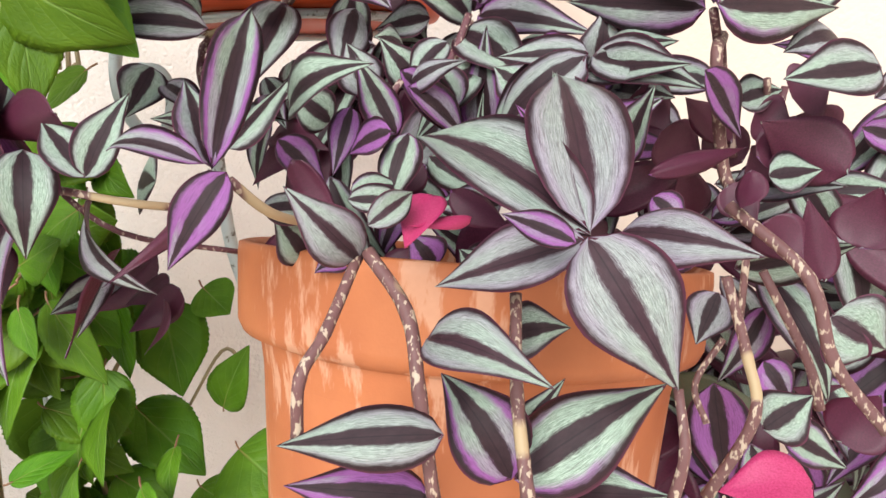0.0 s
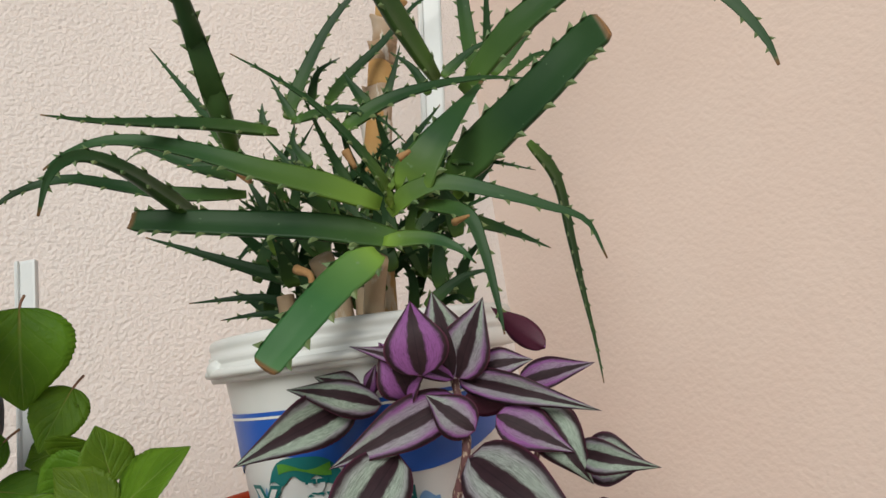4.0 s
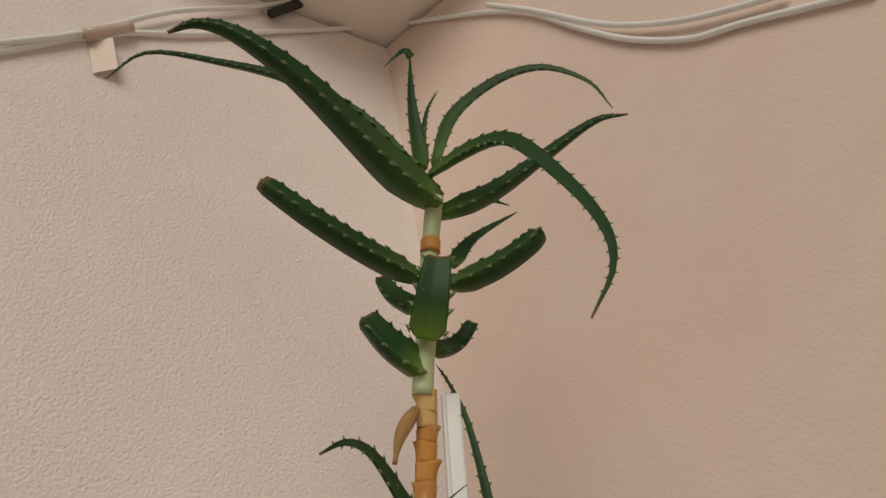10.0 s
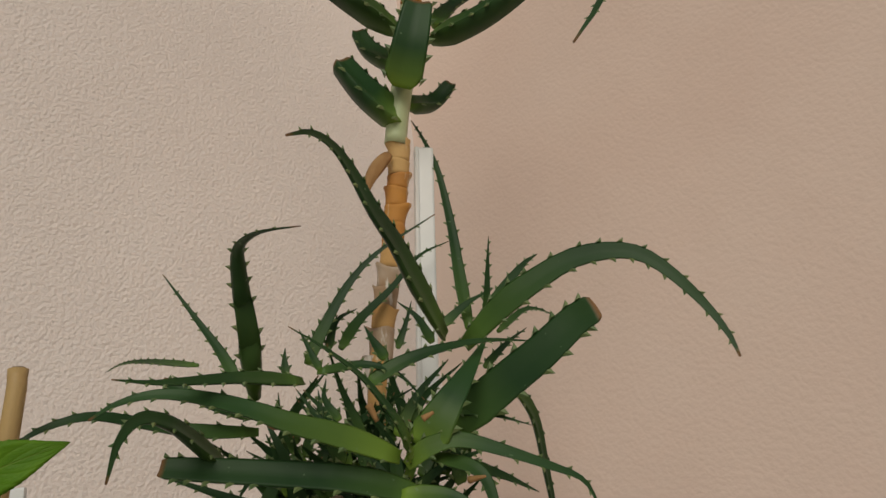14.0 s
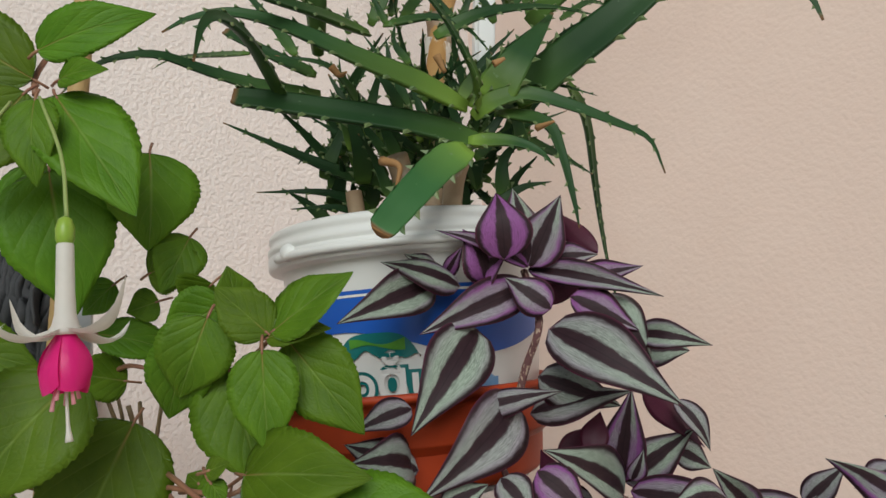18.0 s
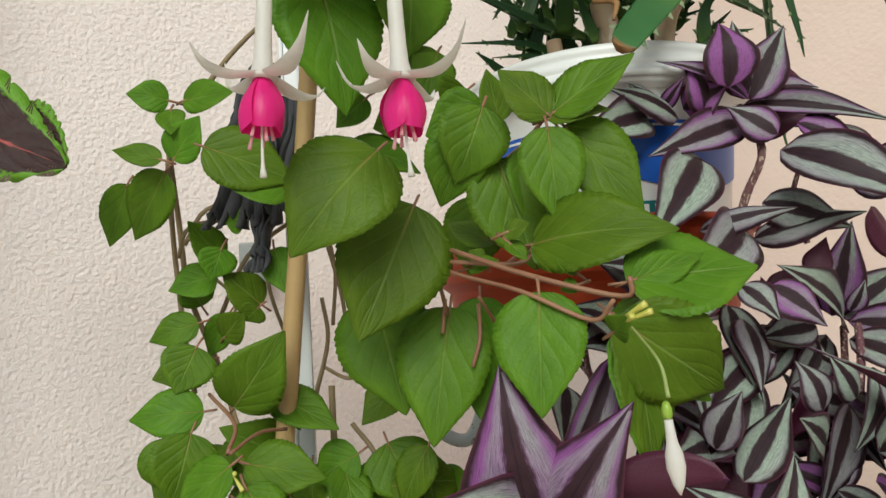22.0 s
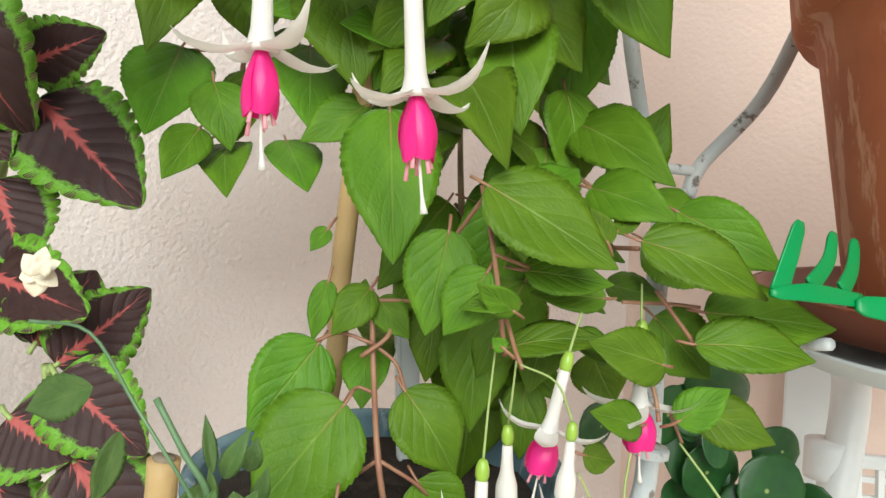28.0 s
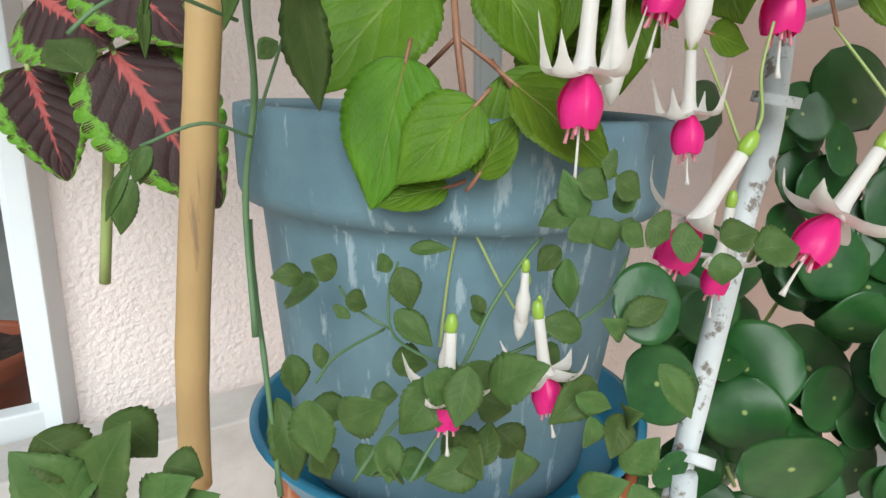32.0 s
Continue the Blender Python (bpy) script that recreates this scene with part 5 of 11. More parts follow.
tube("dry_bract", [(-0.1257, 0.4304, 1.3565), (-0.1156, 0.4204, 1.3499), (-0.1179, 0.4204, 1.3383)], [0.0030, 0.0010], M["dry_leaf"], aloe)
tube("dry_bract", [(-0.0881, 0.4204, 1.4183), (-0.0838, 0.4204, 1.4074)], [0.0027, 0.0014], M["dry_leaf"], aloe)
tube("dry_bract", [(-0.0571, 0.4004, 1.4033), (-0.0503, 0.4004, 1.4065)], [0.0023, 0.0010], M["dry_leaf"], aloe)
tube("dry_bract", [(-0.0325, 0.4104, 1.3664), (-0.0243, 0.4004, 1.3669)], [0.0023, 0.0007], M["dry_leaf"], aloe)
tube("leaf_scar", [(-0.0160, 0.5054, 1.8162), (-0.0186, 0.5054, 1.8015)], [0.0101, 0.0101], M["aloe_stem"], aloe)
aloe_leaf(aloe, [(-0.0315, 0.4550, 1.4652), (-0.0495, 0.4200, 1.4921), (-0.0622, 0.4000, 1.5147), (-0.0753, 0.3750, 1.5283), (-0.0863, 0.3600, 1.5476), (-0.0960, 0.3450, 1.5583), (-0.1078, 0.3250, 1.5576), (-0.1203, 0.3100, 1.5477)], 0.0205)
aloe_leaf(aloe, [(-0.1616, 0.4500, 1.4347), (-0.1591, 0.4200, 1.4579), (-0.1591, 0.4000, 1.4801), (-0.1583, 0.3800, 1.4968), (-0.1559, 0.3650, 1.5055), (-0.1471, 0.3450, 1.5047), (-0.1347, 0.3250, 1.4996), (-0.1143, 0.3020, 1.4905)], 0.0165)
aloe_leaf(aloe, [(-0.1821, 0.5000, 1.4569), (-0.1974, 0.5100, 1.4847), (-0.2202, 0.5200, 1.5191), (-0.2456, 0.5280, 1.5572)], 0.0110)
aloe_leaf(aloe, [(-0.2249, 0.5600, 1.4867), (-0.2769, 0.6000, 1.5040), (-0.3030, 0.6150, 1.5082), (-0.3216, 0.6250, 1.5041)], 0.0080)
aloe_leaf(aloe, [(-0.0155, 0.4700, 1.4604), (0.0118, 0.4500, 1.4812), (0.0359, 0.4400, 1.4947), (0.0635, 0.4300, 1.5057), (0.0886, 0.4200, 1.5055), (0.1067, 0.4130, 1.4981), (0.1213, 0.4050, 1.4793), (0.1352, 0.4000, 1.4557), (0.1417, 0.3930, 1.4337), (0.1424, 0.3880, 1.4181)], 0.0235)
aloe_leaf(aloe, [(-0.0322, 0.4600, 1.4007), (-0.0009, 0.4450, 1.4219), (0.0294, 0.4300, 1.4406), (0.0525, 0.4200, 1.4572), (0.0662, 0.4110, 1.4636)], 0.0285, cut=True)
aloe_leaf(aloe, [(0.0092, 0.5300, 1.4940), (0.0393, 0.5400, 1.5282), (0.0578, 0.5450, 1.5464), (0.0720, 0.5500, 1.5558)], 0.0130)
aloe_leaf(aloe, [(0.0027, 0.4700, 1.4805), (0.0061, 0.4600, 1.5094), (0.0101, 0.4520, 1.5378)], 0.0072)
aloe_leaf(aloe, [(-0.0067, 0.5000, 1.4804), (-0.0056, 0.5200, 1.5307), (-0.0054, 0.5300, 1.5816), (-0.0101, 0.5350, 1.6394), (-0.0196, 0.5400, 1.6763), (-0.0279, 0.5410, 1.6963)], 0.0130)
aloe_leaf(aloe, [(-0.1284, 0.4300, 1.4385), (-0.1577, 0.4000, 1.4377), (-0.1801, 0.3750, 1.4338), (-0.1975, 0.3550, 1.4308), (-0.2144, 0.3410, 1.4316)], 0.0122)
aloe_leaf(aloe, [(-0.0881, 0.4200, 1.4303), (-0.0643, 0.4200, 1.4424), (-0.0378, 0.4250, 1.4501), (-0.0060, 0.4350, 1.4548), (0.0300, 0.4490, 1.4545)], 0.0125)
aloe_leaf(aloe, [(-0.0655, 0.4200, 1.3819), (-0.0678, 0.4000, 1.3929), (-0.0750, 0.3900, 1.4064), (-0.0909, 0.3750, 1.4270), (-0.1095, 0.3650, 1.4426), (-0.1286, 0.3580, 1.4555)], 0.0105, paint="aloe_young")
aloe_leaf(aloe, [(-0.0295, 0.4550, 1.4126), (-0.0064, 0.4470, 1.4066), (0.0189, 0.4430, 1.3964)], 0.0062)
aloe_leaf(aloe, [(-0.0022, 0.4800, 1.4453), (0.0178, 0.4850, 1.4625), (0.0360, 0.4880, 1.4741)], 0.0075)
aloe_leaf(aloe, [(0.0136, 0.4900, 1.4733), (0.0379, 0.5000, 1.4910), (0.0529, 0.5050, 1.4921), (0.0654, 0.5090, 1.4865)], 0.0068)
aloe_leaf(aloe, [(-0.1268, 0.4500, 1.4538), (-0.1135, 0.4500, 1.4799), (-0.0944, 0.4500, 1.5096), (-0.0712, 0.4500, 1.5319), (-0.0287, 0.4470, 1.5560)], 0.0108)
aloe_leaf(aloe, [(-0.1046, 0.4700, 1.4673), (-0.0908, 0.4850, 1.4905), (-0.0635, 0.4950, 1.5172), (-0.0384, 0.5050, 1.5461), (-0.0106, 0.5160, 1.5615)], 0.0100)
aloe_leaf(aloe, [(-0.1131, 0.4600, 1.4649), (-0.1062, 0.4600, 1.4849), (-0.0908, 0.4600, 1.4931)], 0.0075)
aloe_leaf(aloe, [(-0.1175, 0.4300, 1.4447), (-0.1239, 0.4300, 1.4595), (-0.1296, 0.4300, 1.4733)], 0.0065)
aloe_leaf(aloe, [(-0.0650, 0.4600, 1.4611), (-0.0576, 0.4600, 1.4784), (-0.0517, 0.4600, 1.4950)], 0.0065)
aloe_leaf(aloe, [(-0.0748, 0.4400, 1.4499), (-0.0819, 0.4400, 1.4629), (-0.0871, 0.4400, 1.4744)], 0.0100)
aloe_leaf(aloe, [(-0.1417, 0.4500, 1.4484), (-0.1420, 0.4500, 1.4581), (-0.1413, 0.4500, 1.4667)], 0.0070)
aloe_leaf(aloe, [(-0.1175, 0.4200, 1.4108), (-0.1179, 0.4200, 1.4221), (-0.1188, 0.4200, 1.4311)], 0.0050)
aloe_leaf(aloe, [(-0.0276, 0.4900, 1.4822), (-0.0064, 0.4950, 1.4993), (0.0167, 0.5000, 1.5113)], 0.0095)
aloe_leaf(aloe, [(-0.0384, 0.4800, 1.4674), (-0.0476, 0.4800, 1.4878), (-0.0609, 0.4800, 1.5016)], 0.0095)
aloe_leaf(aloe, [(-0.1193, 0.4300, 1.4437), (-0.0889, 0.4200, 1.4432), (-0.0684, 0.4200, 1.4353), (-0.0531, 0.4200, 1.4173)], 0.0085)
aloe_leaf(aloe, [(-0.1117, 0.4187, 1.4039), (-0.1205, 0.4187, 1.4146), (-0.1322, 0.4187, 1.4324)], 0.0083)
aloe_leaf(aloe, [(-0.1061, 0.4087, 1.4087), (-0.1144, 0.4087, 1.4224), (-0.1127, 0.4087, 1.4348)], 0.0070)
aloe_leaf(aloe, [(-0.1648, 0.4587, 1.4241), (-0.1894, 0.4487, 1.4336), (-0.2210, 0.4487, 1.4522)], 0.0099, cut=True)
aloe_leaf(aloe, [(0.0267, 0.5300, 1.4393), (0.0447, 0.5500, 1.4150), (0.0497, 0.5600, 1.3698), (0.0525, 0.5650, 1.3339), (0.0555, 0.5650, 1.2945), (0.0543, 0.5500, 1.2623)], 0.0135)
aloe_leaf(aloe, [(-0.0679, 0.4250, 1.3794), (-0.0535, 0.4200, 1.3883), (-0.0345, 0.4170, 1.3902), (-0.0081, 0.4150, 1.3805), (0.0184, 0.4150, 1.3687), (0.0379, 0.4150, 1.3576), (0.0454, 0.4150, 1.3357)], 0.0150, paint="aloe_young")
aloe_leaf(aloe, [(-0.0722, 0.4200, 1.3839), (-0.1020, 0.4100, 1.3972), (-0.1331, 0.4000, 1.4080), (-0.1572, 0.3950, 1.4186), (-0.1826, 0.3850, 1.4264), (-0.2050, 0.3800, 1.4296), (-0.2252, 0.3800, 1.4265), (-0.2392, 0.3800, 1.4193)], 0.0190, paint="aloe_young")
aloe_leaf(aloe, [(-0.1776, 0.4400, 1.3909), (-0.1863, 0.4000, 1.4030), (-0.1932, 0.3700, 1.4107), (-0.2023, 0.3500, 1.4120), (-0.2074, 0.3350, 1.4003), (-0.2106, 0.3300, 1.3805)], 0.0170)
aloe_leaf(aloe, [(-0.1632, 0.4700, 1.4152), (-0.2008, 0.4600, 1.4186), (-0.2328, 0.4500, 1.4261), (-0.2577, 0.4350, 1.4312), (-0.2789, 0.4250, 1.4261), (-0.2944, 0.4200, 1.4164), (-0.3057, 0.4100, 1.3974)], 0.0125)
aloe_leaf(aloe, [(-0.0626, 0.4250, 1.3625), (-0.1039, 0.4200, 1.3747), (-0.1519, 0.4150, 1.3833), (-0.1887, 0.4100, 1.3891), (-0.2094, 0.4090, 1.3925)], 0.0185, cut=True)
aloe_leaf(aloe, [(-0.1208, 0.4800, 1.3524), (-0.1510, 0.4750, 1.3610), (-0.1786, 0.4700, 1.3732), (-0.2020, 0.4650, 1.3840), (-0.2254, 0.4580, 1.3944)], 0.0135)
aloe_leaf(aloe, [(-0.0750, 0.4100, 1.3551), (-0.0927, 0.4000, 1.3428), (-0.1085, 0.3850, 1.3263), (-0.1230, 0.3750, 1.3102), (-0.1298, 0.3700, 1.3020)], 0.0215, paint="aloe_old", cut=True)
aloe_leaf(aloe, [(-0.0515, 0.4300, 1.3834), (-0.0266, 0.4150, 1.3713), (-0.0196, 0.4100, 1.3518), (-0.0162, 0.4050, 1.3210), (-0.0151, 0.4030, 1.3032)], 0.0120)
aloe_leaf(aloe, [(-0.0244, 0.4800, 1.3799), (0.0034, 0.4870, 1.3682), (0.0262, 0.4930, 1.3559)], 0.0110)
aloe_leaf(aloe, [(-0.0730, 0.4200, 1.3630), (-0.0483, 0.4150, 1.3601), (-0.0330, 0.4100, 1.3522), (-0.0241, 0.4100, 1.3425)], 0.0125, paint="aloe_young")
aloe_leaf(aloe, [(-0.0574, 0.4604, 1.3269), (-0.0341, 0.4604, 1.3411), (-0.0133, 0.4604, 1.3447)], 0.0101)
aloe_leaf(aloe, [(-0.1487, 0.5004, 1.3760), (-0.1714, 0.5004, 1.3874), (-0.1828, 0.4904, 1.3733)], 0.0095)
aloe_leaf(aloe, [(-0.0566, 0.4704, 1.3249), (-0.0373, 0.4704, 1.3312), (-0.0288, 0.4704, 1.3212)], 0.0069)
aloe_leaf(aloe, [(-0.1381, 0.4700, 1.3522), (-0.1390, 0.4600, 1.3737), (-0.1457, 0.4500, 1.3982), (-0.1562, 0.4500, 1.4212)], 0.0170)
aloe_leaf(aloe, [(-0.1077, 0.4504, 1.3865), (-0.1201, 0.4404, 1.4096), (-0.1331, 0.4404, 1.4287)], 0.0120)
aloe_leaf(aloe, [(-0.0902, 0.4604, 1.3774), (-0.0995, 0.4604, 1.4047), (-0.1052, 0.4604, 1.4323)], 0.0102)
aloe_leaf(aloe, [(-0.1368, 0.4704, 1.4061), (-0.1554, 0.4504, 1.4263), (-0.1881, 0.4404, 1.4309)], 0.0090)
aloe_leaf(aloe, [(-0.0566, 0.4250, 1.3887), (-0.0408, 0.4200, 1.4101), (-0.0226, 0.4300, 1.4332), (-0.0040, 0.4500, 1.4586)], 0.0300, paint="aloe_young")
aloe_leaf(aloe, [(-0.0371, 0.4938, 1.7004), (-0.0265, 0.4738, 1.7325), (-0.0159, 0.4688, 1.7701)], 0.0344, paint="aloe_young", cut=True, thick=0.55)
aloe_leaf(aloe, [(-0.0390, 0.5138, 1.6786), (-0.0685, 0.4988, 1.7001), (-0.0901, 0.4928, 1.7300)], 0.0300, paint="aloe_young", cut=True, thick=0.55)
aloe_leaf(aloe, [(-0.0302, 0.5238, 1.7028), (-0.0033, 0.5438, 1.7162), (0.0168, 0.5488, 1.7394)], 0.0184, cut=True, thick=0.55)
aloe_leaf(aloe, [(-0.0320, 0.5138, 1.7772), (-0.0823, 0.4738, 1.7912), (-0.1274, 0.4338, 1.8075), (-0.1677, 0.4138, 1.8376)], 0.0270, cut=True, thick=0.55)
aloe_leaf(aloe, [(-0.0385, 0.5338, 1.7553), (-0.0609, 0.5438, 1.7810), (-0.0710, 0.5438, 1.8030)], 0.0213, cut=True, thick=0.55)
aloe_leaf(aloe, [(-0.0047, 0.5038, 1.7590), (0.0336, 0.4738, 1.7558), (0.0637, 0.4488, 1.7603), (0.0778, 0.4448, 1.7709)], 0.0264, cut=True, thick=0.55)
aloe_leaf(aloe, [(0.0074, 0.5438, 1.8082), (0.0411, 0.5638, 1.8538), (0.0984, 0.5738, 1.8902)], 0.0201, thick=0.55)
aloe_leaf(aloe, [(-0.0018, 0.4938, 1.8538), (-0.0444, 0.4638, 1.8798), (-0.0877, 0.4238, 1.9129), (-0.1334, 0.3838, 1.9464), (-0.1810, 0.3638, 1.9815), (-0.2152, 0.3558, 1.9902), (-0.2406, 0.3548, 1.9780)], 0.0491, thick=0.55)
aloe_leaf(aloe, [(-0.0119, 0.5238, 1.9183), (-0.0770, 0.5238, 2.0253), (-0.1536, 0.5238, 2.0959), (-0.2370, 0.5288, 2.1426), (-0.3287, 0.5288, 2.1726), (-0.3755, 0.5288, 2.1283)], 0.0213, thick=0.55)
aloe_leaf(aloe, [(-0.0075, 0.4838, 1.8846), (0.0362, 0.4538, 1.8891), (0.0689, 0.4238, 1.8667), (0.0941, 0.3938, 1.7917), (0.1030, 0.3638, 1.7172), (0.0934, 0.3488, 1.6671), (0.0637, 0.3438, 1.6253)], 0.0258)
aloe_leaf(aloe, [(-0.0033, 0.5138, 1.8532), (0.0569, 0.4938, 1.8616), (0.1141, 0.4738, 1.8856), (0.1717, 0.4538, 1.9098), (0.2063, 0.4448, 1.9068)], 0.0276, thick=0.55)
aloe_leaf(aloe, [(0.0060, 0.5238, 1.9324), (0.0433, 0.5338, 2.0176), (0.1104, 0.5338, 2.0727), (0.1684, 0.5238, 2.0766), (0.2129, 0.5138, 2.0341), (0.2244, 0.5038, 1.9754)], 0.0189, thick=0.55)
aloe_leaf(aloe, [(-0.0128, 0.4938, 1.9001), (-0.0143, 0.4738, 1.9725), (-0.0082, 0.4538, 2.0357)], 0.0216, thick=0.55)
aloe_leaf(aloe, [(-0.0070, 0.4538, 2.0326), (-0.0147, 0.4488, 2.0391), (-0.0404, 0.4438, 2.0090)], 0.0105, thick=0.55)
aloe_leaf(aloe, [(-0.0070, 0.5138, 1.9439), (0.0070, 0.5138, 2.0040), (0.0263, 0.5138, 2.0421)], 0.0082, thick=0.55)
aloe_leaf(aloe, [(0.0428, 0.5238, 1.8754), (0.0608, 0.5238, 1.8726), (0.0791, 0.5238, 1.8628)], 0.0090, thick=0.55)


# ---- striped trailing plants ----
zebra_pot = thing("zebra_plant", (0.0095, 0.3773, 1.0086), "purple and silver striped trailing plant spilling over a terracotta pot", "plant")
zebra_bowl = thing("zebra_plant", (-0.1194, 0.4498, 1.1861), "purple and silver striped trailing plant hanging over an orange bowl", "plant")
zebra_far = thing("zebra_plant", (0.1600, 0.4200, 1.1000), "dark purple striped shoots rising behind the terracotta pot", "plant")
tube("stem", [(-0.0140, 0.2235, 1.0618), (-0.0190, 0.2042, 1.0448), (-0.0239, 0.1953, 1.0351), (-0.0264, 0.1961, 1.0164)], [0.0017, 0.0019], M["stem_tan"], zebra_pot, knots=.1)
tube("stem", [(-0.0111, 0.2242, 1.0634), (0.0019, 0.2152, 1.0473), (0.0067, 0.2043, 1.0273), (0.0099, 0.2037, 0.9947)], [0.0021, 0.0020], M["stem_tan"], zebra_pot, knots=.1)
tube("stem", [(-0.0569, 0.2343, 1.0837), (-0.0488, 0.2464, 1.0712), (-0.0438, 0.2769, 1.0617)], [0.0017, 0.0017], M["stem_tan"], zebra_pot)
tube("stem", [(0.0322, 0.2363, 1.0473), (0.0330, 0.2194, 1.0212), (0.0366, 0.2040, 0.9962)], [0.0018, 0.0021], M["stem_tan"], zebra_pot, knots=.1)
tube("stem", [(0.0790, 0.2217, 1.0235), (0.0800, 0.2137, 1.0084), (0.0775, 0.2145, 0.9918)], [0.0014, 0.0019], M["stem_tan"], zebra_pot, knots=.1)
tube("stem", [(0.1015, 0.2642, 1.0460), (0.1083, 0.2587, 1.0201), (0.1100, 0.2521, 1.0010), (0.0970, 0.2549, 0.9694)], [0.0018, 0.0021], M["stem_tan"], zebra_pot, knots=.1)
tube("stem", [(0.1148, 0.2699, 1.0465), (0.1311, 0.2681, 1.0150), (0.1360, 0.2671, 0.9978)], [0.0016, 0.0019], M["stem_tan"], zebra_pot)
tube("stem", [(0.1022, 0.2687, 1.0692), (0.1219, 0.2499, 1.0500), (0.1302, 0.2463, 1.0237), (0.1465, 0.2433, 1.0020)], [0.0021, 0.0021], M["stem_tan"], zebra_pot, knots=.08)
tube("stem", [(0.1071, 0.3104, 1.1268), (0.1016, 0.2944, 1.1168), (0.1102, 0.3103, 1.0770), (0.1141, 0.2955, 1.0659)], [0.0022, 0.0026], M["stem_tan"], zebra_pot)
tube("stem", [(0.1245, 0.3122, 1.1107), (0.1275, 0.3187, 1.0979)], [0.0014, 0.0015], M["stem_tan"], zebra_pot)
tube("stem", [(-0.1452, 0.2703, 1.0770), (-0.1159, 0.2801, 1.0694), (-0.0998, 0.3194, 1.0607)], [0.0016, 0.0018], M["stem_tan"], zebra_pot)
tube("stem", [(0.1073, 0.2846, 1.0167), (0.0972, 0.2809, 1.0000), (0.1001, 0.2726, 0.9882)], [0.0013, 0.0013], M["stem_tan"], zebra_pot)
tube("stem", [(0.1097, 0.2720, 1.0500), (0.1094, 0.2731, 1.0293)], [0.0014, 0.0014], M["stem_tan"], zebra_pot)
tube("stem", [(0.0999, 0.2955, 1.1346), (0.1122, 0.3251, 1.1085), (0.1184, 0.3295, 1.0799)], [0.0017, 0.0021], M["stem_purple"], zebra_pot)
tube("stem", [(0.0022, 0.4100, 1.1495), (-0.0042, 0.4004, 1.1309), (-0.0132, 0.3904, 1.1147)], [0.0021, 0.0024], M["stem_purple"], zebra_pot)
tube("stem", [(0.0622, 0.3257, 1.1198), (0.0673, 0.3308, 1.0957), (0.0701, 0.3136, 1.0806)], [0.0019, 0.0023], M["stem_purple"], zebra_pot)
tube("stem", [(-0.1385, 0.4302, 1.1460), (-0.1553, 0.4248, 1.1406), (-0.1380, 0.3890, 1.1116)], [0.0020, 0.0020], M["stem_purple"], zebra_pot)
tube("stem", [(0.1347, 0.3229, 1.1079), (0.1299, 0.3252, 1.0759)], [0.0015, 0.0017], M["stem_purple"], zebra_pot)
tube("stem", [(-0.0178, 0.3213, 1.1145), (-0.0271, 0.3156, 1.1019)], [0.0016, 0.0016], M["stem_purple"], zebra_pot)
tube("stem", [(-0.1898, 0.3220, 1.0758), (-0.1570, 0.3262, 1.0490), (-0.1121, 0.3555, 1.0331)], [0.0014, 0.0014], M["stem_purple"], zebra_pot)
leaf(zebra_pot, "zebra", "zebra_wide", (0.0536, 0.2227, 1.0688), (-0.0079, 0.2979, 1.0924), 0.0317, (0.11, -0.79, 0.62), 0.10)
leaf(zebra_pot, "zebra", "zebra_wide", (0.0536, 0.2229, 1.0696), (0.0457, 0.2983, 1.1149), 0.0318, (0.07, -1.01, 0.24), 0.10)
leaf(zebra_pot, "zebra", "zebra_wide", (0.0622, 0.2244, 1.0693), (0.0942, 0.2034, 1.0670), 0.0185, (-0.25, -0.70, 0.51), 0.10, curl=0.3)
leaf(zebra_pot, "zebra", "zebra_wide", (0.0521, 0.2121, 1.0702), (0.0759, 0.2067, 1.0297), 0.0292, (-0.24, -0.74, 0.62), 0.10)
leaf(zebra_pot, "zebra", "zebra_wide", (0.0514, 0.2121, 1.0694), (0.0082, 0.2272, 1.0519), 0.0199, (-0.12, -0.74, 0.44), 0.04)
leaf(zebra_pot, "zebra", "zebra_mid", (0.0483, 0.1971, 1.0718), (0.0293, 0.2074, 1.0774), 0.0088, (-0.17, -0.68, 0.34), 0.10)
leaf(zebra_pot, "zebra", "zebra_purple", (-0.0614, 0.2327, 1.0874), (-0.0783, 0.3155, 1.1453), 0.0179, (0.52, -0.92, 0.57), 0.10)
leaf(zebra_pot, "zebra", "zebra_mid", (-0.0618, 0.2327, 1.0883), (-0.0801, 0.2564, 1.1159), 0.0175, (0.60, -0.72, 0.62), 0.04)
leaf(zebra_pot, "zebra", "zebra_mid", (-0.0592, 0.2233, 1.0901), (-0.0960, 0.2322, 1.0937), 0.0108, (0.24, -0.81, 0.64), 0.17)
leaf(zebra_pot, "zebra", "zebra_mid", (-0.0619, 0.2326, 1.0872), (-0.1147, 0.2475, 1.0444), 0.0103, (-0.44, 0.97, -0.44), 0.17)
leaf(zebra_pot, "zebra", "zebra_purple", (-0.0552, 0.2293, 1.0869), (-0.0742, 0.2223, 1.0574), 0.0164, (0.40, -0.87, 0.52), 0.10)
leaf(zebra_pot, "zebra", "zebra_green", (-0.1531, 0.2672, 1.0925), (-0.1505, 0.2567, 1.0524), 0.0244, (0.45, -0.50, 0.69), 0.17)
leaf(zebra_pot, "zebra", "zebra_green", (-0.1258, 0.2623, 1.0822), (-0.1105, 0.2723, 1.1121), 0.0177, (0.28, -0.63, 0.37), 0.10)
leaf(zebra_pot, "zebra", "zebra_green", (-0.1248, 0.2624, 1.0821), (-0.1506, 0.2759, 1.1026), 0.0170, (0.33, -0.87, 0.64), 0.10)
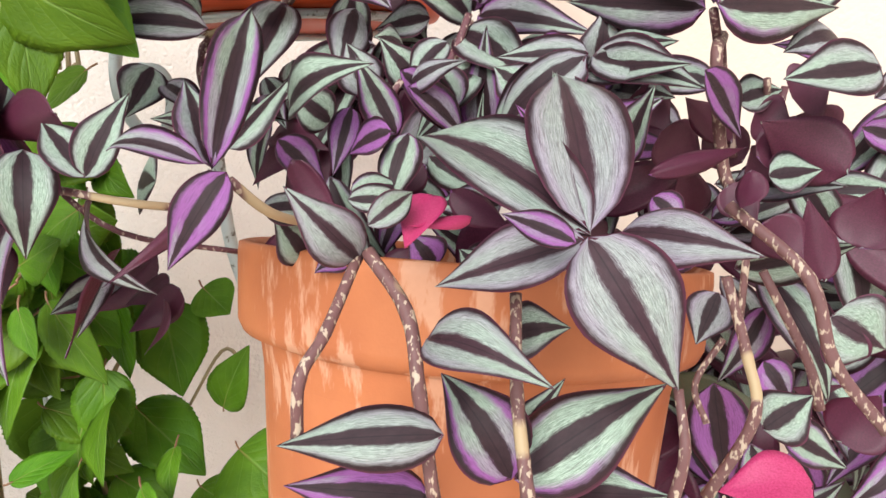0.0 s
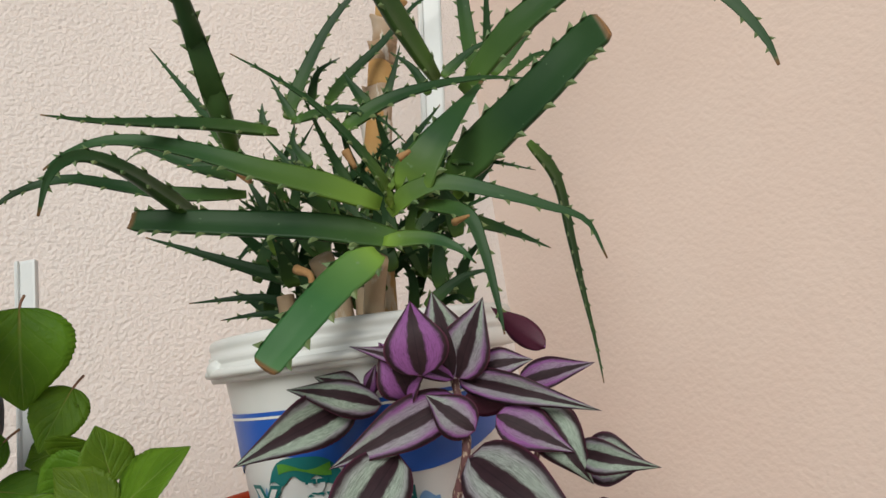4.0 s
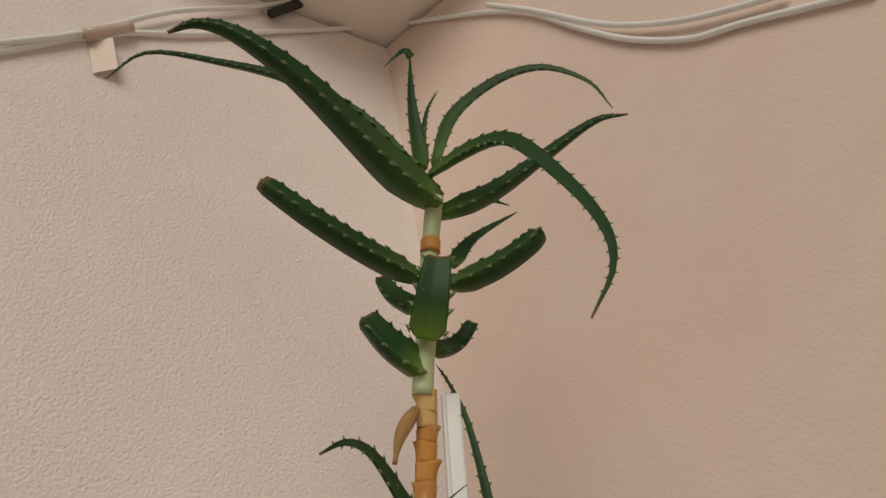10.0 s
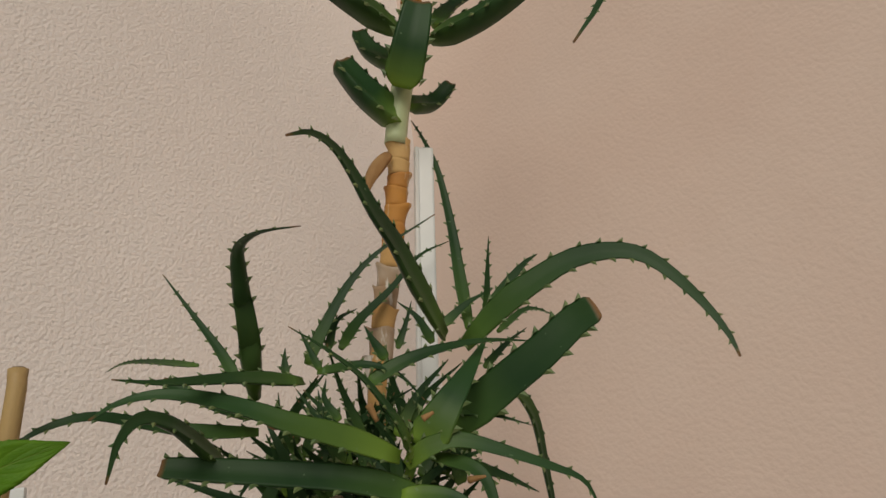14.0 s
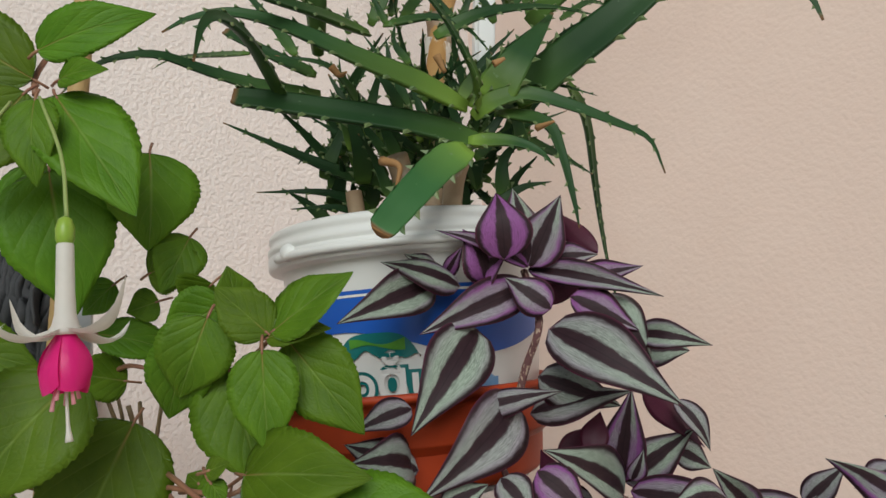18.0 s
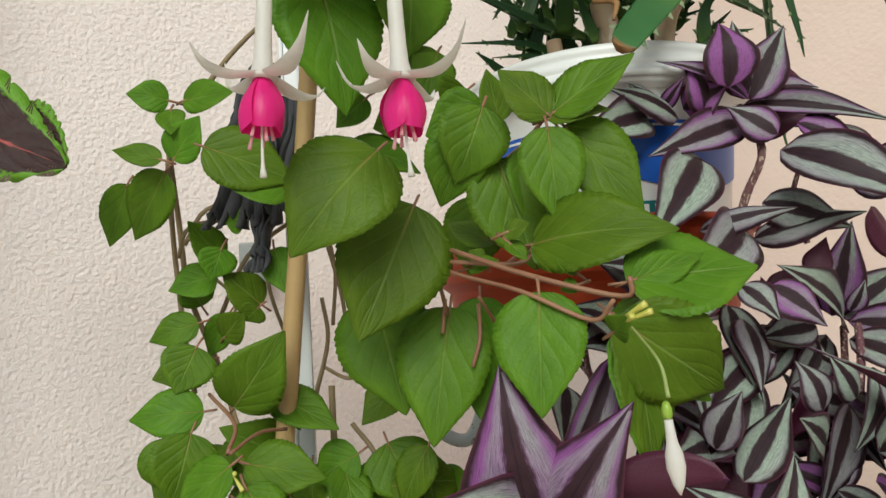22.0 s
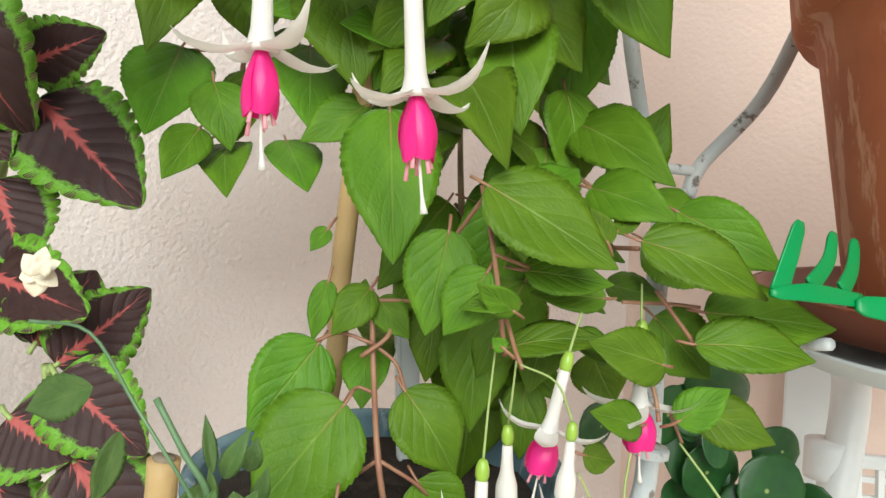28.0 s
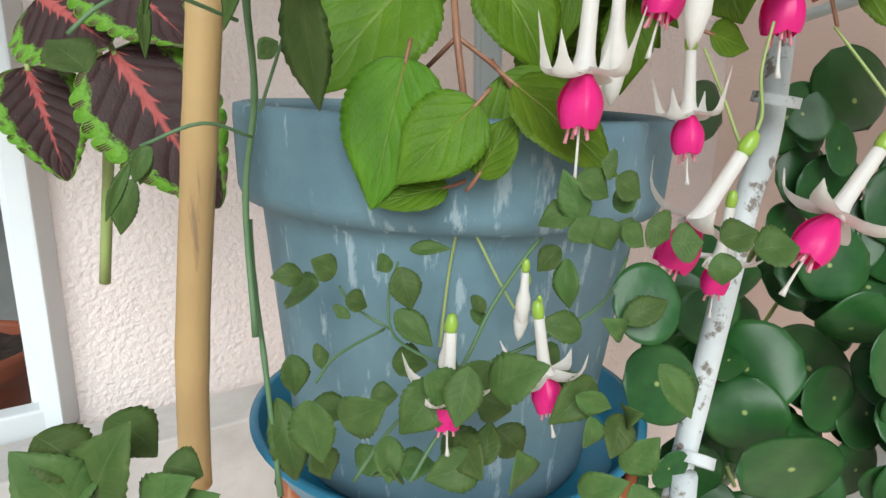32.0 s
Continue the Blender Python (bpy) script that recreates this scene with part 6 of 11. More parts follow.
leaf(zebra_pot, "zebra", "zebra_mid", (-0.1370, 0.2657, 1.1057), (-0.1914, 0.2932, 1.0970), 0.0222, (-0.72, 0.70, -0.02), 0.04)
leaf(zebra_pot, "zebra", "zebra_green", (-0.1106, 0.3412, 1.1411), (-0.1638, 0.3317, 1.1412), 0.0219, (0.48, -0.66, 0.25), 0.17)
leaf(zebra_pot, "zebra", "zebra_wide", (-0.0136, 0.2236, 1.0610), (-0.0299, 0.2094, 1.0849), 0.0176, (0.30, -0.94, 0.18), 0.17, curl=0.3)
leaf(zebra_pot, "zebra", "zebra_wide", (-0.0107, 0.2244, 1.0710), (0.0003, 0.2401, 1.0788), 0.0102, (0.20, -0.97, 0.16), 0.17)
leaf(zebra_pot, "zebra", "pink_leaf", (0.0046, 0.2524, 1.0761), (0.0000, 0.2251, 1.0641), 0.0144, (-0.01, -1.07, 0.76), 0.04, label="bright pink folded leaf")
leaf(zebra_pot, "zebra", "pink_leaf", (0.0176, 0.2514, 1.0687), (0.0007, 0.2312, 1.0697), 0.0060, (-0.00, -0.84, 0.69), 0.04, label="bright pink folded leaf", curl=0.3)
leaf(zebra_pot, "zebra", "zebra_wide", (0.0075, 0.2148, 1.0399), (0.0434, 0.1936, 1.0349), 0.0190, (0.02, -1.03, 0.90), 0.19)
leaf(zebra_pot, "zebra", "zebra_green", (0.0141, 0.1984, 1.0187), (-0.0314, 0.1931, 1.0162), 0.0184, (0.34, -0.84, 0.68), 0.10, curl=0.3)
leaf(zebra_pot, "zebra", "zebra_purple", (0.0310, 0.2240, 0.9909), (0.0079, 0.2371, 1.0202), 0.0269, (0.24, -0.83, 0.65), 0.17)
leaf(zebra_pot, "zebra", "zebra_purple", (0.0319, 0.2240, 0.9909), (0.0786, 0.2368, 1.0187), 0.0298, (-0.27, -0.83, 0.64), 0.10, curl=0.3)
leaf(zebra_pot, "zebra", "zebra_purple", (0.0333, 0.2341, 0.9809), (0.0794, 0.2245, 0.9875), 0.0267, (-0.10, -0.76, 0.96), 0.04)
leaf(zebra_pot, "zebra", "zebra_purple", (0.0033, 0.2337, 0.9772), (-0.0431, 0.2232, 0.9853), 0.0223, (0.11, -0.78, 0.70), 0.04, curl=0.3)
leaf(zebra_pot, "zebra", "zebra_mid", (0.0292, 0.2461, 0.9882), (0.0481, 0.2490, 1.0144), 0.0134, (0.19, -0.75, 0.78), 0.17)
leaf(zebra_pot, "zebra", "zebra_green", (0.0294, 0.2475, 1.0285), (0.0495, 0.2438, 1.0340), 0.0203, (-0.20, -0.95, 0.81), 0.17)
leaf(zebra_pot, "zebra", "pink_leaf", (0.1065, 0.1940, 1.0113), (0.0841, 0.1945, 1.0082), 0.0169, (-0.14, -0.62, 0.91), 0.10, label="bright pink folded leaf")
leaf(zebra_pot, "zebra", "zebra_green", (0.1204, 0.3319, 1.0698), (0.1553, 0.3089, 1.0701), 0.0192, (-0.36, -0.75, 0.39), 0.04)
leaf(zebra_pot, "zebra", "zebra_mid", (0.1464, 0.2884, 1.0768), (0.1158, 0.2878, 1.0960), 0.0258, (0.61, 1.02, -0.03), 0.10)
leaf(zebra_pot, "zebra", "zebra_green", (0.1488, 0.2773, 1.1127), (0.1156, 0.2671, 1.1100), 0.0216, (-0.31, -0.95, 0.44), 0.04)
leaf(zebra_pot, "zebra", "zebra_mid", (0.1391, 0.2803, 1.0400), (0.1316, 0.2821, 1.0699), 0.0138, (0.27, 1.00, -0.05), 0.04)
leaf(zebra_pot, "zebra", "zebra_mid", (0.1542, 0.2923, 1.0496), (0.1587, 0.2903, 1.0724), 0.0243, (0.39, 0.81, -0.26), 0.10, curl=0.3)
leaf(zebra_pot, "zebra", "zebra_green", (0.1049, 0.2859, 1.0342), (0.0963, 0.2791, 1.0162), 0.0188, (0.00, -0.96, 0.59), 0.04)
leaf(zebra_pot, "zebra", "zebra_purple", (0.1183, 0.2736, 1.0125), (0.1283, 0.2719, 0.9963), 0.0161, (-0.20, -0.69, 0.82), 0.10, curl=0.3)
leaf(zebra_pot, "zebra", "zebra_purple", (0.1218, 0.2623, 0.9922), (0.1454, 0.2634, 0.9777), 0.0176, (-0.19, -0.71, 0.85), 0.04)
leaf(zebra_pot, "zebra", "zebra_mid", (0.1490, 0.2715, 1.0142), (0.1422, 0.2720, 1.0302), 0.0116, (0.53, 0.58, -0.51), 0.04, curl=0.3)
leaf(zebra_pot, "zebra", "zebra_mid", (0.1494, 0.2830, 0.9781), (0.1629, 0.2826, 0.9970), 0.0250, (0.48, 0.55, -0.41), 0.10)
leaf(zebra_pot, "zebra", "zebra_wide", (0.1385, 0.2717, 1.0303), (0.1573, 0.2718, 1.0184), 0.0291, (-0.41, -0.86, 0.30), 0.10)
leaf(zebra_pot, "zebra", "zebra_green", (0.1163, 0.2623, 0.9920), (0.1315, 0.2617, 1.0054), 0.0213, (-0.43, -0.97, 0.73), 0.04, curl=0.3)
leaf(zebra_pot, "zebra", "zebra_mid", (0.1083, 0.2677, 1.0814), (0.1025, 0.2572, 1.0701), 0.0109, (0.53, 0.65, -0.19), 0.17)
leaf(zebra_pot, "zebra", "zebra_purple", (0.0996, 0.2931, 1.1370), (0.1604, 0.3571, 1.1874), 0.0292, (-0.16, -0.76, 0.36), 0.10, curl=0.3)
leaf(zebra_pot, "zebra", "zebra_purple", (0.0954, 0.2862, 1.1398), (0.0705, 0.3357, 1.1770), 0.0241, (-0.17, -1.05, 0.37), 0.17, curl=0.3)
leaf(zebra_pot, "zebra", "zebra_mid", (0.0962, 0.2910, 1.1350), (0.0507, 0.3442, 1.1457), 0.0208, (-0.28, -0.95, 0.24), 0.04, curl=0.3)
leaf(zebra_pot, "zebra", "zebra_purple", (0.0994, 0.2887, 1.1358), (0.1489, 0.3155, 1.1356), 0.0262, (-0.27, -0.89, 0.26), 0.04, curl=0.3)
leaf(zebra_pot, "zebra", "zebra_mid", (0.0888, 0.2799, 1.1431), (0.1049, 0.2994, 1.1647), 0.0105, (-0.28, -0.99, 0.20), 0.10)
leaf(zebra_pot, "zebra", "zebra_green", (0.1644, 0.3478, 1.1597), (0.1357, 0.3211, 1.1234), 0.0213, (-0.22, -0.75, 0.35), 0.17, curl=0.3)
leaf(zebra_pot, "zebra", "zebra_mid", (0.0936, 0.2811, 1.1391), (0.0822, 0.3172, 1.1520), 0.0120, (-0.05, -0.85, 0.31), 0.04)
leaf(zebra_pot, "zebra", "zebra_green", (0.0576, 0.3187, 1.1162), (0.0910, 0.2838, 1.1163), 0.0175, (-0.22, -0.99, 0.39), 0.04)
leaf(zebra_pot, "zebra", "zebra_green", (0.0571, 0.3085, 1.1215), (0.0205, 0.3319, 1.0827), 0.0272, (0.13, -0.70, 0.57), 0.17, curl=0.3)
leaf(zebra_pot, "zebra", "zebra_green", (0.0637, 0.3342, 1.1178), (0.0655, 0.3300, 1.1410), 0.0208, (0.07, -0.89, 0.40), 0.17)
leaf(zebra_pot, "zebra", "zebra_green", (0.0621, 0.3253, 1.1221), (0.0892, 0.2991, 1.1250), 0.0193, (-0.19, -0.97, 0.45), 0.10, curl=0.3)
leaf(zebra_pot, "zebra", "zebra_purple", (0.0522, 0.2956, 1.0854), (0.0440, 0.2904, 1.1157), 0.0153, (-0.05, -0.90, 0.46), 0.10)
leaf(zebra_pot, "zebra", "zebra_purple", (0.0705, 0.2966, 1.0825), (0.0783, 0.2781, 1.1096), 0.0168, (-0.41, -0.84, 0.46), 0.04)
leaf(zebra_pot, "zebra", "zebra_purple", (0.0485, 0.2993, 1.0782), (0.0306, 0.2877, 1.1044), 0.0144, (-0.19, -0.98, 0.43), 0.17)
leaf(zebra_pot, "zebra", "zebra_green", (0.1157, 0.3173, 1.1027), (0.1317, 0.3161, 1.1066), 0.0195, (-0.32, -0.62, 0.52), 0.10)
leaf(zebra_pot, "zebra", "zebra_green", (0.1523, 0.3217, 1.1246), (0.1291, 0.3107, 1.1201), 0.0234, (-0.25, -0.91, 0.47), 0.17, curl=0.3)
leaf(zebra_pot, "zebra", "zebra_mid", (0.0787, 0.2898, 1.0777), (0.1075, 0.2718, 1.0884), 0.0087, (0.21, 1.07, -0.19), 0.10)
leaf(zebra_pot, "zebra", "zebra_mid", (0.0806, 0.2898, 1.0694), (0.0926, 0.2851, 1.0582), 0.0140, (-0.34, -0.84, 0.84), 0.10)
leaf(zebra_pot, "zebra", "zebra_green", (0.1201, 0.2883, 1.0769), (0.1373, 0.2863, 1.0790), 0.0195, (-0.39, -0.66, 0.65), 0.04)
leaf(zebra_pot, "zebra", "zebra_green", (-0.0611, 0.3034, 1.1030), (-0.0223, 0.2911, 1.1205), 0.0246, (0.20, -0.79, 0.60), 0.17)
leaf(zebra_pot, "zebra", "zebra_purple", (-0.0192, 0.3129, 1.0928), (-0.0338, 0.3091, 1.1246), 0.0179, (0.29, -1.07, 0.66), 0.04, curl=0.3)
leaf(zebra_pot, "zebra", "zebra_mid", (-0.0156, 0.3218, 1.1121), (0.0065, 0.3488, 1.0833), 0.0207, (-0.02, -0.76, 0.71), 0.10)
leaf(zebra_pot, "zebra", "zebra_green", (-0.0176, 0.3304, 1.1110), (0.0095, 0.3262, 1.1222), 0.0130, (0.06, -0.87, 0.48), 0.17, curl=0.3)
leaf(zebra_pot, "zebra", "zebra_purple", (-0.0131, 0.3081, 1.0936), (-0.0214, 0.2966, 1.0626), 0.0187, (-0.04, -0.82, 0.75), 0.10, curl=0.3)
leaf(zebra_pot, "zebra", "zebra_purple", (-0.0192, 0.3035, 1.0948), (-0.0383, 0.3074, 1.0854), 0.0200, (0.04, -0.72, 0.70), 0.10)
leaf(zebra_pot, "zebra", "zebra_mid", (-0.0388, 0.3175, 1.1043), (-0.0456, 0.3067, 1.0766), 0.0137, (0.29, -0.65, 0.79), 0.04)
leaf(zebra_pot, "zebra", "zebra_green", (-0.0080, 0.3259, 1.0825), (0.0205, 0.3188, 1.0643), 0.0176, (-0.13, -1.03, 0.66), 0.10, curl=0.3)
leaf(zebra_pot, "zebra", "zebra_mid", (-0.0655, 0.2997, 1.0926), (-0.0481, 0.3060, 1.0723), 0.0201, (0.42, -0.62, 0.69), 0.04)
leaf(zebra_pot, "zebra", "zebra_green", (-0.0662, 0.2803, 1.0673), (-0.0444, 0.2962, 1.0637), 0.0159, (0.11, -0.96, 0.79), 0.10, curl=0.3)
leaf(zebra_pot, "zebra", "zebra_mid", (-0.0494, 0.2694, 1.0869), (-0.0318, 0.2712, 1.0574), 0.0118, (-0.09, 0.79, -0.27), 0.10, curl=0.3)
leaf(zebra_pot, "zebra", "zebra_purple", (-0.0343, 0.2914, 1.0717), (-0.0136, 0.3010, 1.0727), 0.0130, (0.10, -0.80, 0.42), 0.10)
leaf(zebra_pot, "zebra", "zebra_green", (0.0082, 0.3846, 1.0772), (0.0146, 0.3453, 1.1103), 0.0107, (0.10, -0.89, 0.46), 0.17)
leaf(zebra_pot, "zebra", "zebra_mid", (0.0238, 0.3160, 1.0627), (-0.0060, 0.3145, 1.0615), 0.0183, (-0.13, -0.95, 0.68), 0.17, curl=0.3)
leaf(zebra_pot, "zebra", "zebra_green", (-0.0326, 0.2814, 1.0705), (-0.0069, 0.2928, 1.0662), 0.0125, (0.15, -0.97, 0.47), 0.10)
leaf(zebra_pot, "zebra", "zebra_green", (-0.0297, 0.3920, 1.1326), (-0.0407, 0.3720, 1.1369), 0.0196, (0.29, -0.98, 0.63), 0.10)
leaf(zebra_pot, "zebra", "zebra_green", (-0.0209, 0.3802, 1.1132), (-0.0380, 0.3718, 1.1366), 0.0207, (0.11, -0.94, 0.28), 0.10, curl=0.3)
leaf(zebra_pot, "zebra", "zebra_green", (-0.1066, 0.3656, 1.0963), (-0.1359, 0.3271, 1.1015), 0.0222, (0.31, -0.77, 0.31), 0.10, curl=0.3)
leaf(zebra_pot, "zebra", "zebra_green", (-0.0976, 0.4095, 1.1595), (-0.1089, 0.3554, 1.1076), 0.0314, (0.35, -0.96, 0.59), 0.04)
leaf(zebra_pot, "zebra", "zebra_green", (-0.0639, 0.4251, 1.1641), (-0.0631, 0.3938, 1.1113), 0.0248, (0.07, -0.85, 0.40), 0.04)
leaf(zebra_pot, "zebra", "zebra_green", (-0.0603, 0.4151, 1.1560), (-0.0653, 0.3895, 1.1172), 0.0254, (0.36, -0.68, 0.38), 0.10, curl=0.3)
leaf(zebra_pot, "zebra", "zebra_green", (-0.1401, 0.3918, 1.1484), (-0.1654, 0.3683, 1.1489), 0.0272, (0.25, -0.59, 0.46), 0.10)
leaf(zebra_pot, "zebra", "zebra_green", (-0.1205, 0.3926, 1.1806), (-0.1522, 0.3648, 1.1890), 0.0279, (0.47, -0.86, 0.44), 0.17)
leaf(zebra_pot, "zebra", "zebra_green", (-0.0191, 0.4140, 1.1492), (-0.0504, 0.4166, 1.1448), 0.0244, (0.32, -0.80, 0.52), 0.04)
leaf(zebra_pot, "zebra", "zebra_green", (-0.1685, 0.3912, 1.1276), (-0.1756, 0.3701, 1.1011), 0.0263, (0.55, -0.84, 0.37), 0.04)
leaf(zebra_pot, "zebra", "zebra_green", (-0.1628, 0.3903, 1.1185), (-0.1277, 0.3750, 1.0955), 0.0176, (0.40, -0.76, 0.51), 0.10)
leaf(zebra_pot, "zebra", "zebra_purple", (-0.1656, 0.2992, 1.1482), (-0.2017, 0.3083, 1.0805), 0.0197, (0.36, -0.91, 0.33), 0.10)
leaf(zebra_pot, "zebra", "zebra_green", (-0.1121, 0.3638, 1.0912), (-0.0782, 0.3460, 1.0985), 0.0187, (0.30, -0.64, 0.60), 0.17)
leaf(zebra_pot, "zebra", "zebra_mid", (0.0389, 0.3657, 1.1304), (0.0535, 0.3597, 1.1299), 0.0129, (-0.11, -0.98, 0.62), 0.04)
leaf(zebra_pot, "zebra", "zebra_green", (-0.0577, 0.3480, 1.0975), (-0.0743, 0.3366, 1.1126), 0.0227, (0.23, -1.03, 0.35), 0.10)
leaf(zebra_pot, "zebra", "zebra_mid", (0.0038, 0.3059, 1.0709), (0.0284, 0.2900, 1.0577), 0.0150, (-0.21, 0.80, -0.45), 0.10)
leaf(zebra_pot, "zebra", "zebra_mid", (0.0300, 0.3008, 1.0849), (0.0212, 0.3072, 1.0655), 0.0195, (-0.07, 1.11, -0.38), 0.10, curl=0.3)
leaf(zebra_pot, "zebra", "zebra_mid", (0.1056, 0.2848, 1.0743), (0.1144, 0.2785, 1.0602), 0.0155, (0.14, 1.06, -0.40), 0.04, curl=0.3)
leaf(zebra_pot, "zebra", "zebra_mid", (0.1347, 0.3089, 1.0968), (0.1516, 0.3149, 1.0821), 0.0255, (0.54, 0.94, -0.10), 0.04, curl=0.3)
leaf(zebra_pot, "zebra", "zebra_mid", (0.1162, 0.3238, 1.0859), (0.0942, 0.3089, 1.1049), 0.0131, (0.17, 1.08, -0.05), 0.10)
leaf(zebra_pot, "zebra", "zebra_mid", (-0.0114, 0.3376, 1.0773), (-0.0308, 0.3293, 1.0700), 0.0197, (-0.07, 1.10, -0.39), 0.04)
leaf(zebra_pot, "zebra", "zebra_mid", (0.0360, 0.3431, 1.0948), (0.0241, 0.3416, 1.1054), 0.0197, (-0.05, -0.81, 0.38), 0.10, curl=0.3)
leaf(zebra_pot, "zebra", "zebra_bright", (-0.1968, 0.3173, 1.0699), (-0.2116, 0.2929, 1.1479), 0.0523, (-0.25, -1.03, 0.31), 0.19, curl=0.3)
leaf(zebra_pot, "zebra", "zebra_bright", (-0.1925, 0.3261, 1.0685), (-0.1665, 0.2713, 1.1334), 0.0468, (-0.25, -0.99, 0.29), 0.19, curl=0.3)
leaf(zebra_pot, "zebra", "zebra_bright", (-0.1992, 0.3127, 1.0701), (-0.2571, 0.2683, 1.0989), 0.0442, (-0.32, -0.75, 0.42), 0.19)
leaf(zebra_pot, "zebra", "zebra_bright", (-0.2048, 0.2943, 1.0737), (-0.2419, 0.2675, 1.0644), 0.0121, (-0.36, -0.87, 0.70), 0.13)
leaf(zebra_pot, "zebra", "zebra_bright", (-0.1953, 0.3162, 1.0745), (-0.2292, 0.2701, 1.0004), 0.0523, (-0.56, -0.81, 0.35), 0.19)
leaf(zebra_pot, "zebra", "zebra_bright", (-0.1837, 0.3191, 1.0753), (-0.1799, 0.2708, 0.9949), 0.0510, (-0.32, -0.70, 0.54), 0.19)
leaf(zebra_pot, "zebra", "zebra_green", (-0.1575, 0.3088, 1.0663), (-0.1192, 0.2889, 1.0297), 0.0249, (-0.79, -0.62, 0.20), 0.17)
leaf(zebra_pot, "zebra", "zebra_green", (-0.1423, 0.3231, 1.0740), (-0.1218, 0.3020, 1.0761), 0.0309, (-0.62, -0.58, 0.33), 0.04, curl=0.3)
leaf(zebra_pot, "zebra", "zebra_bright", (-0.2170, 0.3367, 1.0589), (-0.2724, 0.3164, 1.0544), 0.0177, (-0.38, -0.73, 0.20), 0.10)
leaf(zebra_pot, "zebra", "zebra_bright", (-0.2207, 0.3277, 1.0558), (-0.2544, 0.3111, 1.0473), 0.0139, (-0.50, -1.03, 0.22), 0.17)
leaf(zebra_pot, "zebra", "zebra_bright", (-0.2273, 0.3245, 1.0438), (-0.2168, 0.3164, 1.0152), 0.0304, (0.16, 0.85, -0.02), 0.04)
leaf(zebra_pot, "zebra", "zebra_green", (-0.1080, 0.3504, 1.0978), (-0.0932, 0.3493, 1.1245), 0.0217, (-0.73, -0.64, 0.17), 0.10)
leaf(zebra_pot, "zebra", "zebra_green", (-0.1030, 0.3346, 1.0867), (-0.0716, 0.3471, 1.1212), 0.0238, (-0.65, -0.73, 0.35), 0.04, curl=0.3)
leaf(zebra_pot, "zebra", "zebra_mid", (-0.1748, 0.3841, 1.0258), (-0.2265, 0.3618, 0.9954), 0.0215, (0.77, 1.02, -0.04), 0.17)
leaf(zebra_pot, "zebra", "zebra_mid", (-0.1659, 0.3787, 1.0139), (-0.1885, 0.3690, 0.9989), 0.0218, (0.68, 0.60, -0.10), 0.04)
leaf(zebra_pot, "zebra", "zebra_mid", (-0.1518, 0.3637, 1.0113), (-0.1777, 0.3530, 0.9891), 0.0210, (0.40, 1.11, -0.02), 0.10)
leaf(zebra_pot, "zebra", "zebra_mid", (-0.1568, 0.3558, 1.0073), (-0.1629, 0.3417, 0.9815), 0.0204, (0.88, 0.83, 0.03), 0.10)
leaf(zebra_pot, "zebra", "zebra_green", (-0.1653, 0.3392, 1.0237), (-0.2055, 0.3318, 1.0055), 0.0168, (-0.51, -0.90, 0.04), 0.10)
leaf(zebra_pot, "zebra", "zebra_green", (-0.1674, 0.3287, 1.0305), (-0.1739, 0.3079, 1.0024), 0.0159, (-0.40, -0.91, 0.25), 0.04, curl=0.3)
leaf(zebra_pot, "zebra", "zebra_purple", (-0.1493, 0.3131, 1.0443), (-0.1641, 0.2860, 1.0014), 0.0235, (-0.77, -0.45, 0.06), 0.04)
leaf(zebra_pot, "zebra", "zebra_green", (-0.0543, 0.2942, 1.0440), (-0.0629, 0.2826, 1.0643), 0.0193, (0.10, -0.68, 0.56), 0.10, curl=0.3)
leaf(zebra_pot, "zebra", "zebra_mid", (-0.0343, 0.2823, 1.0465), (-0.0460, 0.2763, 1.0429), 0.0144, (0.18, -0.60, 0.89), 0.17)
leaf(zebra_pot, "zebra", "zebra_purple", (-0.0047, 0.3104, 1.0367), (-0.0153, 0.3084, 1.0519), 0.0206, (0.29, -1.04, 0.61), 0.17)
leaf(zebra_pot, "zebra", "zebra_mid", (0.0197, 0.2999, 1.0338), (0.0071, 0.3020, 1.0469), 0.0198, (-0.17, -1.04, 0.76), 0.10)
leaf(zebra_pot, "zebra", "zebra_mid", (0.0320, 0.3173, 1.0309), (0.0141, 0.3232, 1.0460), 0.0188, (0.04, 0.80, -0.31), 0.04)
leaf(zebra_pot, "zebra", "zebra_mid", (-0.0253, 0.3061, 1.0340), (-0.0088, 0.3095, 1.0466), 0.0182, (0.10, 0.72, -0.45), 0.17, curl=0.3)
leaf(zebra_pot, "zebra", "zebra_green", (0.0065, 0.3217, 1.0319), (0.0302, 0.3192, 1.0423), 0.0188, (-0.21, -0.96, 0.75), 0.10)
leaf(zebra_pot, "zebra", "zebra_green", (-0.0474, 0.3077, 1.0528), (-0.0331, 0.3137, 1.0357), 0.0162, (0.07, -0.70, 0.82), 0.17)
leaf(zebra_pot, "zebra", "zebra_mid", (0.0644, 0.2891, 1.0445), (0.0802, 0.2884, 1.0572), 0.0184, (0.42, 0.72, -0.49), 0.10)
leaf(zebra_pot, "zebra", "zebra_mid", (0.0834, 0.2735, 1.0466), (0.0944, 0.2740, 1.0621), 0.0171, (-0.36, -0.94, 0.68), 0.10)
leaf(zebra_pot, "zebra", "zebra_mid", (0.1132, 0.2679, 1.0640), (0.1256, 0.2644, 1.0501), 0.0181, (0.38, 0.85, -0.07), 0.10)
leaf(zebra_pot, "zebra", "zebra_mid", (0.1181, 0.2972, 1.0830), (0.1388, 0.2931, 1.0914), 0.0180, (0.56, 1.19, -0.05), 0.17, curl=0.3)
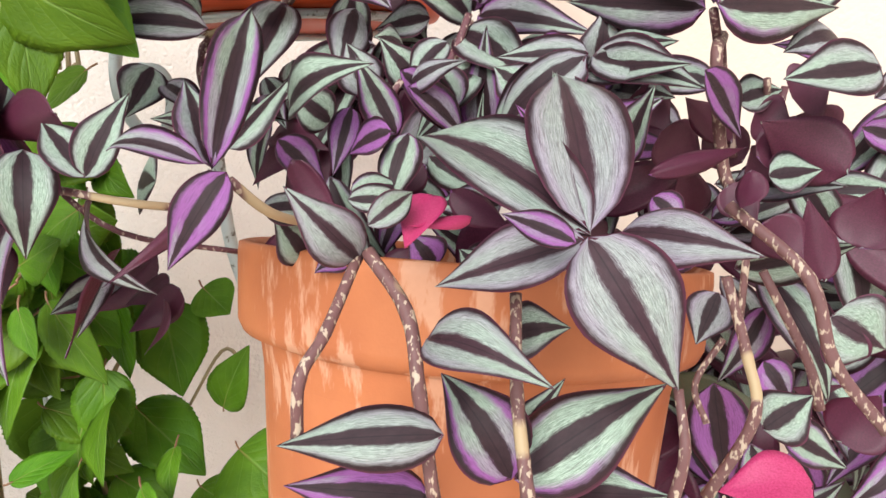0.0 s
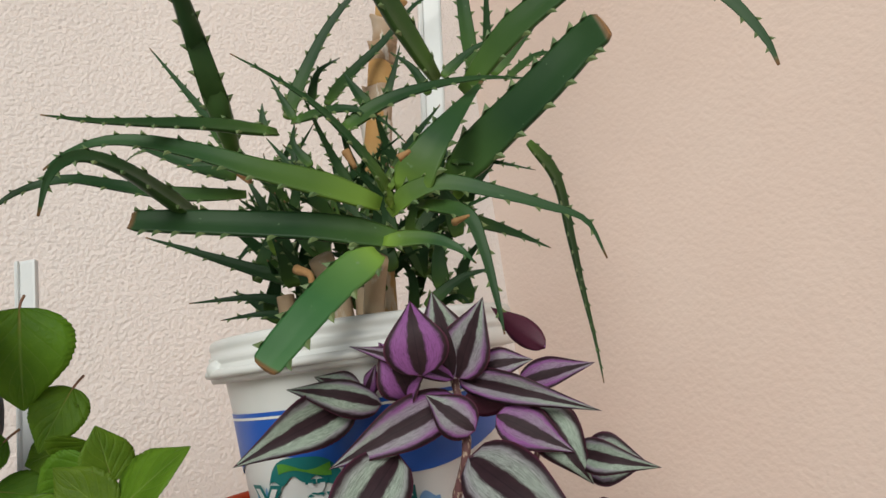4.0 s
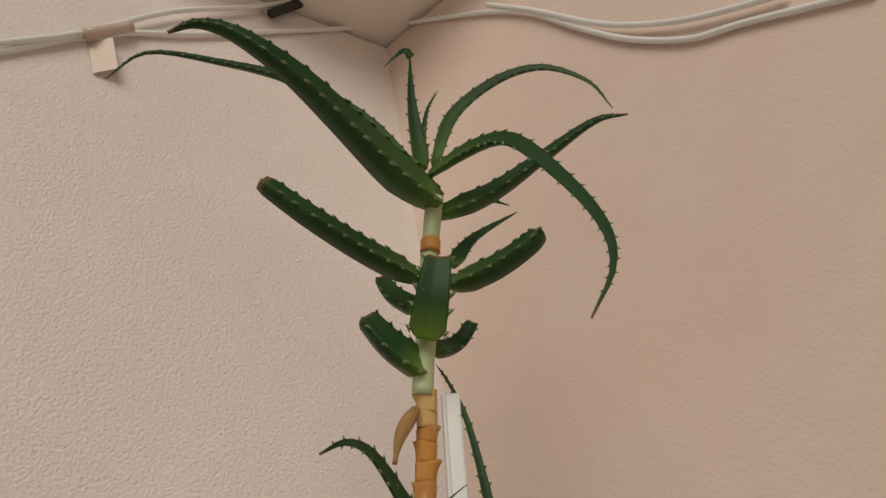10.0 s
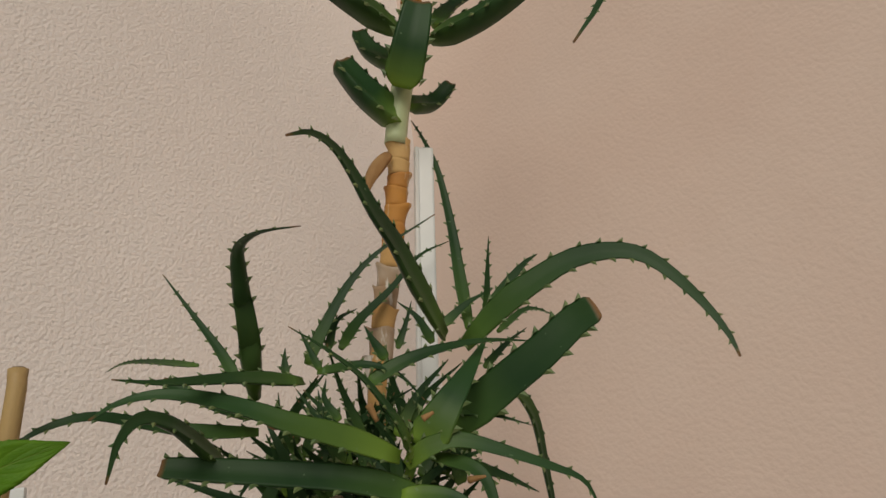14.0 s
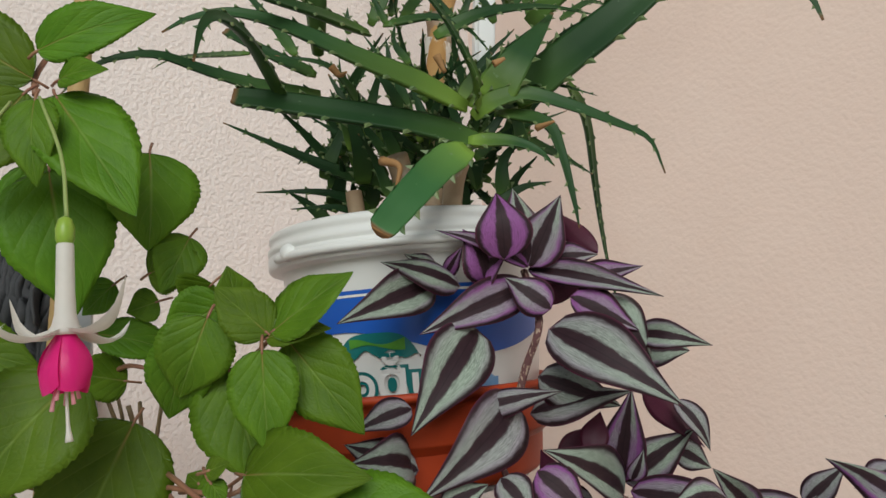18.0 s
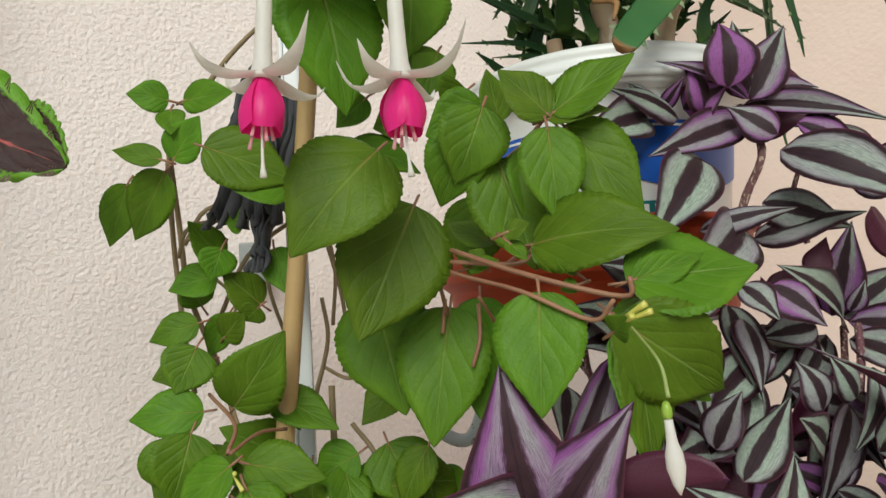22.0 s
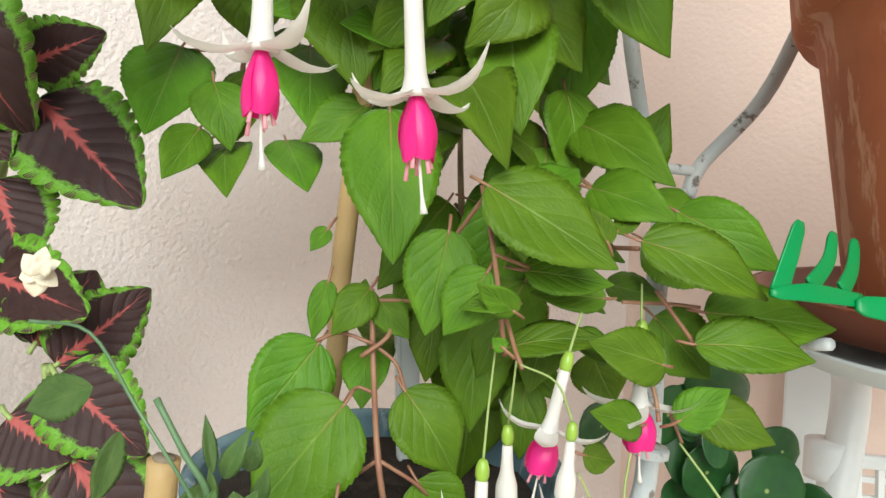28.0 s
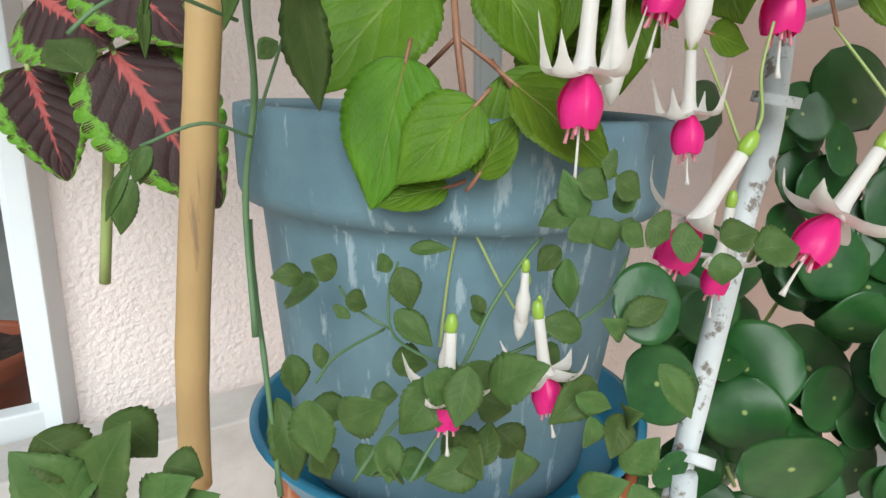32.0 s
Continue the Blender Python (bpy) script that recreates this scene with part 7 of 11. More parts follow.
leaf(zebra_pot, "zebra", "zebra_mid", (0.1281, 0.2948, 1.1036), (0.1413, 0.2960, 1.1108), 0.0217, (0.37, 0.71, 0.09), 0.10, curl=0.3)
leaf(zebra_pot, "zebra", "zebra_green", (-0.0448, 0.3699, 1.1098), (-0.0549, 0.3731, 1.1348), 0.0246, (0.24, -0.88, 0.43), 0.17, curl=0.3)
leaf(zebra_pot, "zebra", "zebra_mid", (-0.0017, 0.3743, 1.1020), (-0.0165, 0.3708, 1.1276), 0.0244, (-0.02, -0.98, 0.54), 0.10)
leaf(zebra_pot, "zebra", "zebra_mid", (0.0352, 0.3582, 1.1079), (0.0179, 0.3666, 1.1209), 0.0234, (0.08, -0.80, 0.34), 0.04)
leaf(zebra_pot, "zebra", "zebra_mid", (0.0586, 0.3154, 1.1214), (0.0144, 0.3508, 1.0831), 0.0226, (0.02, -1.01, 0.74), 0.10)
leaf(zebra_pot, "zebra", "zebra_green", (0.0598, 0.3158, 1.1214), (0.0979, 0.2921, 1.1077), 0.0211, (-0.12, -0.88, 0.37), 0.10)
leaf(zebra_pot, "zebra", "zebra_green", (0.0586, 0.3192, 1.1227), (0.0212, 0.3266, 1.1230), 0.0160, (-0.08, -0.78, 0.50), 0.04)
leaf(zebra_pot, "zebra", "zebra_purple", (0.0460, 0.3074, 1.1144), (0.0591, 0.3067, 1.0816), 0.0190, (-0.22, -0.95, 0.71), 0.10)
leaf(zebra_pot, "zebra", "zebra_purple", (0.0608, 0.3149, 1.0844), (0.0846, 0.2967, 1.1051), 0.0233, (-0.35, -0.86, 0.47), 0.10)
leaf(zebra_pot, "zebra", "zebra_purple", (0.0392, 0.3117, 1.0994), (0.0441, 0.3129, 1.0800), 0.0154, (0.05, -0.75, 0.70), 0.10, curl=0.3)
leaf(zebra_pot, "zebra", "zebra_mid", (0.0955, 0.2844, 1.1140), (0.1145, 0.3047, 1.0891), 0.0161, (-0.14, -0.93, 0.59), 0.04)
leaf(zebra_pot, "zebra", "zebra_mid", (0.1203, 0.3101, 1.0987), (0.1334, 0.3069, 1.0926), 0.0189, (0.13, 0.73, -0.15), 0.17, curl=0.3)
leaf(zebra_pot, "zebra", "zebra_mid", (0.0895, 0.3310, 1.0908), (0.1114, 0.3429, 1.0728), 0.0235, (0.49, 0.92, -0.40), 0.17, curl=0.3)
leaf(zebra_pot, "zebra", "zebra_mid", (0.1229, 0.3316, 1.0772), (0.1050, 0.3267, 1.0940), 0.0206, (0.65, 1.14, -0.46), 0.10)
leaf(zebra_pot, "zebra", "zebra_mid", (0.1347, 0.3199, 1.0739), (0.1225, 0.3196, 1.0852), 0.0242, (0.57, 0.57, -0.56), 0.10)
leaf(zebra_pot, "zebra", "zebra_mid", (0.0809, 0.3327, 1.1096), (0.0944, 0.3375, 1.0902), 0.0212, (0.25, 0.93, -0.52), 0.10)
leaf(zebra_pot, "zebra", "zebra_green", (0.0001, 0.3364, 1.1306), (-0.0173, 0.3333, 1.1116), 0.0195, (-0.09, -0.79, 0.73), 0.10)
leaf(zebra_pot, "zebra", "zebra_mid", (-0.0192, 0.3245, 1.1190), (0.0002, 0.3552, 1.0882), 0.0197, (-0.06, -0.82, 0.57), 0.10)
leaf(zebra_pot, "zebra", "zebra_bright", (-0.2066, 0.2981, 1.0640), (-0.2469, 0.2698, 1.0574), 0.0136, (-0.48, -0.87, 0.25), 0.10, curl=0.3)
leaf(zebra_pot, "zebra", "zebra_bright", (-0.2059, 0.3009, 1.0653), (-0.2296, 0.2827, 1.0702), 0.0102, (-0.36, -0.91, 0.35), 0.04)
leaf(zebra_pot, "zebra", "zebra_bright", (-0.1988, 0.3050, 1.0682), (-0.2001, 0.2868, 1.0532), 0.0151, (-0.30, -0.81, 0.53), 0.10, curl=0.3)
leaf(zebra_pot, "zebra", "zebra_bright", (-0.1987, 0.3051, 1.0687), (-0.2174, 0.2882, 1.0538), 0.0130, (-0.23, -0.63, 0.53), 0.10)
tube("stem", [(-0.0449, 0.4257, 1.2828), (-0.0422, 0.4090, 1.2523), (-0.0507, 0.4163, 1.2267), (-0.0610, 0.4187, 1.2013), (-0.0813, 0.4184, 1.1810), (-0.0994, 0.4175, 1.1615)], [0.0021, 0.0028], M["stem_tan"], zebra_bowl, knots=.1)
tube("stem", [(-0.0987, 0.4175, 1.1621), (-0.1230, 0.4214, 1.1554), (-0.1502, 0.4232, 1.1458)], [0.0023, 0.0021], M["stem_tan"], zebra_bowl)
tube("stem", [(-0.1502, 0.4232, 1.1458), (-0.1505, 0.4080, 1.1267), (-0.1401, 0.3942, 1.1068)], [0.0018, 0.0018], M["stem_tan"], zebra_bowl)
tube("stem", [(-0.0890, 0.4508, 1.2637), (-0.0831, 0.4451, 1.2199)], [0.0020, 0.0020], M["stem_tan"], zebra_bowl)
tube("stem", [(-0.0723, 0.4384, 1.1820), (-0.0618, 0.4274, 1.1563)], [0.0019, 0.0022], M["stem_tan"], zebra_bowl)
tube("stem", [(0.0024, 0.4247, 1.1474), (-0.0086, 0.4089, 1.1234), (-0.0184, 0.3949, 1.1112)], [0.0020, 0.0020], M["stem_tan"], zebra_bowl)
tube("stem", [(0.0033, 0.4441, 1.2591), (-0.0078, 0.4465, 1.2267), (-0.0005, 0.4479, 1.1995)], [0.0016, 0.0019], M["stem_tan"], zebra_bowl)
leaf(zebra_bowl, "zebra", "zebra_mid", (-0.0461, 0.4160, 1.2842), (-0.0500, 0.4127, 1.3311), 0.0349, (0.24, -0.72, 0.17), 0.10, curl=0.3)
leaf(zebra_bowl, "zebra", "zebra_mid", (-0.0430, 0.4163, 1.2839), (-0.0235, 0.4056, 1.3239), 0.0295, (-0.13, -0.69, 0.15), 0.04)
leaf(zebra_bowl, "zebra", "zebra_mid", (-0.0444, 0.4151, 1.2838), (-0.0975, 0.4117, 1.3086), 0.0131, (0.22, -0.80, 0.17), 0.10)
leaf(zebra_bowl, "zebra", "zebra_mid", (-0.0425, 0.4262, 1.2836), (0.0256, 0.3917, 1.2601), 0.0169, (-0.11, -0.93, 0.13), 0.10)
leaf(zebra_bowl, "zebra", "zebra_mid", (-0.0439, 0.4228, 1.2733), (-0.1120, 0.3980, 1.2490), 0.0272, (0.35, -1.01, 0.34), 0.04)
leaf(zebra_bowl, "zebra", "zebra_mid", (-0.1009, 0.4259, 1.2787), (-0.1555, 0.3850, 1.2575), 0.0285, (0.29, -1.03, 0.16), 0.10)
leaf(zebra_bowl, "zebra", "zebra_mid", (-0.0956, 0.4258, 1.2821), (-0.1169, 0.4081, 1.2953), 0.0184, (0.23, -0.67, 0.24), 0.10, curl=0.3)
leaf(zebra_bowl, "zebra", "zebra_mid", (-0.0937, 0.4246, 1.2816), (-0.0836, 0.4057, 1.2971), 0.0101, (-0.03, -0.84, 0.19), 0.04, curl=0.3)
leaf(zebra_bowl, "zebra", "zebra_purple", (-0.0692, 0.4174, 1.2779), (-0.0816, 0.4130, 1.3085), 0.0282, (0.20, -0.77, 0.36), 0.17, curl=0.3)
leaf(zebra_bowl, "zebra", "zebra_purple", (-0.0799, 0.4232, 1.2821), (-0.0571, 0.4097, 1.2921), 0.0252, (0.11, -0.73, 0.07), 0.10)
leaf(zebra_bowl, "zebra", "zebra_mid", (-0.0419, 0.4245, 1.2690), (-0.0033, 0.4199, 1.2754), 0.0188, (0.16, 0.87, -0.05), 0.10)
leaf(zebra_bowl, "zebra", "zebra_green", (-0.0415, 0.3906, 1.2471), (0.0115, 0.3498, 1.2045), 0.0364, (-0.10, -1.08, 0.29), 0.10)
leaf(zebra_bowl, "zebra", "zebra_green", (-0.0779, 0.4119, 1.2500), (-0.1208, 0.3790, 1.1980), 0.0372, (0.02, -0.78, 0.14), 0.10)
leaf(zebra_bowl, "zebra", "zebra_green", (-0.0615, 0.4055, 1.2093), (-0.1180, 0.3722, 1.1675), 0.0363, (0.36, -0.71, 0.24), 0.17)
leaf(zebra_bowl, "zebra", "zebra_green", (-0.0523, 0.4100, 1.2006), (0.0006, 0.3876, 1.2104), 0.0229, (0.14, -0.87, 0.55), 0.10, curl=0.3)
leaf(zebra_bowl, "zebra", "zebra_green", (-0.0873, 0.3977, 1.2058), (-0.0396, 0.3819, 1.2139), 0.0160, (-0.08, -1.05, 0.45), 0.10, curl=0.3)
leaf(zebra_bowl, "zebra", "zebra_mid", (0.0133, 0.4088, 1.2407), (0.0480, 0.3868, 1.2312), 0.0173, (-0.30, -0.92, 0.13), 0.30)
leaf(zebra_bowl, "zebra", "zebra_purple", (0.0166, 0.4260, 1.2341), (0.0488, 0.4181, 1.2281), 0.0277, (-0.08, -0.97, 0.23), 0.10)
leaf(zebra_bowl, "zebra", "zebra_mid", (0.0143, 0.4295, 1.2428), (0.0064, 0.4344, 1.2698), 0.0135, (-0.05, -0.97, 0.06), 0.10)
leaf(zebra_bowl, "zebra", "zebra_mid", (-0.0101, 0.4450, 1.2758), (0.0324, 0.4336, 1.2819), 0.0196, (-0.22, -0.68, 0.36), 0.04)
leaf(zebra_bowl, "zebra", "zebra_mid", (0.0081, 0.4450, 1.2929), (-0.0195, 0.4364, 1.3201), 0.0158, (-0.03, 0.89, 0.14), 0.10)
leaf(zebra_bowl, "zebra", "zebra_mid", (0.0172, 0.4095, 1.2157), (0.0484, 0.4133, 1.1731), 0.0186, (-0.12, 1.01, -0.22), 0.10)
leaf(zebra_bowl, "zebra", "zebra_green", (0.0317, 0.4093, 1.2014), (0.0468, 0.4030, 1.1725), 0.0147, (-0.01, -0.92, 0.39), 0.17)
leaf(zebra_bowl, "zebra", "zebra_green", (0.0016, 0.4247, 1.1490), (-0.0522, 0.3859, 1.1844), 0.0322, (0.00, -1.01, 0.52), 0.10)
leaf(zebra_bowl, "zebra", "zebra_purple", (0.0024, 0.4351, 1.1539), (0.0110, 0.4187, 1.2090), 0.0276, (-0.25, -0.82, 0.28), 0.04)
leaf(zebra_bowl, "zebra", "zebra_mid", (0.0056, 0.4351, 1.1536), (0.0436, 0.4131, 1.1841), 0.0272, (-0.05, -1.07, 0.60), 0.04, curl=0.3)
leaf(zebra_bowl, "zebra", "zebra_mid", (0.0058, 0.4248, 1.1503), (0.0675, 0.3920, 1.1353), 0.0248, (-0.32, -0.67, 0.32), 0.10)
leaf(zebra_bowl, "zebra", "zebra_green", (-0.0025, 0.4126, 1.1410), (0.0389, 0.3827, 1.1106), 0.0316, (0.01, -0.94, 0.56), 0.10)
leaf(zebra_bowl, "zebra", "zebra_mid", (0.0070, 0.4241, 1.1564), (0.0131, 0.4159, 1.1746), 0.0123, (0.08, -0.98, 0.48), 0.10)
leaf(zebra_bowl, "zebra", "zebra_green", (0.0271, 0.4303, 1.1350), (0.0607, 0.4142, 1.1319), 0.0183, (-0.20, -0.99, 0.75), 0.10, curl=0.3)
leaf(zebra_bowl, "zebra", "zebra_green", (0.0376, 0.4344, 1.1711), (0.0610, 0.4351, 1.1565), 0.0189, (-0.15, -0.95, 0.31), 0.10)
leaf(zebra_bowl, "zebra", "zebra_green", (-0.1401, 0.3948, 1.1502), (-0.1697, 0.3676, 1.1687), 0.0274, (0.29, -1.00, 0.45), 0.17)
leaf(zebra_bowl, "zebra", "zebra_green", (-0.1176, 0.3898, 1.1788), (-0.1544, 0.3761, 1.1972), 0.0275, (0.43, -0.73, 0.42), 0.04, curl=0.3)
leaf(zebra_bowl, "zebra", "zebra_green", (-0.0408, 0.4314, 1.1493), (-0.0227, 0.4242, 1.1365), 0.0284, (0.09, -0.76, 0.47), 0.10)
leaf(zebra_bowl, "zebra", "zebra_mid", (-0.0105, 0.4421, 1.1327), (-0.0275, 0.4399, 1.1244), 0.0163, (-0.07, 0.87, -0.47), 0.17, curl=0.3)
leaf(zebra_bowl, "zebra", "zebra_mid", (-0.0363, 0.4184, 1.1539), (-0.0464, 0.4180, 1.1796), 0.0155, (-0.13, 1.28, 0.09), 0.10, curl=0.3)
leaf(zebra_bowl, "zebra", "zebra_mid", (-0.0274, 0.4472, 1.1626), (-0.0019, 0.4415, 1.1869), 0.0198, (-0.29, 1.16, -0.25), 0.17)
leaf(zebra_bowl, "zebra", "zebra_purple", (-0.0603, 0.4046, 1.2879), (-0.0614, 0.4058, 1.3274), 0.0335, (0.02, -1.03, 0.06), 0.17)
leaf(zebra_bowl, "zebra", "zebra_mid", (-0.0849, 0.4196, 1.2756), (-0.1305, 0.4016, 1.2908), 0.0208, (-0.28, -0.92, 0.43), 0.10, curl=0.3)
leaf(zebra_bowl, "zebra", "zebra_mid", (-0.0254, 0.3999, 1.2643), (0.0097, 0.3925, 1.2425), 0.0243, (-0.12, -0.86, 0.51), 0.04)
leaf(zebra_bowl, "zebra", "zebra_mid", (-0.0038, 0.4126, 1.2642), (0.0167, 0.3969, 1.2256), 0.0265, (-0.31, -0.94, 0.47), 0.17, curl=0.3)
leaf(zebra_bowl, "zebra", "zebra_mid", (-0.0299, 0.4181, 1.2877), (-0.0020, 0.4143, 1.2885), 0.0171, (-0.11, -0.76, 0.24), 0.10)
leaf(zebra_bowl, "zebra", "zebra_mid", (-0.0367, 0.4002, 1.2580), (-0.0602, 0.4093, 1.2783), 0.0231, (-0.32, -0.91, 0.25), 0.10, curl=0.3)
leaf(zebra_bowl, "zebra", "zebra_mid", (-0.0209, 0.4071, 1.1776), (-0.0135, 0.4042, 1.1993), 0.0162, (0.42, 1.06, -0.05), 0.17)
leaf(zebra_bowl, "zebra", "zebra_mid", (-0.0559, 0.3871, 1.1738), (-0.0328, 0.3788, 1.1505), 0.0272, (-0.14, -0.90, 0.67), 0.10, curl=0.3)
leaf(zebra_bowl, "zebra", "zebra_green", (-0.0771, 0.3761, 1.1741), (-0.0634, 0.3659, 1.1553), 0.0204, (-0.09, -0.72, 0.59), 0.10)
leaf(zebra_bowl, "zebra", "zebra_green", (-0.1078, 0.3761, 1.1620), (-0.0832, 0.3760, 1.1716), 0.0177, (0.09, -0.68, 0.34), 0.10)
leaf(zebra_bowl, "zebra", "zebra_mid", (0.0397, 0.3755, 1.1530), (0.0058, 0.3725, 1.1512), 0.0207, (-0.44, -0.65, 0.59), 0.17)
leaf(zebra_bowl, "zebra", "zebra_green", (-0.0466, 0.4065, 1.2209), (-0.0055, 0.3911, 1.2025), 0.0273, (-0.44, -0.97, 0.27), 0.10, curl=0.3)
leaf(zebra_bowl, "zebra", "zebra_green", (-0.1190, 0.3866, 1.2110), (-0.1494, 0.3784, 1.2024), 0.0181, (-0.24, -1.08, 0.42), 0.10)
tube("stem", [(0.1060, 0.3068, 1.1254), (0.1162, 0.3345, 1.0934)], [0.0014, 0.0017], M["stem_purple"], zebra_far)
tube("stem", [(0.0669, 0.3549, 1.1095), (0.0555, 0.3559, 1.0932)], [0.0012, 0.0014], M["stem_purple"], zebra_far)
tube("stem", [(0.1399, 0.3638, 1.1731), (0.1279, 0.3404, 1.1553)], [0.0013, 0.0015], M["stem_purple"], zebra_far)
leaf(zebra_far, "zebra", "zebra_mid", (0.1367, 0.3580, 1.1787), (0.1470, 0.3776, 1.2033), 0.0101, (0.64, 1.17, -0.07), 0.10)
leaf(zebra_far, "zebra", "zebra_green", (0.1362, 0.3615, 1.1826), (0.1263, 0.3668, 1.1890), 0.0087, (-0.18, -0.94, 0.20), 0.10, curl=0.3)
leaf(zebra_far, "zebra", "zebra_mid", (0.1366, 0.3531, 1.1636), (0.1415, 0.3755, 1.1862), 0.0175, (0.60, 1.16, 0.00), 0.10)
leaf(zebra_far, "zebra", "zebra_green", (0.0828, 0.3784, 1.1464), (0.1018, 0.3674, 1.1663), 0.0156, (-0.26, -0.68, 0.37), 0.04)
leaf(zebra_far, "zebra", "zebra_green", (0.0755, 0.3881, 1.1297), (0.0826, 0.3660, 1.1530), 0.0159, (-0.03, -0.78, 0.47), 0.10, curl=0.3)
leaf(zebra_far, "zebra", "zebra_green", (0.0681, 0.3546, 1.1106), (0.0262, 0.3634, 1.1115), 0.0176, (-0.12, -0.90, 0.45), 0.17)
leaf(zebra_far, "zebra", "zebra_green", (0.0672, 0.3465, 1.1118), (0.0386, 0.3532, 1.1017), 0.0196, (-0.01, -0.97, 0.55), 0.17, curl=0.3)
leaf(zebra_far, "zebra", "zebra_purple", (0.0697, 0.3456, 1.1154), (0.0561, 0.3435, 1.1032), 0.0167, (-0.40, -0.64, 0.45), 0.04)
leaf(zebra_far, "zebra", "zebra_green", (0.0695, 0.3466, 1.1105), (0.0939, 0.3263, 1.1046), 0.0207, (-0.39, -1.01, 0.67), 0.04)
leaf(zebra_far, "zebra", "zebra_green", (0.1124, 0.3439, 1.1662), (0.0936, 0.3522, 1.1579), 0.0168, (-0.43, -0.85, 0.52), 0.10)
leaf(zebra_far, "zebra", "zebra_mid", (0.1006, 0.3283, 1.1496), (0.1277, 0.3473, 1.1696), 0.0184, (-0.38, -1.01, 0.65), 0.17)


# ---- fuchsia, coleus, round-leaved plant, rose ----
fuchsia = thing("fuchsia_plant", (-0.3311, 0.3848, 0.7260), "climbing fuchsia with serrated bright green leaves in the blue pot", "plant")
coleus = thing("coleus_plant", (-0.5200, 0.4200, 0.4500), "coleus with dark brown leaves and scalloped lime green edges", "plant")
pilea = thing("pilea_plant", (-0.1200, 0.4200, 0.4500), "leafy plant with round glossy dark green leaves", "plant")
rose = thing("rose_bush", (-0.3000, 0.2800, 0.4500), "small rose bush with speckled serrated leaflets", "plant")
tube("stem", [(-0.3790, 0.4025, 1.2689), (-0.3928, 0.4538, 1.2351), (-0.3891, 0.4598, 1.1892), (-0.3798, 0.4881, 1.1400), (-0.3528, 0.4496, 1.0926), (-0.3212, 0.4651, 1.0348)], [0.0017, 0.0019], M["stem_brown"], fuchsia)
tube("stem", [(-0.3539, 0.4810, 1.2520), (-0.3781, 0.4619, 1.2443), (-0.3913, 0.4585, 1.2217)], [0.0015, 0.0015], M["stem_brown"], fuchsia)
tube("stem", [(-0.3198, 0.4603, 1.2363), (-0.3539, 0.4666, 1.2132), (-0.3732, 0.4688, 1.1754)], [0.0015, 0.0015], M["stem_brown"], fuchsia)
tube("stem", [(-0.3048, 0.4753, 1.2229), (-0.2972, 0.4888, 1.1834), (-0.2947, 0.4934, 1.1416)], [0.0013, 0.0015], M["stem_brown"], fuchsia)
tube("stem", [(-0.2844, 0.4713, 1.2212), (-0.2895, 0.4875, 1.1867), (-0.2987, 0.4940, 1.1341)], [0.0013, 0.0015], M["stem_brown"], fuchsia)
tube("stem", [(-0.2983, 0.4909, 1.2186), (-0.2919, 0.4986, 1.1807), (-0.2911, 0.4931, 1.1338)], [0.0016, 0.0019], M["stem_brown"], fuchsia)
tube("stem", [(-0.3418, 0.4879, 1.2426), (-0.3457, 0.4837, 1.1994), (-0.3363, 0.4925, 1.1581)], [0.0013, 0.0013], M["stem_brown"], fuchsia)
tube("stem", [(-0.3179, 0.4877, 1.2732), (-0.3024, 0.4920, 1.2112), (-0.3060, 0.5010, 1.1658)], [0.0010, 0.0014], M["stem_brown"], fuchsia)
tube("stem", [(-0.2795, 0.4857, 1.1370), (-0.2947, 0.4865, 1.1300), (-0.3142, 0.4975, 1.1386)], [0.0013, 0.0013], M["stem_brown"], fuchsia)
tube("stem", [(-0.2734, 0.4783, 1.2187), (-0.2820, 0.4904, 1.1831), (-0.2778, 0.4858, 1.1332)], [0.0013, 0.0016], M["stem_brown"], fuchsia)
tube("stem", [(-0.3058, 0.4814, 1.1264), (-0.3047, 0.4739, 1.0756), (-0.3082, 0.4787, 1.0177)], [0.0021, 0.0023], M["stem_brown"], fuchsia)
tube("stem", [(-0.2909, 0.4614, 1.1044), (-0.2767, 0.4573, 1.0833), (-0.2849, 0.4542, 1.0632)], [0.0016, 0.0016], M["stem_brown"], fuchsia)
tube("stem", [(-0.3235, 0.4097, 1.3459), (-0.3473, 0.4156, 1.3267), (-0.3688, 0.4240, 1.3056)], [0.0012, 0.0017], M["stem_brown"], fuchsia)
tube("stem", [(-0.3757, 0.3927, 1.2591), (-0.3926, 0.4439, 1.2199), (-0.3916, 0.4563, 1.1638), (-0.3927, 0.4746, 1.1276)], [0.0015, 0.0017], M["stem_brown"], fuchsia)
tube("stem", [(-0.3579, 0.4580, 1.2366), (-0.3805, 0.4388, 1.2302), (-0.3904, 0.4447, 1.2124)], [0.0013, 0.0013], M["stem_brown"], fuchsia)
tube("stem", [(-0.3072, 0.4656, 1.1836), (-0.3057, 0.4734, 1.1564), (-0.3164, 0.4830, 1.1212)], [0.0013, 0.0016], M["stem_brown"], fuchsia)
tube("stem", [(-0.3696, 0.4438, 1.2004), (-0.3561, 0.4473, 1.1814), (-0.3800, 0.4618, 1.1589)], [0.0010, 0.0010], M["stem_brown"], fuchsia)
tube("stem", [(-0.2805, 0.3314, 1.3677), (-0.2826, 0.3364, 1.3790), (-0.2801, 0.3513, 1.4011)], [0.0014, 0.0012], M["stem_red"], fuchsia)
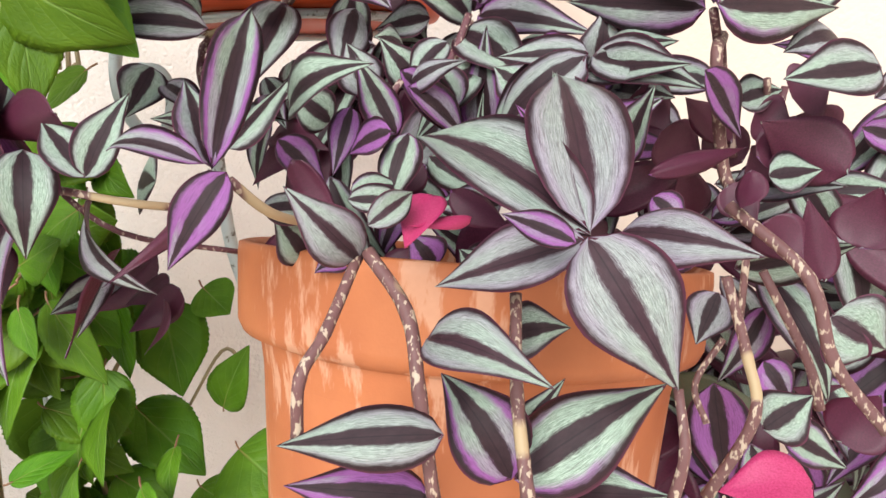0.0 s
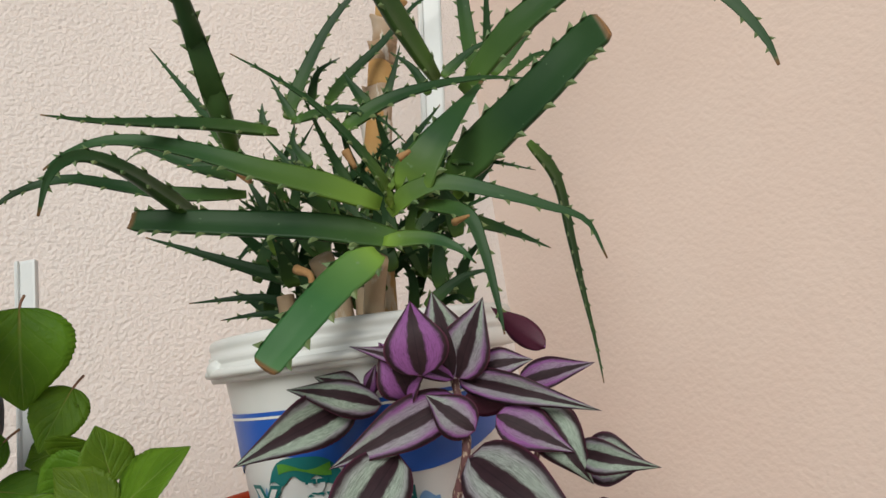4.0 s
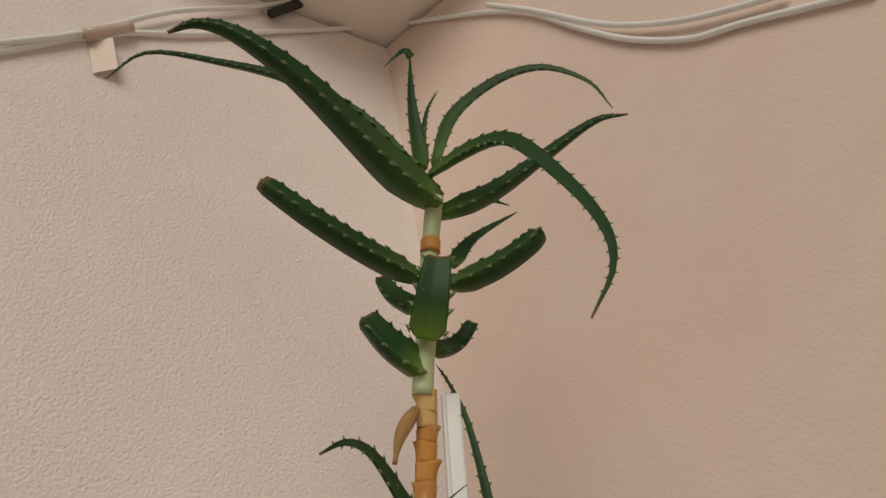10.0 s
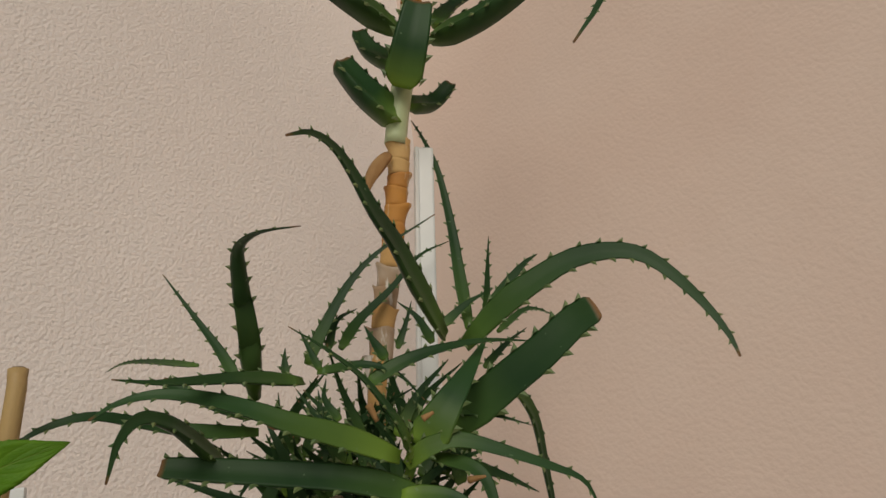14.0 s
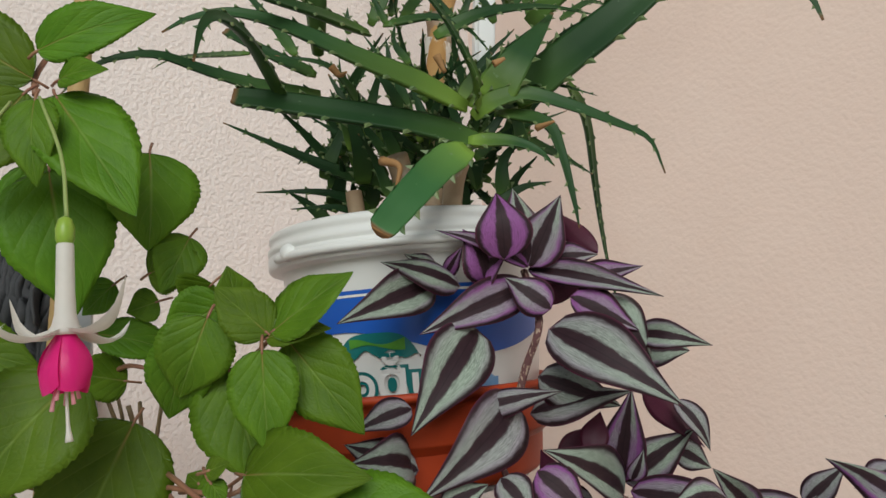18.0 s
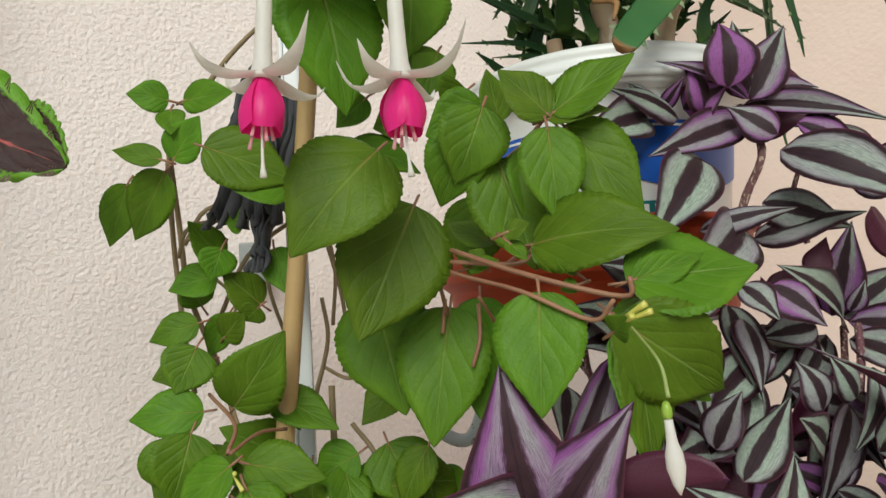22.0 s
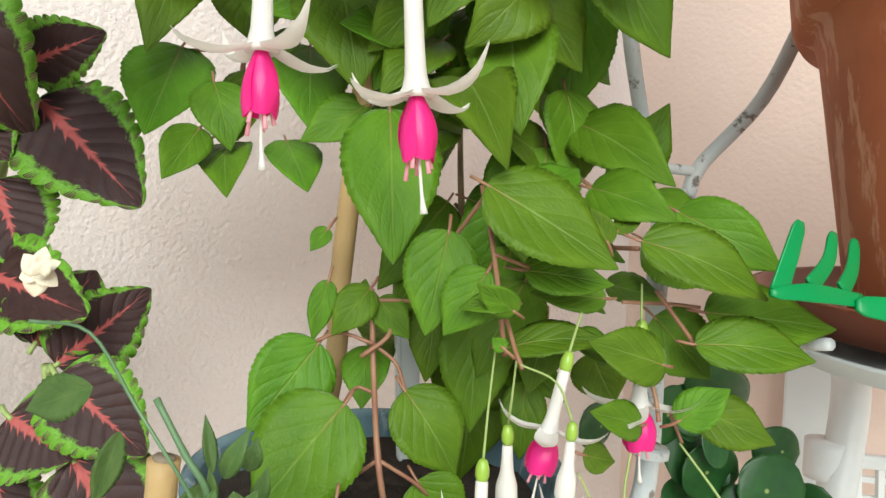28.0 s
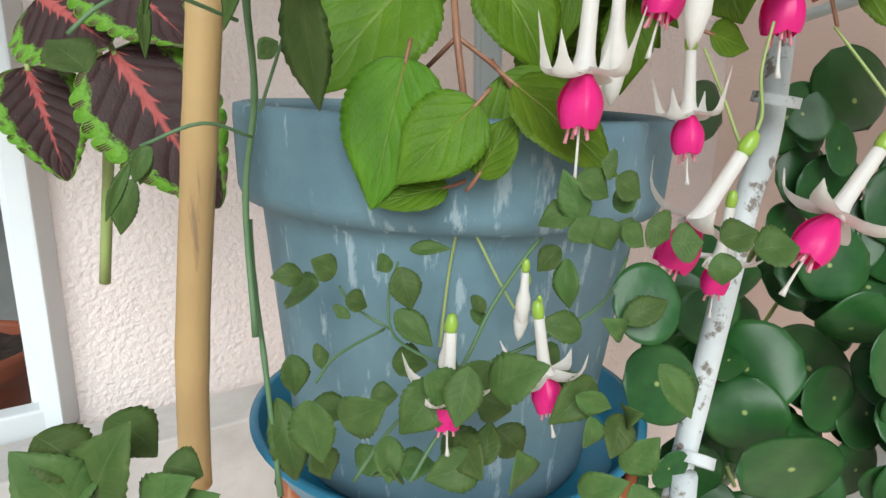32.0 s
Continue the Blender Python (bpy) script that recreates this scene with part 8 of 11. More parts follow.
tube("stem", [(-0.1795, 0.3431, 1.2567), (-0.1891, 0.3555, 1.2478), (-0.2065, 0.3822, 1.2391)], [0.0010, 0.0012], M["stem_red"], fuchsia)
tube("stem", [(-0.2513, 0.3876, 1.2419), (-0.2648, 0.3925, 1.2439), (-0.2844, 0.4084, 1.2364)], [0.0011, 0.0015], M["stem_red"], fuchsia)
tube("stem", [(-0.2268, 0.3331, 1.1917), (-0.1982, 0.3210, 1.1885), (-0.1890, 0.3293, 1.1960)], [0.0011, 0.0011], M["stem_red"], fuchsia)
tube("stem", [(-0.2265, 0.3332, 1.1971), (-0.1950, 0.3038, 1.1818), (-0.1629, 0.2860, 1.1711), (-0.1606, 0.2833, 1.1785)], [0.0012, 0.0011], M["stem_red"], fuchsia)
tube("stem", [(-0.2137, 0.3630, 1.1724), (-0.2144, 0.3557, 1.1563), (-0.2187, 0.3553, 1.1426)], [0.0010, 0.0010], M["stem_red"], fuchsia)
tube("stem", [(-0.2299, 0.3651, 1.1758), (-0.2322, 0.3604, 1.1592)], [0.0010, 0.0010], M["stem_red"], fuchsia)
tube("stem", [(-0.2037, 0.3387, 1.1881), (-0.1900, 0.3181, 1.1972)], [0.0008, 0.0008], M["stem_red"], fuchsia)
tube("stem", [(-0.1713, 0.2684, 1.1698), (-0.1776, 0.2782, 1.1630), (-0.2013, 0.2928, 1.1756), (-0.2245, 0.3327, 1.1860), (-0.2390, 0.3569, 1.1951)], [0.0009, 0.0010], M["stem_red"], fuchsia)
tube("stem", [(-0.2320, 0.3432, 1.1808), (-0.2292, 0.3621, 1.1682)], [0.0010, 0.0010], M["stem_red"], fuchsia)
tube("stem", [(-0.2154, 0.3307, 1.1751), (-0.2053, 0.3573, 1.1612)], [0.0008, 0.0010], M["stem_red"], fuchsia)
tube("stem", [(-0.3380, 0.3602, 1.1083), (-0.3401, 0.3804, 1.1193), (-0.3684, 0.4290, 1.1303)], [0.0011, 0.0011], M["stem_red"], fuchsia)
tube("stem", [(-0.3366, 0.3600, 1.1082), (-0.3295, 0.3865, 1.1132), (-0.3202, 0.4085, 1.1112)], [0.0010, 0.0010], M["stem_red"], fuchsia)
tube("stem", [(-0.3422, 0.3498, 1.0492), (-0.3516, 0.3566, 1.0453), (-0.3625, 0.3730, 1.0230)], [0.0012, 0.0014], M["stem_red"], fuchsia)
tube("stem", [(-0.3516, 0.3566, 1.0453), (-0.3721, 0.3580, 1.0402)], [0.0009, 0.0009], M["stem_red"], fuchsia)
tube("stem", [(-0.3527, 0.3356, 1.0381), (-0.3547, 0.3257, 1.0163), (-0.3555, 0.3167, 1.0001)], [0.0012, 0.0013], M["stem_red"], fuchsia)
tube("stem", [(-0.4096, 0.5011, 0.9685), (-0.4113, 0.4964, 0.9510)], [0.0014, 0.0017], M["stem_red"], fuchsia)
tube("stem", [(-0.4384, 0.4663, 0.9584), (-0.4113, 0.5011, 0.9686)], [0.0012, 0.0012], M["stem_red"], fuchsia)
tube("stem", [(-0.2999, 0.3492, 0.8903), (-0.2976, 0.3347, 0.8633), (-0.2916, 0.3395, 0.8239)], [0.0010, 0.0011], M["stem_red"], fuchsia)
tube("stem", [(-0.2984, 0.3508, 0.8861), (-0.3109, 0.3628, 0.8656)], [0.0009, 0.0009], M["stem_red"], fuchsia)
tube("stem", [(-0.2977, 0.3343, 0.8647), (-0.2816, 0.3429, 0.8584)], [0.0008, 0.0008], M["stem_red"], fuchsia)
tube("stem", [(-0.3356, 0.3980, 0.8336), (-0.3337, 0.3859, 0.8235), (-0.3464, 0.3853, 0.8134)], [0.0011, 0.0011], M["stem_red"], fuchsia)
tube("stem", [(-0.3013, 0.4439, 0.9557), (-0.2907, 0.4512, 0.9457)], [0.0011, 0.0014], M["stem_red"], fuchsia)
tube("stem", [(-0.2645, 0.3828, 1.0089), (-0.2741, 0.4015, 1.0119), (-0.2859, 0.4149, 1.0256)], [0.0009, 0.0011], M["stem_red"], fuchsia)
tube("stem", [(-0.2487, 0.4216, 0.9223), (-0.2334, 0.4295, 0.9212)], [0.0011, 0.0011], M["stem_red"], fuchsia)
tube("stem", [(-0.2377, 0.3887, 0.8889), (-0.2474, 0.4156, 0.9028)], [0.0010, 0.0010], M["stem_red"], fuchsia)
tube("stem", [(-0.2282, 0.3606, 0.8642), (-0.2338, 0.3753, 0.8632)], [0.0011, 0.0011], M["stem_red"], fuchsia)
tube("stem", [(-0.2224, 0.3547, 0.8469), (-0.2048, 0.3507, 0.8228)], [0.0009, 0.0010], M["stem_red"], fuchsia)
tube("stem", [(-0.3414, 0.3937, 0.8428), (-0.3408, 0.3859, 0.8076), (-0.3402, 0.3592, 0.7770), (-0.3364, 0.3566, 0.7476), (-0.3357, 0.3466, 0.7222)], [0.0013, 0.0014], M["stem_red"], fuchsia, knots=.1)
tube("stem", [(-0.3408, 0.3876, 0.8186), (-0.3554, 0.3928, 0.8228), (-0.3668, 0.3964, 0.8184)], [0.0009, 0.0009], M["stem_red"], fuchsia)
tube("stem", [(-0.3408, 0.3876, 0.8186), (-0.3308, 0.3848, 0.8100), (-0.3272, 0.3759, 0.7993)], [0.0009, 0.0009], M["stem_red"], fuchsia)
tube("stem", [(-0.3402, 0.3590, 0.7759), (-0.3508, 0.3693, 0.7648), (-0.3602, 0.3857, 0.7552)], [0.0009, 0.0009], M["stem_red"], fuchsia)
tube("stem", [(-0.3398, 0.3590, 0.7759), (-0.3253, 0.3603, 0.7653), (-0.3182, 0.3648, 0.7568)], [0.0009, 0.0009], M["stem_red"], fuchsia)
tube("stem", [(-0.3419, 0.3941, 0.8374), (-0.3262, 0.3907, 0.8376), (-0.3087, 0.4027, 0.8327)], [0.0009, 0.0009], M["stem_red"], fuchsia)
tube("stem", [(-0.3408, 0.3812, 0.7978), (-0.3486, 0.3834, 0.7998), (-0.3548, 0.3677, 0.7969)], [0.0009, 0.0009], M["stem_red"], fuchsia)
tube("stem", [(-0.2992, 0.3562, 0.8470), (-0.2915, 0.3450, 0.8402), (-0.2908, 0.3266, 0.8292), (-0.2894, 0.3210, 0.8237)], [0.0009, 0.0009], M["stem_red"], fuchsia)
tube("stem", [(-0.2241, 0.3544, 0.8120), (-0.2222, 0.3506, 0.7998), (-0.2221, 0.3476, 0.7917)], [0.0010, 0.0010], M["stem_red"], fuchsia)
tube("stem", [(-0.2337, 0.3631, 0.8405), (-0.2106, 0.3645, 0.8391), (-0.1990, 0.3593, 0.8382)], [0.0009, 0.0009], M["stem_red"], fuchsia)
tube("stem", [(-0.2176, 0.3470, 0.7960), (-0.2103, 0.3493, 0.7814)], [0.0007, 0.0007], M["stem_red"], fuchsia)
tube("stem", [(-0.3357, 0.3466, 0.7222), (-0.3443, 0.3504, 0.7188), (-0.3507, 0.3501, 0.7213)], [0.0007, 0.0007], M["stem_red"], fuchsia)
tube("pedicel", [(-0.2812, 0.3122, 1.3575), (-0.2871, 0.2929, 1.3295), (-0.2935, 0.2782, 1.3031)], [0.0007, 0.0008], M["stem_green"], fuchsia)
tube("pedicel", [(-0.2696, 0.3121, 1.3590), (-0.2525, 0.2931, 1.3273), (-0.2443, 0.2790, 1.2996)], [0.0007, 0.0008], M["stem_green"], fuchsia)
tube("pedicel", [(-0.3557, 0.2848, 0.9985), (-0.3684, 0.2830, 0.9803), (-0.3751, 0.2773, 0.9614)], [0.0005, 0.0008], M["stem_green"], fuchsia)
tube("pedicel", [(-0.3524, 0.2849, 0.9967), (-0.3415, 0.2823, 0.9745), (-0.3349, 0.2828, 0.9539)], [0.0005, 0.0008], M["stem_green"], fuchsia)
tube("pedicel", [(-0.2966, 0.3335, 0.8305), (-0.3031, 0.3157, 0.8113), (-0.3068, 0.3055, 0.7967)], [0.0004, 0.0005], M["stem_green"], fuchsia)
tube("pedicel", [(-0.2889, 0.3314, 0.8253), (-0.2904, 0.3314, 0.8102), (-0.2904, 0.3368, 0.7968)], [0.0004, 0.0006], M["stem_green"], fuchsia)
tube("pedicel", [(-0.2603, 0.3401, 0.8405), (-0.2648, 0.3349, 0.8334), (-0.2684, 0.3307, 0.8268)], [0.0005, 0.0006], M["stem_green"], fuchsia)
tube("pedicel", [(-0.2902, 0.3212, 0.8253), (-0.2770, 0.3193, 0.8188), (-0.2741, 0.3087, 0.8078)], [0.0004, 0.0005], M["stem_green"], fuchsia)
tube("pedicel", [(-0.2379, 0.3395, 0.7821), (-0.2414, 0.3363, 0.7664), (-0.2434, 0.3283, 0.7539), (-0.2461, 0.3253, 0.7477)], [0.0005, 0.0007], M["stem_green"], fuchsia)
tube("pedicel", [(-0.2114, 0.3493, 0.7814), (-0.1987, 0.3387, 0.7619), (-0.1949, 0.3324, 0.7528), (-0.1962, 0.3321, 0.7483)], [0.0005, 0.0008], M["stem_green"], fuchsia)
tube("pedicel", [(-0.2283, 0.3558, 0.8496), (-0.2294, 0.3525, 0.8337)], [0.0005, 0.0006], M["stem_green"], fuchsia)
tube("pedicel", [(-0.2592, 0.3417, 0.7736), (-0.2514, 0.3397, 0.7575), (-0.2452, 0.3359, 0.7417)], [0.0005, 0.0006], M["stem_green"], fuchsia)
tube("pedicel", [(-0.3386, 0.3354, 0.7220), (-0.3423, 0.3427, 0.6951), (-0.3455, 0.3371, 0.6688)], [0.0005, 0.0006], M["stem_green"], fuchsia)
tube("pedicel", [(-0.3353, 0.3405, 0.7136), (-0.3262, 0.3352, 0.6961), (-0.3210, 0.3252, 0.6879)], [0.0005, 0.0005], M["stem_green"], fuchsia)
tube("pedicel", [(-0.1667, 0.2650, 1.1600), (-0.1563, 0.2706, 1.1468), (-0.1566, 0.2631, 1.1353)], [0.0004, 0.0008], M["stem_green"], fuchsia)
tube("stem", [(-0.2802, 0.5170, 0.9341), (-0.2880, 0.4625, 0.8767), (-0.2817, 0.4595, 0.7917)], [0.0017, 0.0023], M["stem_brown"], fuchsia)
tube("stem", [(-0.2255, 0.4836, 0.8809), (-0.1967, 0.4915, 0.9258), (-0.1780, 0.4868, 0.9185)], [0.0012, 0.0015], M["stem_brown"], fuchsia)
tube("stem", [(-0.2914, 0.4656, 0.8802), (-0.2684, 0.4514, 0.8457)], [0.0011, 0.0011], M["stem_brown"], fuchsia)
tube("bud", [(-0.1716, 0.2526, 1.1642), (-0.1667, 0.2466, 1.1679)], [0.0006, 0.0013], M["bud_yellow"], fuchsia)
tube("bud", [(-0.1707, 0.2526, 1.1630), (-0.1648, 0.2466, 1.1654)], [0.0006, 0.0012], M["bud_yellow"], fuchsia)
tube("bud", [(-0.1720, 0.2506, 1.1623), (-0.1713, 0.2466, 1.1643)], [0.0005, 0.0011], M["bud_yellow"], fuchsia)
tube("bud", [(-0.3311, 0.3462, 1.1007), (-0.3256, 0.3401, 1.0953)], [0.0005, 0.0011], M["bud_yellow"], fuchsia)
tube("bud", [(-0.3311, 0.3462, 1.1007), (-0.3292, 0.3410, 1.1029)], [0.0005, 0.0011], M["bud_yellow"], fuchsia)
leaf(fuchsia, "fuchsia", "fuchsia_leaf", (-0.2817, 0.3316, 1.3754), (-0.3396, 0.3336, 1.4115), 0.0384, (0.21, -0.97, -0.10), 0.10)
leaf(fuchsia, "fuchsia", "fuchsia_leaf", (-0.2752, 0.3220, 1.3844), (-0.2245, 0.3229, 1.4005), 0.0242, (0.09, -1.00, -0.07), 0.10)
leaf(fuchsia, "fuchsia", "fuchsia_leaf", (-0.2802, 0.3219, 1.3655), (-0.3050, 0.3126, 1.3241), 0.0347, (0.35, -0.63, 0.15), 0.00)
leaf(fuchsia, "fuchsia", "fuchsia_leaf", (-0.2715, 0.3121, 1.3583), (-0.2679, 0.3067, 1.3186), 0.0229, (0.02, -0.87, 0.19), 0.10)
leaf(fuchsia, "fuchsia", "fuchsia_leaf", (-0.2675, 0.3218, 1.3631), (-0.2288, 0.3063, 1.3044), 0.0409, (0.27, -0.90, 0.32), 0.02)
leaf(fuchsia, "fuchsia", "fuchsia_leaf", (-0.2663, 0.3220, 1.3704), (-0.2416, 0.3124, 1.3705), 0.0144, (0.27, -0.97, 0.14), 0.10)
leaf(fuchsia, "fuchsia", "fuchsia_leaf", (-0.2840, 0.3518, 1.3380), (-0.2733, 0.3555, 1.2688), 0.0515, (0.30, -1.05, 0.14), 0.10)
leaf(fuchsia, "fuchsia", "fuchsia_leaf", (-0.2941, 0.3563, 1.3430), (-0.2901, 0.3590, 1.2906), 0.0338, (0.14, -0.96, 0.16), 0.05)
leaf(fuchsia, "fuchsia", "fuchsia_leaf", (-0.2397, 0.3576, 1.3462), (-0.2422, 0.3614, 1.2982), 0.0460, (0.50, -0.85, 0.10), 0.10)
leaf(fuchsia, "fuchsia", "fuchsia_leaf", (-0.2259, 0.3742, 1.3063), (-0.2377, 0.3636, 1.2778), 0.0260, (0.40, -0.90, 0.10), 0.10)
leaf(fuchsia, "fuchsia", "fuchsia_leaf", (-0.3756, 0.3957, 1.2950), (-0.3960, 0.3880, 1.2976), 0.0189, (0.52, -0.95, 0.03), 0.10)
leaf(fuchsia, "fuchsia", "fuchsia_leaf", (-0.3676, 0.3954, 1.2944), (-0.3370, 0.3852, 1.2946), 0.0201, (0.49, -0.80, 0.08), 0.02)
leaf(fuchsia, "fuchsia", "fuchsia_leaf", (-0.3746, 0.3954, 1.2898), (-0.3703, 0.3838, 1.2722), 0.0160, (0.14, -0.89, 0.32), 0.00)
leaf(fuchsia, "fuchsia", "fuchsia_leaf", (-0.3752, 0.3830, 1.2586), (-0.4013, 0.3823, 1.2654), 0.0137, (0.22, -0.85, 0.20), 0.05)
leaf(fuchsia, "fuchsia", "fuchsia_leaf", (-0.3767, 0.3910, 1.2542), (-0.4041, 0.4151, 1.2208), 0.0280, (0.28, -0.95, 0.27), 0.00)
leaf(fuchsia, "fuchsia", "fuchsia_leaf", (-0.4031, 0.4047, 1.2514), (-0.4189, 0.4163, 1.2178), 0.0216, (0.29, -0.99, 0.32), 0.05)
leaf(fuchsia, "fuchsia", "fuchsia_leaf", (-0.3729, 0.3925, 1.2605), (-0.3559, 0.3859, 1.2825), 0.0232, (0.26, -0.85, 0.32), 0.02)
leaf(fuchsia, "fuchsia", "fuchsia_leaf", (-0.3527, 0.3808, 1.2642), (-0.3071, 0.3953, 1.2457), 0.0361, (0.46, -1.02, 0.11), 0.00)
leaf(fuchsia, "fuchsia", "fuchsia_leaf", (-0.3637, 0.4433, 1.2092), (-0.3779, 0.4266, 1.2321), 0.0226, (0.40, -1.01, 0.39), 0.00)
leaf(fuchsia, "fuchsia", "fuchsia_leaf", (-0.3677, 0.4437, 1.2003), (-0.3930, 0.4343, 1.1918), 0.0263, (0.10, -0.72, 0.41), 0.02)
leaf(fuchsia, "fuchsia", "fuchsia_leaf", (-0.3408, 0.4462, 1.1808), (-0.3608, 0.4341, 1.2009), 0.0263, (0.39, -1.05, 0.45), 0.00)
leaf(fuchsia, "fuchsia", "fuchsia_leaf", (-0.3626, 0.4500, 1.1760), (-0.3791, 0.4613, 1.1504), 0.0196, (0.37, -0.68, 0.62), 0.05)
leaf(fuchsia, "fuchsia", "fuchsia_leaf", (-0.3771, 0.4532, 1.1485), (-0.4055, 0.4391, 1.1400), 0.0294, (0.30, -1.00, 0.37), 0.05)
leaf(fuchsia, "fuchsia", "fuchsia_leaf", (-0.2560, 0.3159, 1.2408), (-0.2935, 0.3048, 1.1951), 0.0492, (0.19, -0.98, 0.45), 0.10)
leaf(fuchsia, "fuchsia", "fuchsia_leaf", (-0.2421, 0.3386, 1.2196), (-0.2698, 0.3301, 1.1586), 0.0537, (0.32, -0.97, 0.34), 0.00)
leaf(fuchsia, "fuchsia", "fuchsia_leaf", (-0.1918, 0.3187, 1.1960), (-0.1389, 0.2862, 1.1960), 0.0358, (-0.08, -1.08, 0.35), 0.10)
leaf(fuchsia, "fuchsia", "fuchsia_leaf", (-0.1607, 0.2885, 1.1764), (-0.1080, 0.2900, 1.1800), 0.0440, (-0.42, -0.85, 0.65), 0.05)
leaf(fuchsia, "fuchsia", "fuchsia_leaf", (-0.2153, 0.3353, 1.2555), (-0.2298, 0.3463, 1.2191), 0.0307, (0.16, -1.06, 0.30), 0.10)
leaf(fuchsia, "fuchsia", "fuchsia_leaf", (-0.2065, 0.3954, 1.2313), (-0.2152, 0.4017, 1.1886), 0.0378, (-0.23, -0.87, 0.45), 0.00)
leaf(fuchsia, "fuchsia", "fuchsia_leaf", (-0.2654, 0.3817, 1.2860), (-0.2825, 0.3837, 1.2710), 0.0194, (-0.06, -1.06, 0.20), 0.02)
leaf(fuchsia, "fuchsia", "fuchsia_leaf", (-0.2769, 0.3872, 1.2614), (-0.2388, 0.4021, 1.2476), 0.0231, (0.04, -0.96, 0.46), 0.10)
leaf(fuchsia, "fuchsia", "fuchsia_leaf", (-0.2658, 0.3981, 1.2361), (-0.2888, 0.3779, 1.2432), 0.0260, (0.26, -0.78, 0.25), 0.00)
leaf(fuchsia, "fuchsia", "fuchsia_leaf", (-0.2132, 0.3334, 1.1910), (-0.2184, 0.3327, 1.1966), 0.0110, (0.06, -0.94, 0.54), 0.02)
leaf(fuchsia, "fuchsia", "fuchsia_leaf", (-0.2188, 0.3343, 1.1885), (-0.2053, 0.3283, 1.1909), 0.0109, (0.08, -0.85, 0.65), 0.02)
leaf(fuchsia, "fuchsia", "fuchsia_leaf", (-0.1944, 0.2907, 1.1749), (-0.1980, 0.2804, 1.1280), 0.0360, (-0.21, -0.83, 0.45), 0.05)
leaf(fuchsia, "fuchsia", "fuchsia_leaf", (-0.1680, 0.2790, 1.1630), (-0.1220, 0.3000, 1.1320), 0.0400, (-0.38, -1.02, 0.11), 0.10)
leaf(fuchsia, "fuchsia", "fuchsia_leaf", (-0.1731, 0.2660, 1.1584), (-0.1699, 0.2536, 1.1642), 0.0113, (-0.28, -0.75, 0.02), 0.10)
leaf(fuchsia, "fuchsia", "fuchsia_leaf", (-0.2661, 0.3791, 1.1809), (-0.2527, 0.3741, 1.1191), 0.0520, (-0.20, -0.80, 0.35), 0.02)
leaf(fuchsia, "fuchsia", "fuchsia_leaf", (-0.2275, 0.3682, 1.1719), (-0.2396, 0.3572, 1.1057), 0.0469, (-0.08, -0.81, 0.42), 0.00)
leaf(fuchsia, "fuchsia", "fuchsia_leaf", (-0.2115, 0.3792, 1.1762), (-0.2160, 0.3678, 1.1158), 0.0381, (-0.35, -0.79, 0.23), 0.00)
leaf(fuchsia, "fuchsia", "fuchsia_leaf", (-0.3474, 0.4044, 1.1249), (-0.3142, 0.3860, 1.1649), 0.0378, (0.35, -0.81, 0.22), 0.10)
leaf(fuchsia, "fuchsia", "fuchsia_leaf", (-0.3766, 0.4336, 1.1581), (-0.3879, 0.4279, 1.1317), 0.0325, (0.36, -0.97, 0.23), 0.00)
leaf(fuchsia, "fuchsia", "fuchsia_leaf", (-0.3774, 0.4406, 1.1719), (-0.4073, 0.4401, 1.1624), 0.0212, (0.42, -0.93, 0.35), 0.10)
leaf(fuchsia, "fuchsia", "fuchsia_leaf", (-0.3657, 0.4496, 1.1621), (-0.3482, 0.4352, 1.1771), 0.0212, (0.17, -1.03, 0.15), 0.05)
leaf(fuchsia, "fuchsia", "fuchsia_leaf", (-0.3295, 0.4351, 1.2140), (-0.3200, 0.4269, 1.1849), 0.0228, (0.04, -0.83, 0.19), 0.02)
leaf(fuchsia, "fuchsia", "fuchsia_leaf", (-0.3796, 0.4529, 1.1824), (-0.3865, 0.4478, 1.2019), 0.0218, (0.17, -1.04, 0.20), 0.10)
leaf(fuchsia, "fuchsia", "fuchsia_leaf", (-0.3724, 0.4312, 1.1205), (-0.4145, 0.4276, 1.1184), 0.0290, (0.12, -1.02, 0.37), 0.10)
leaf(fuchsia, "fuchsia", "fuchsia_leaf", (-0.3705, 0.4034, 1.1126), (-0.3809, 0.4006, 1.0757), 0.0361, (0.44, -0.93, 0.22), 0.10)
leaf(fuchsia, "fuchsia", "fuchsia_leaf", (-0.3340, 0.3527, 1.1044), (-0.3633, 0.3589, 1.0827), 0.0236, (0.11, -0.88, 0.46), 0.02)
leaf(fuchsia, "fuchsia", "fuchsia_leaf", (-0.3304, 0.3636, 1.1025), (-0.2912, 0.3581, 1.0948), 0.0276, (0.13, -0.82, 0.40), 0.05)
leaf(fuchsia, "fuchsia", "fuchsia_leaf", (-0.3259, 0.3457, 1.0954), (-0.3095, 0.3464, 1.0689), 0.0245, (0.28, -0.98, 0.31), 0.05)
leaf(fuchsia, "fuchsia", "fuchsia_leaf", (-0.3442, 0.3560, 1.0872), (-0.3513, 0.3551, 1.0491), 0.0313, (0.17, -0.71, 0.52), 0.10)
leaf(fuchsia, "fuchsia", "fuchsia_leaf", (-0.3311, 0.4226, 1.1290), (-0.2917, 0.4108, 1.1088), 0.0260, (0.15, -0.83, 0.58), 0.00)
leaf(fuchsia, "fuchsia", "fuchsia_leaf", (-0.3375, 0.3691, 1.0695), (-0.3041, 0.3780, 1.0199), 0.0479, (0.21, -1.04, 0.39), 0.05)
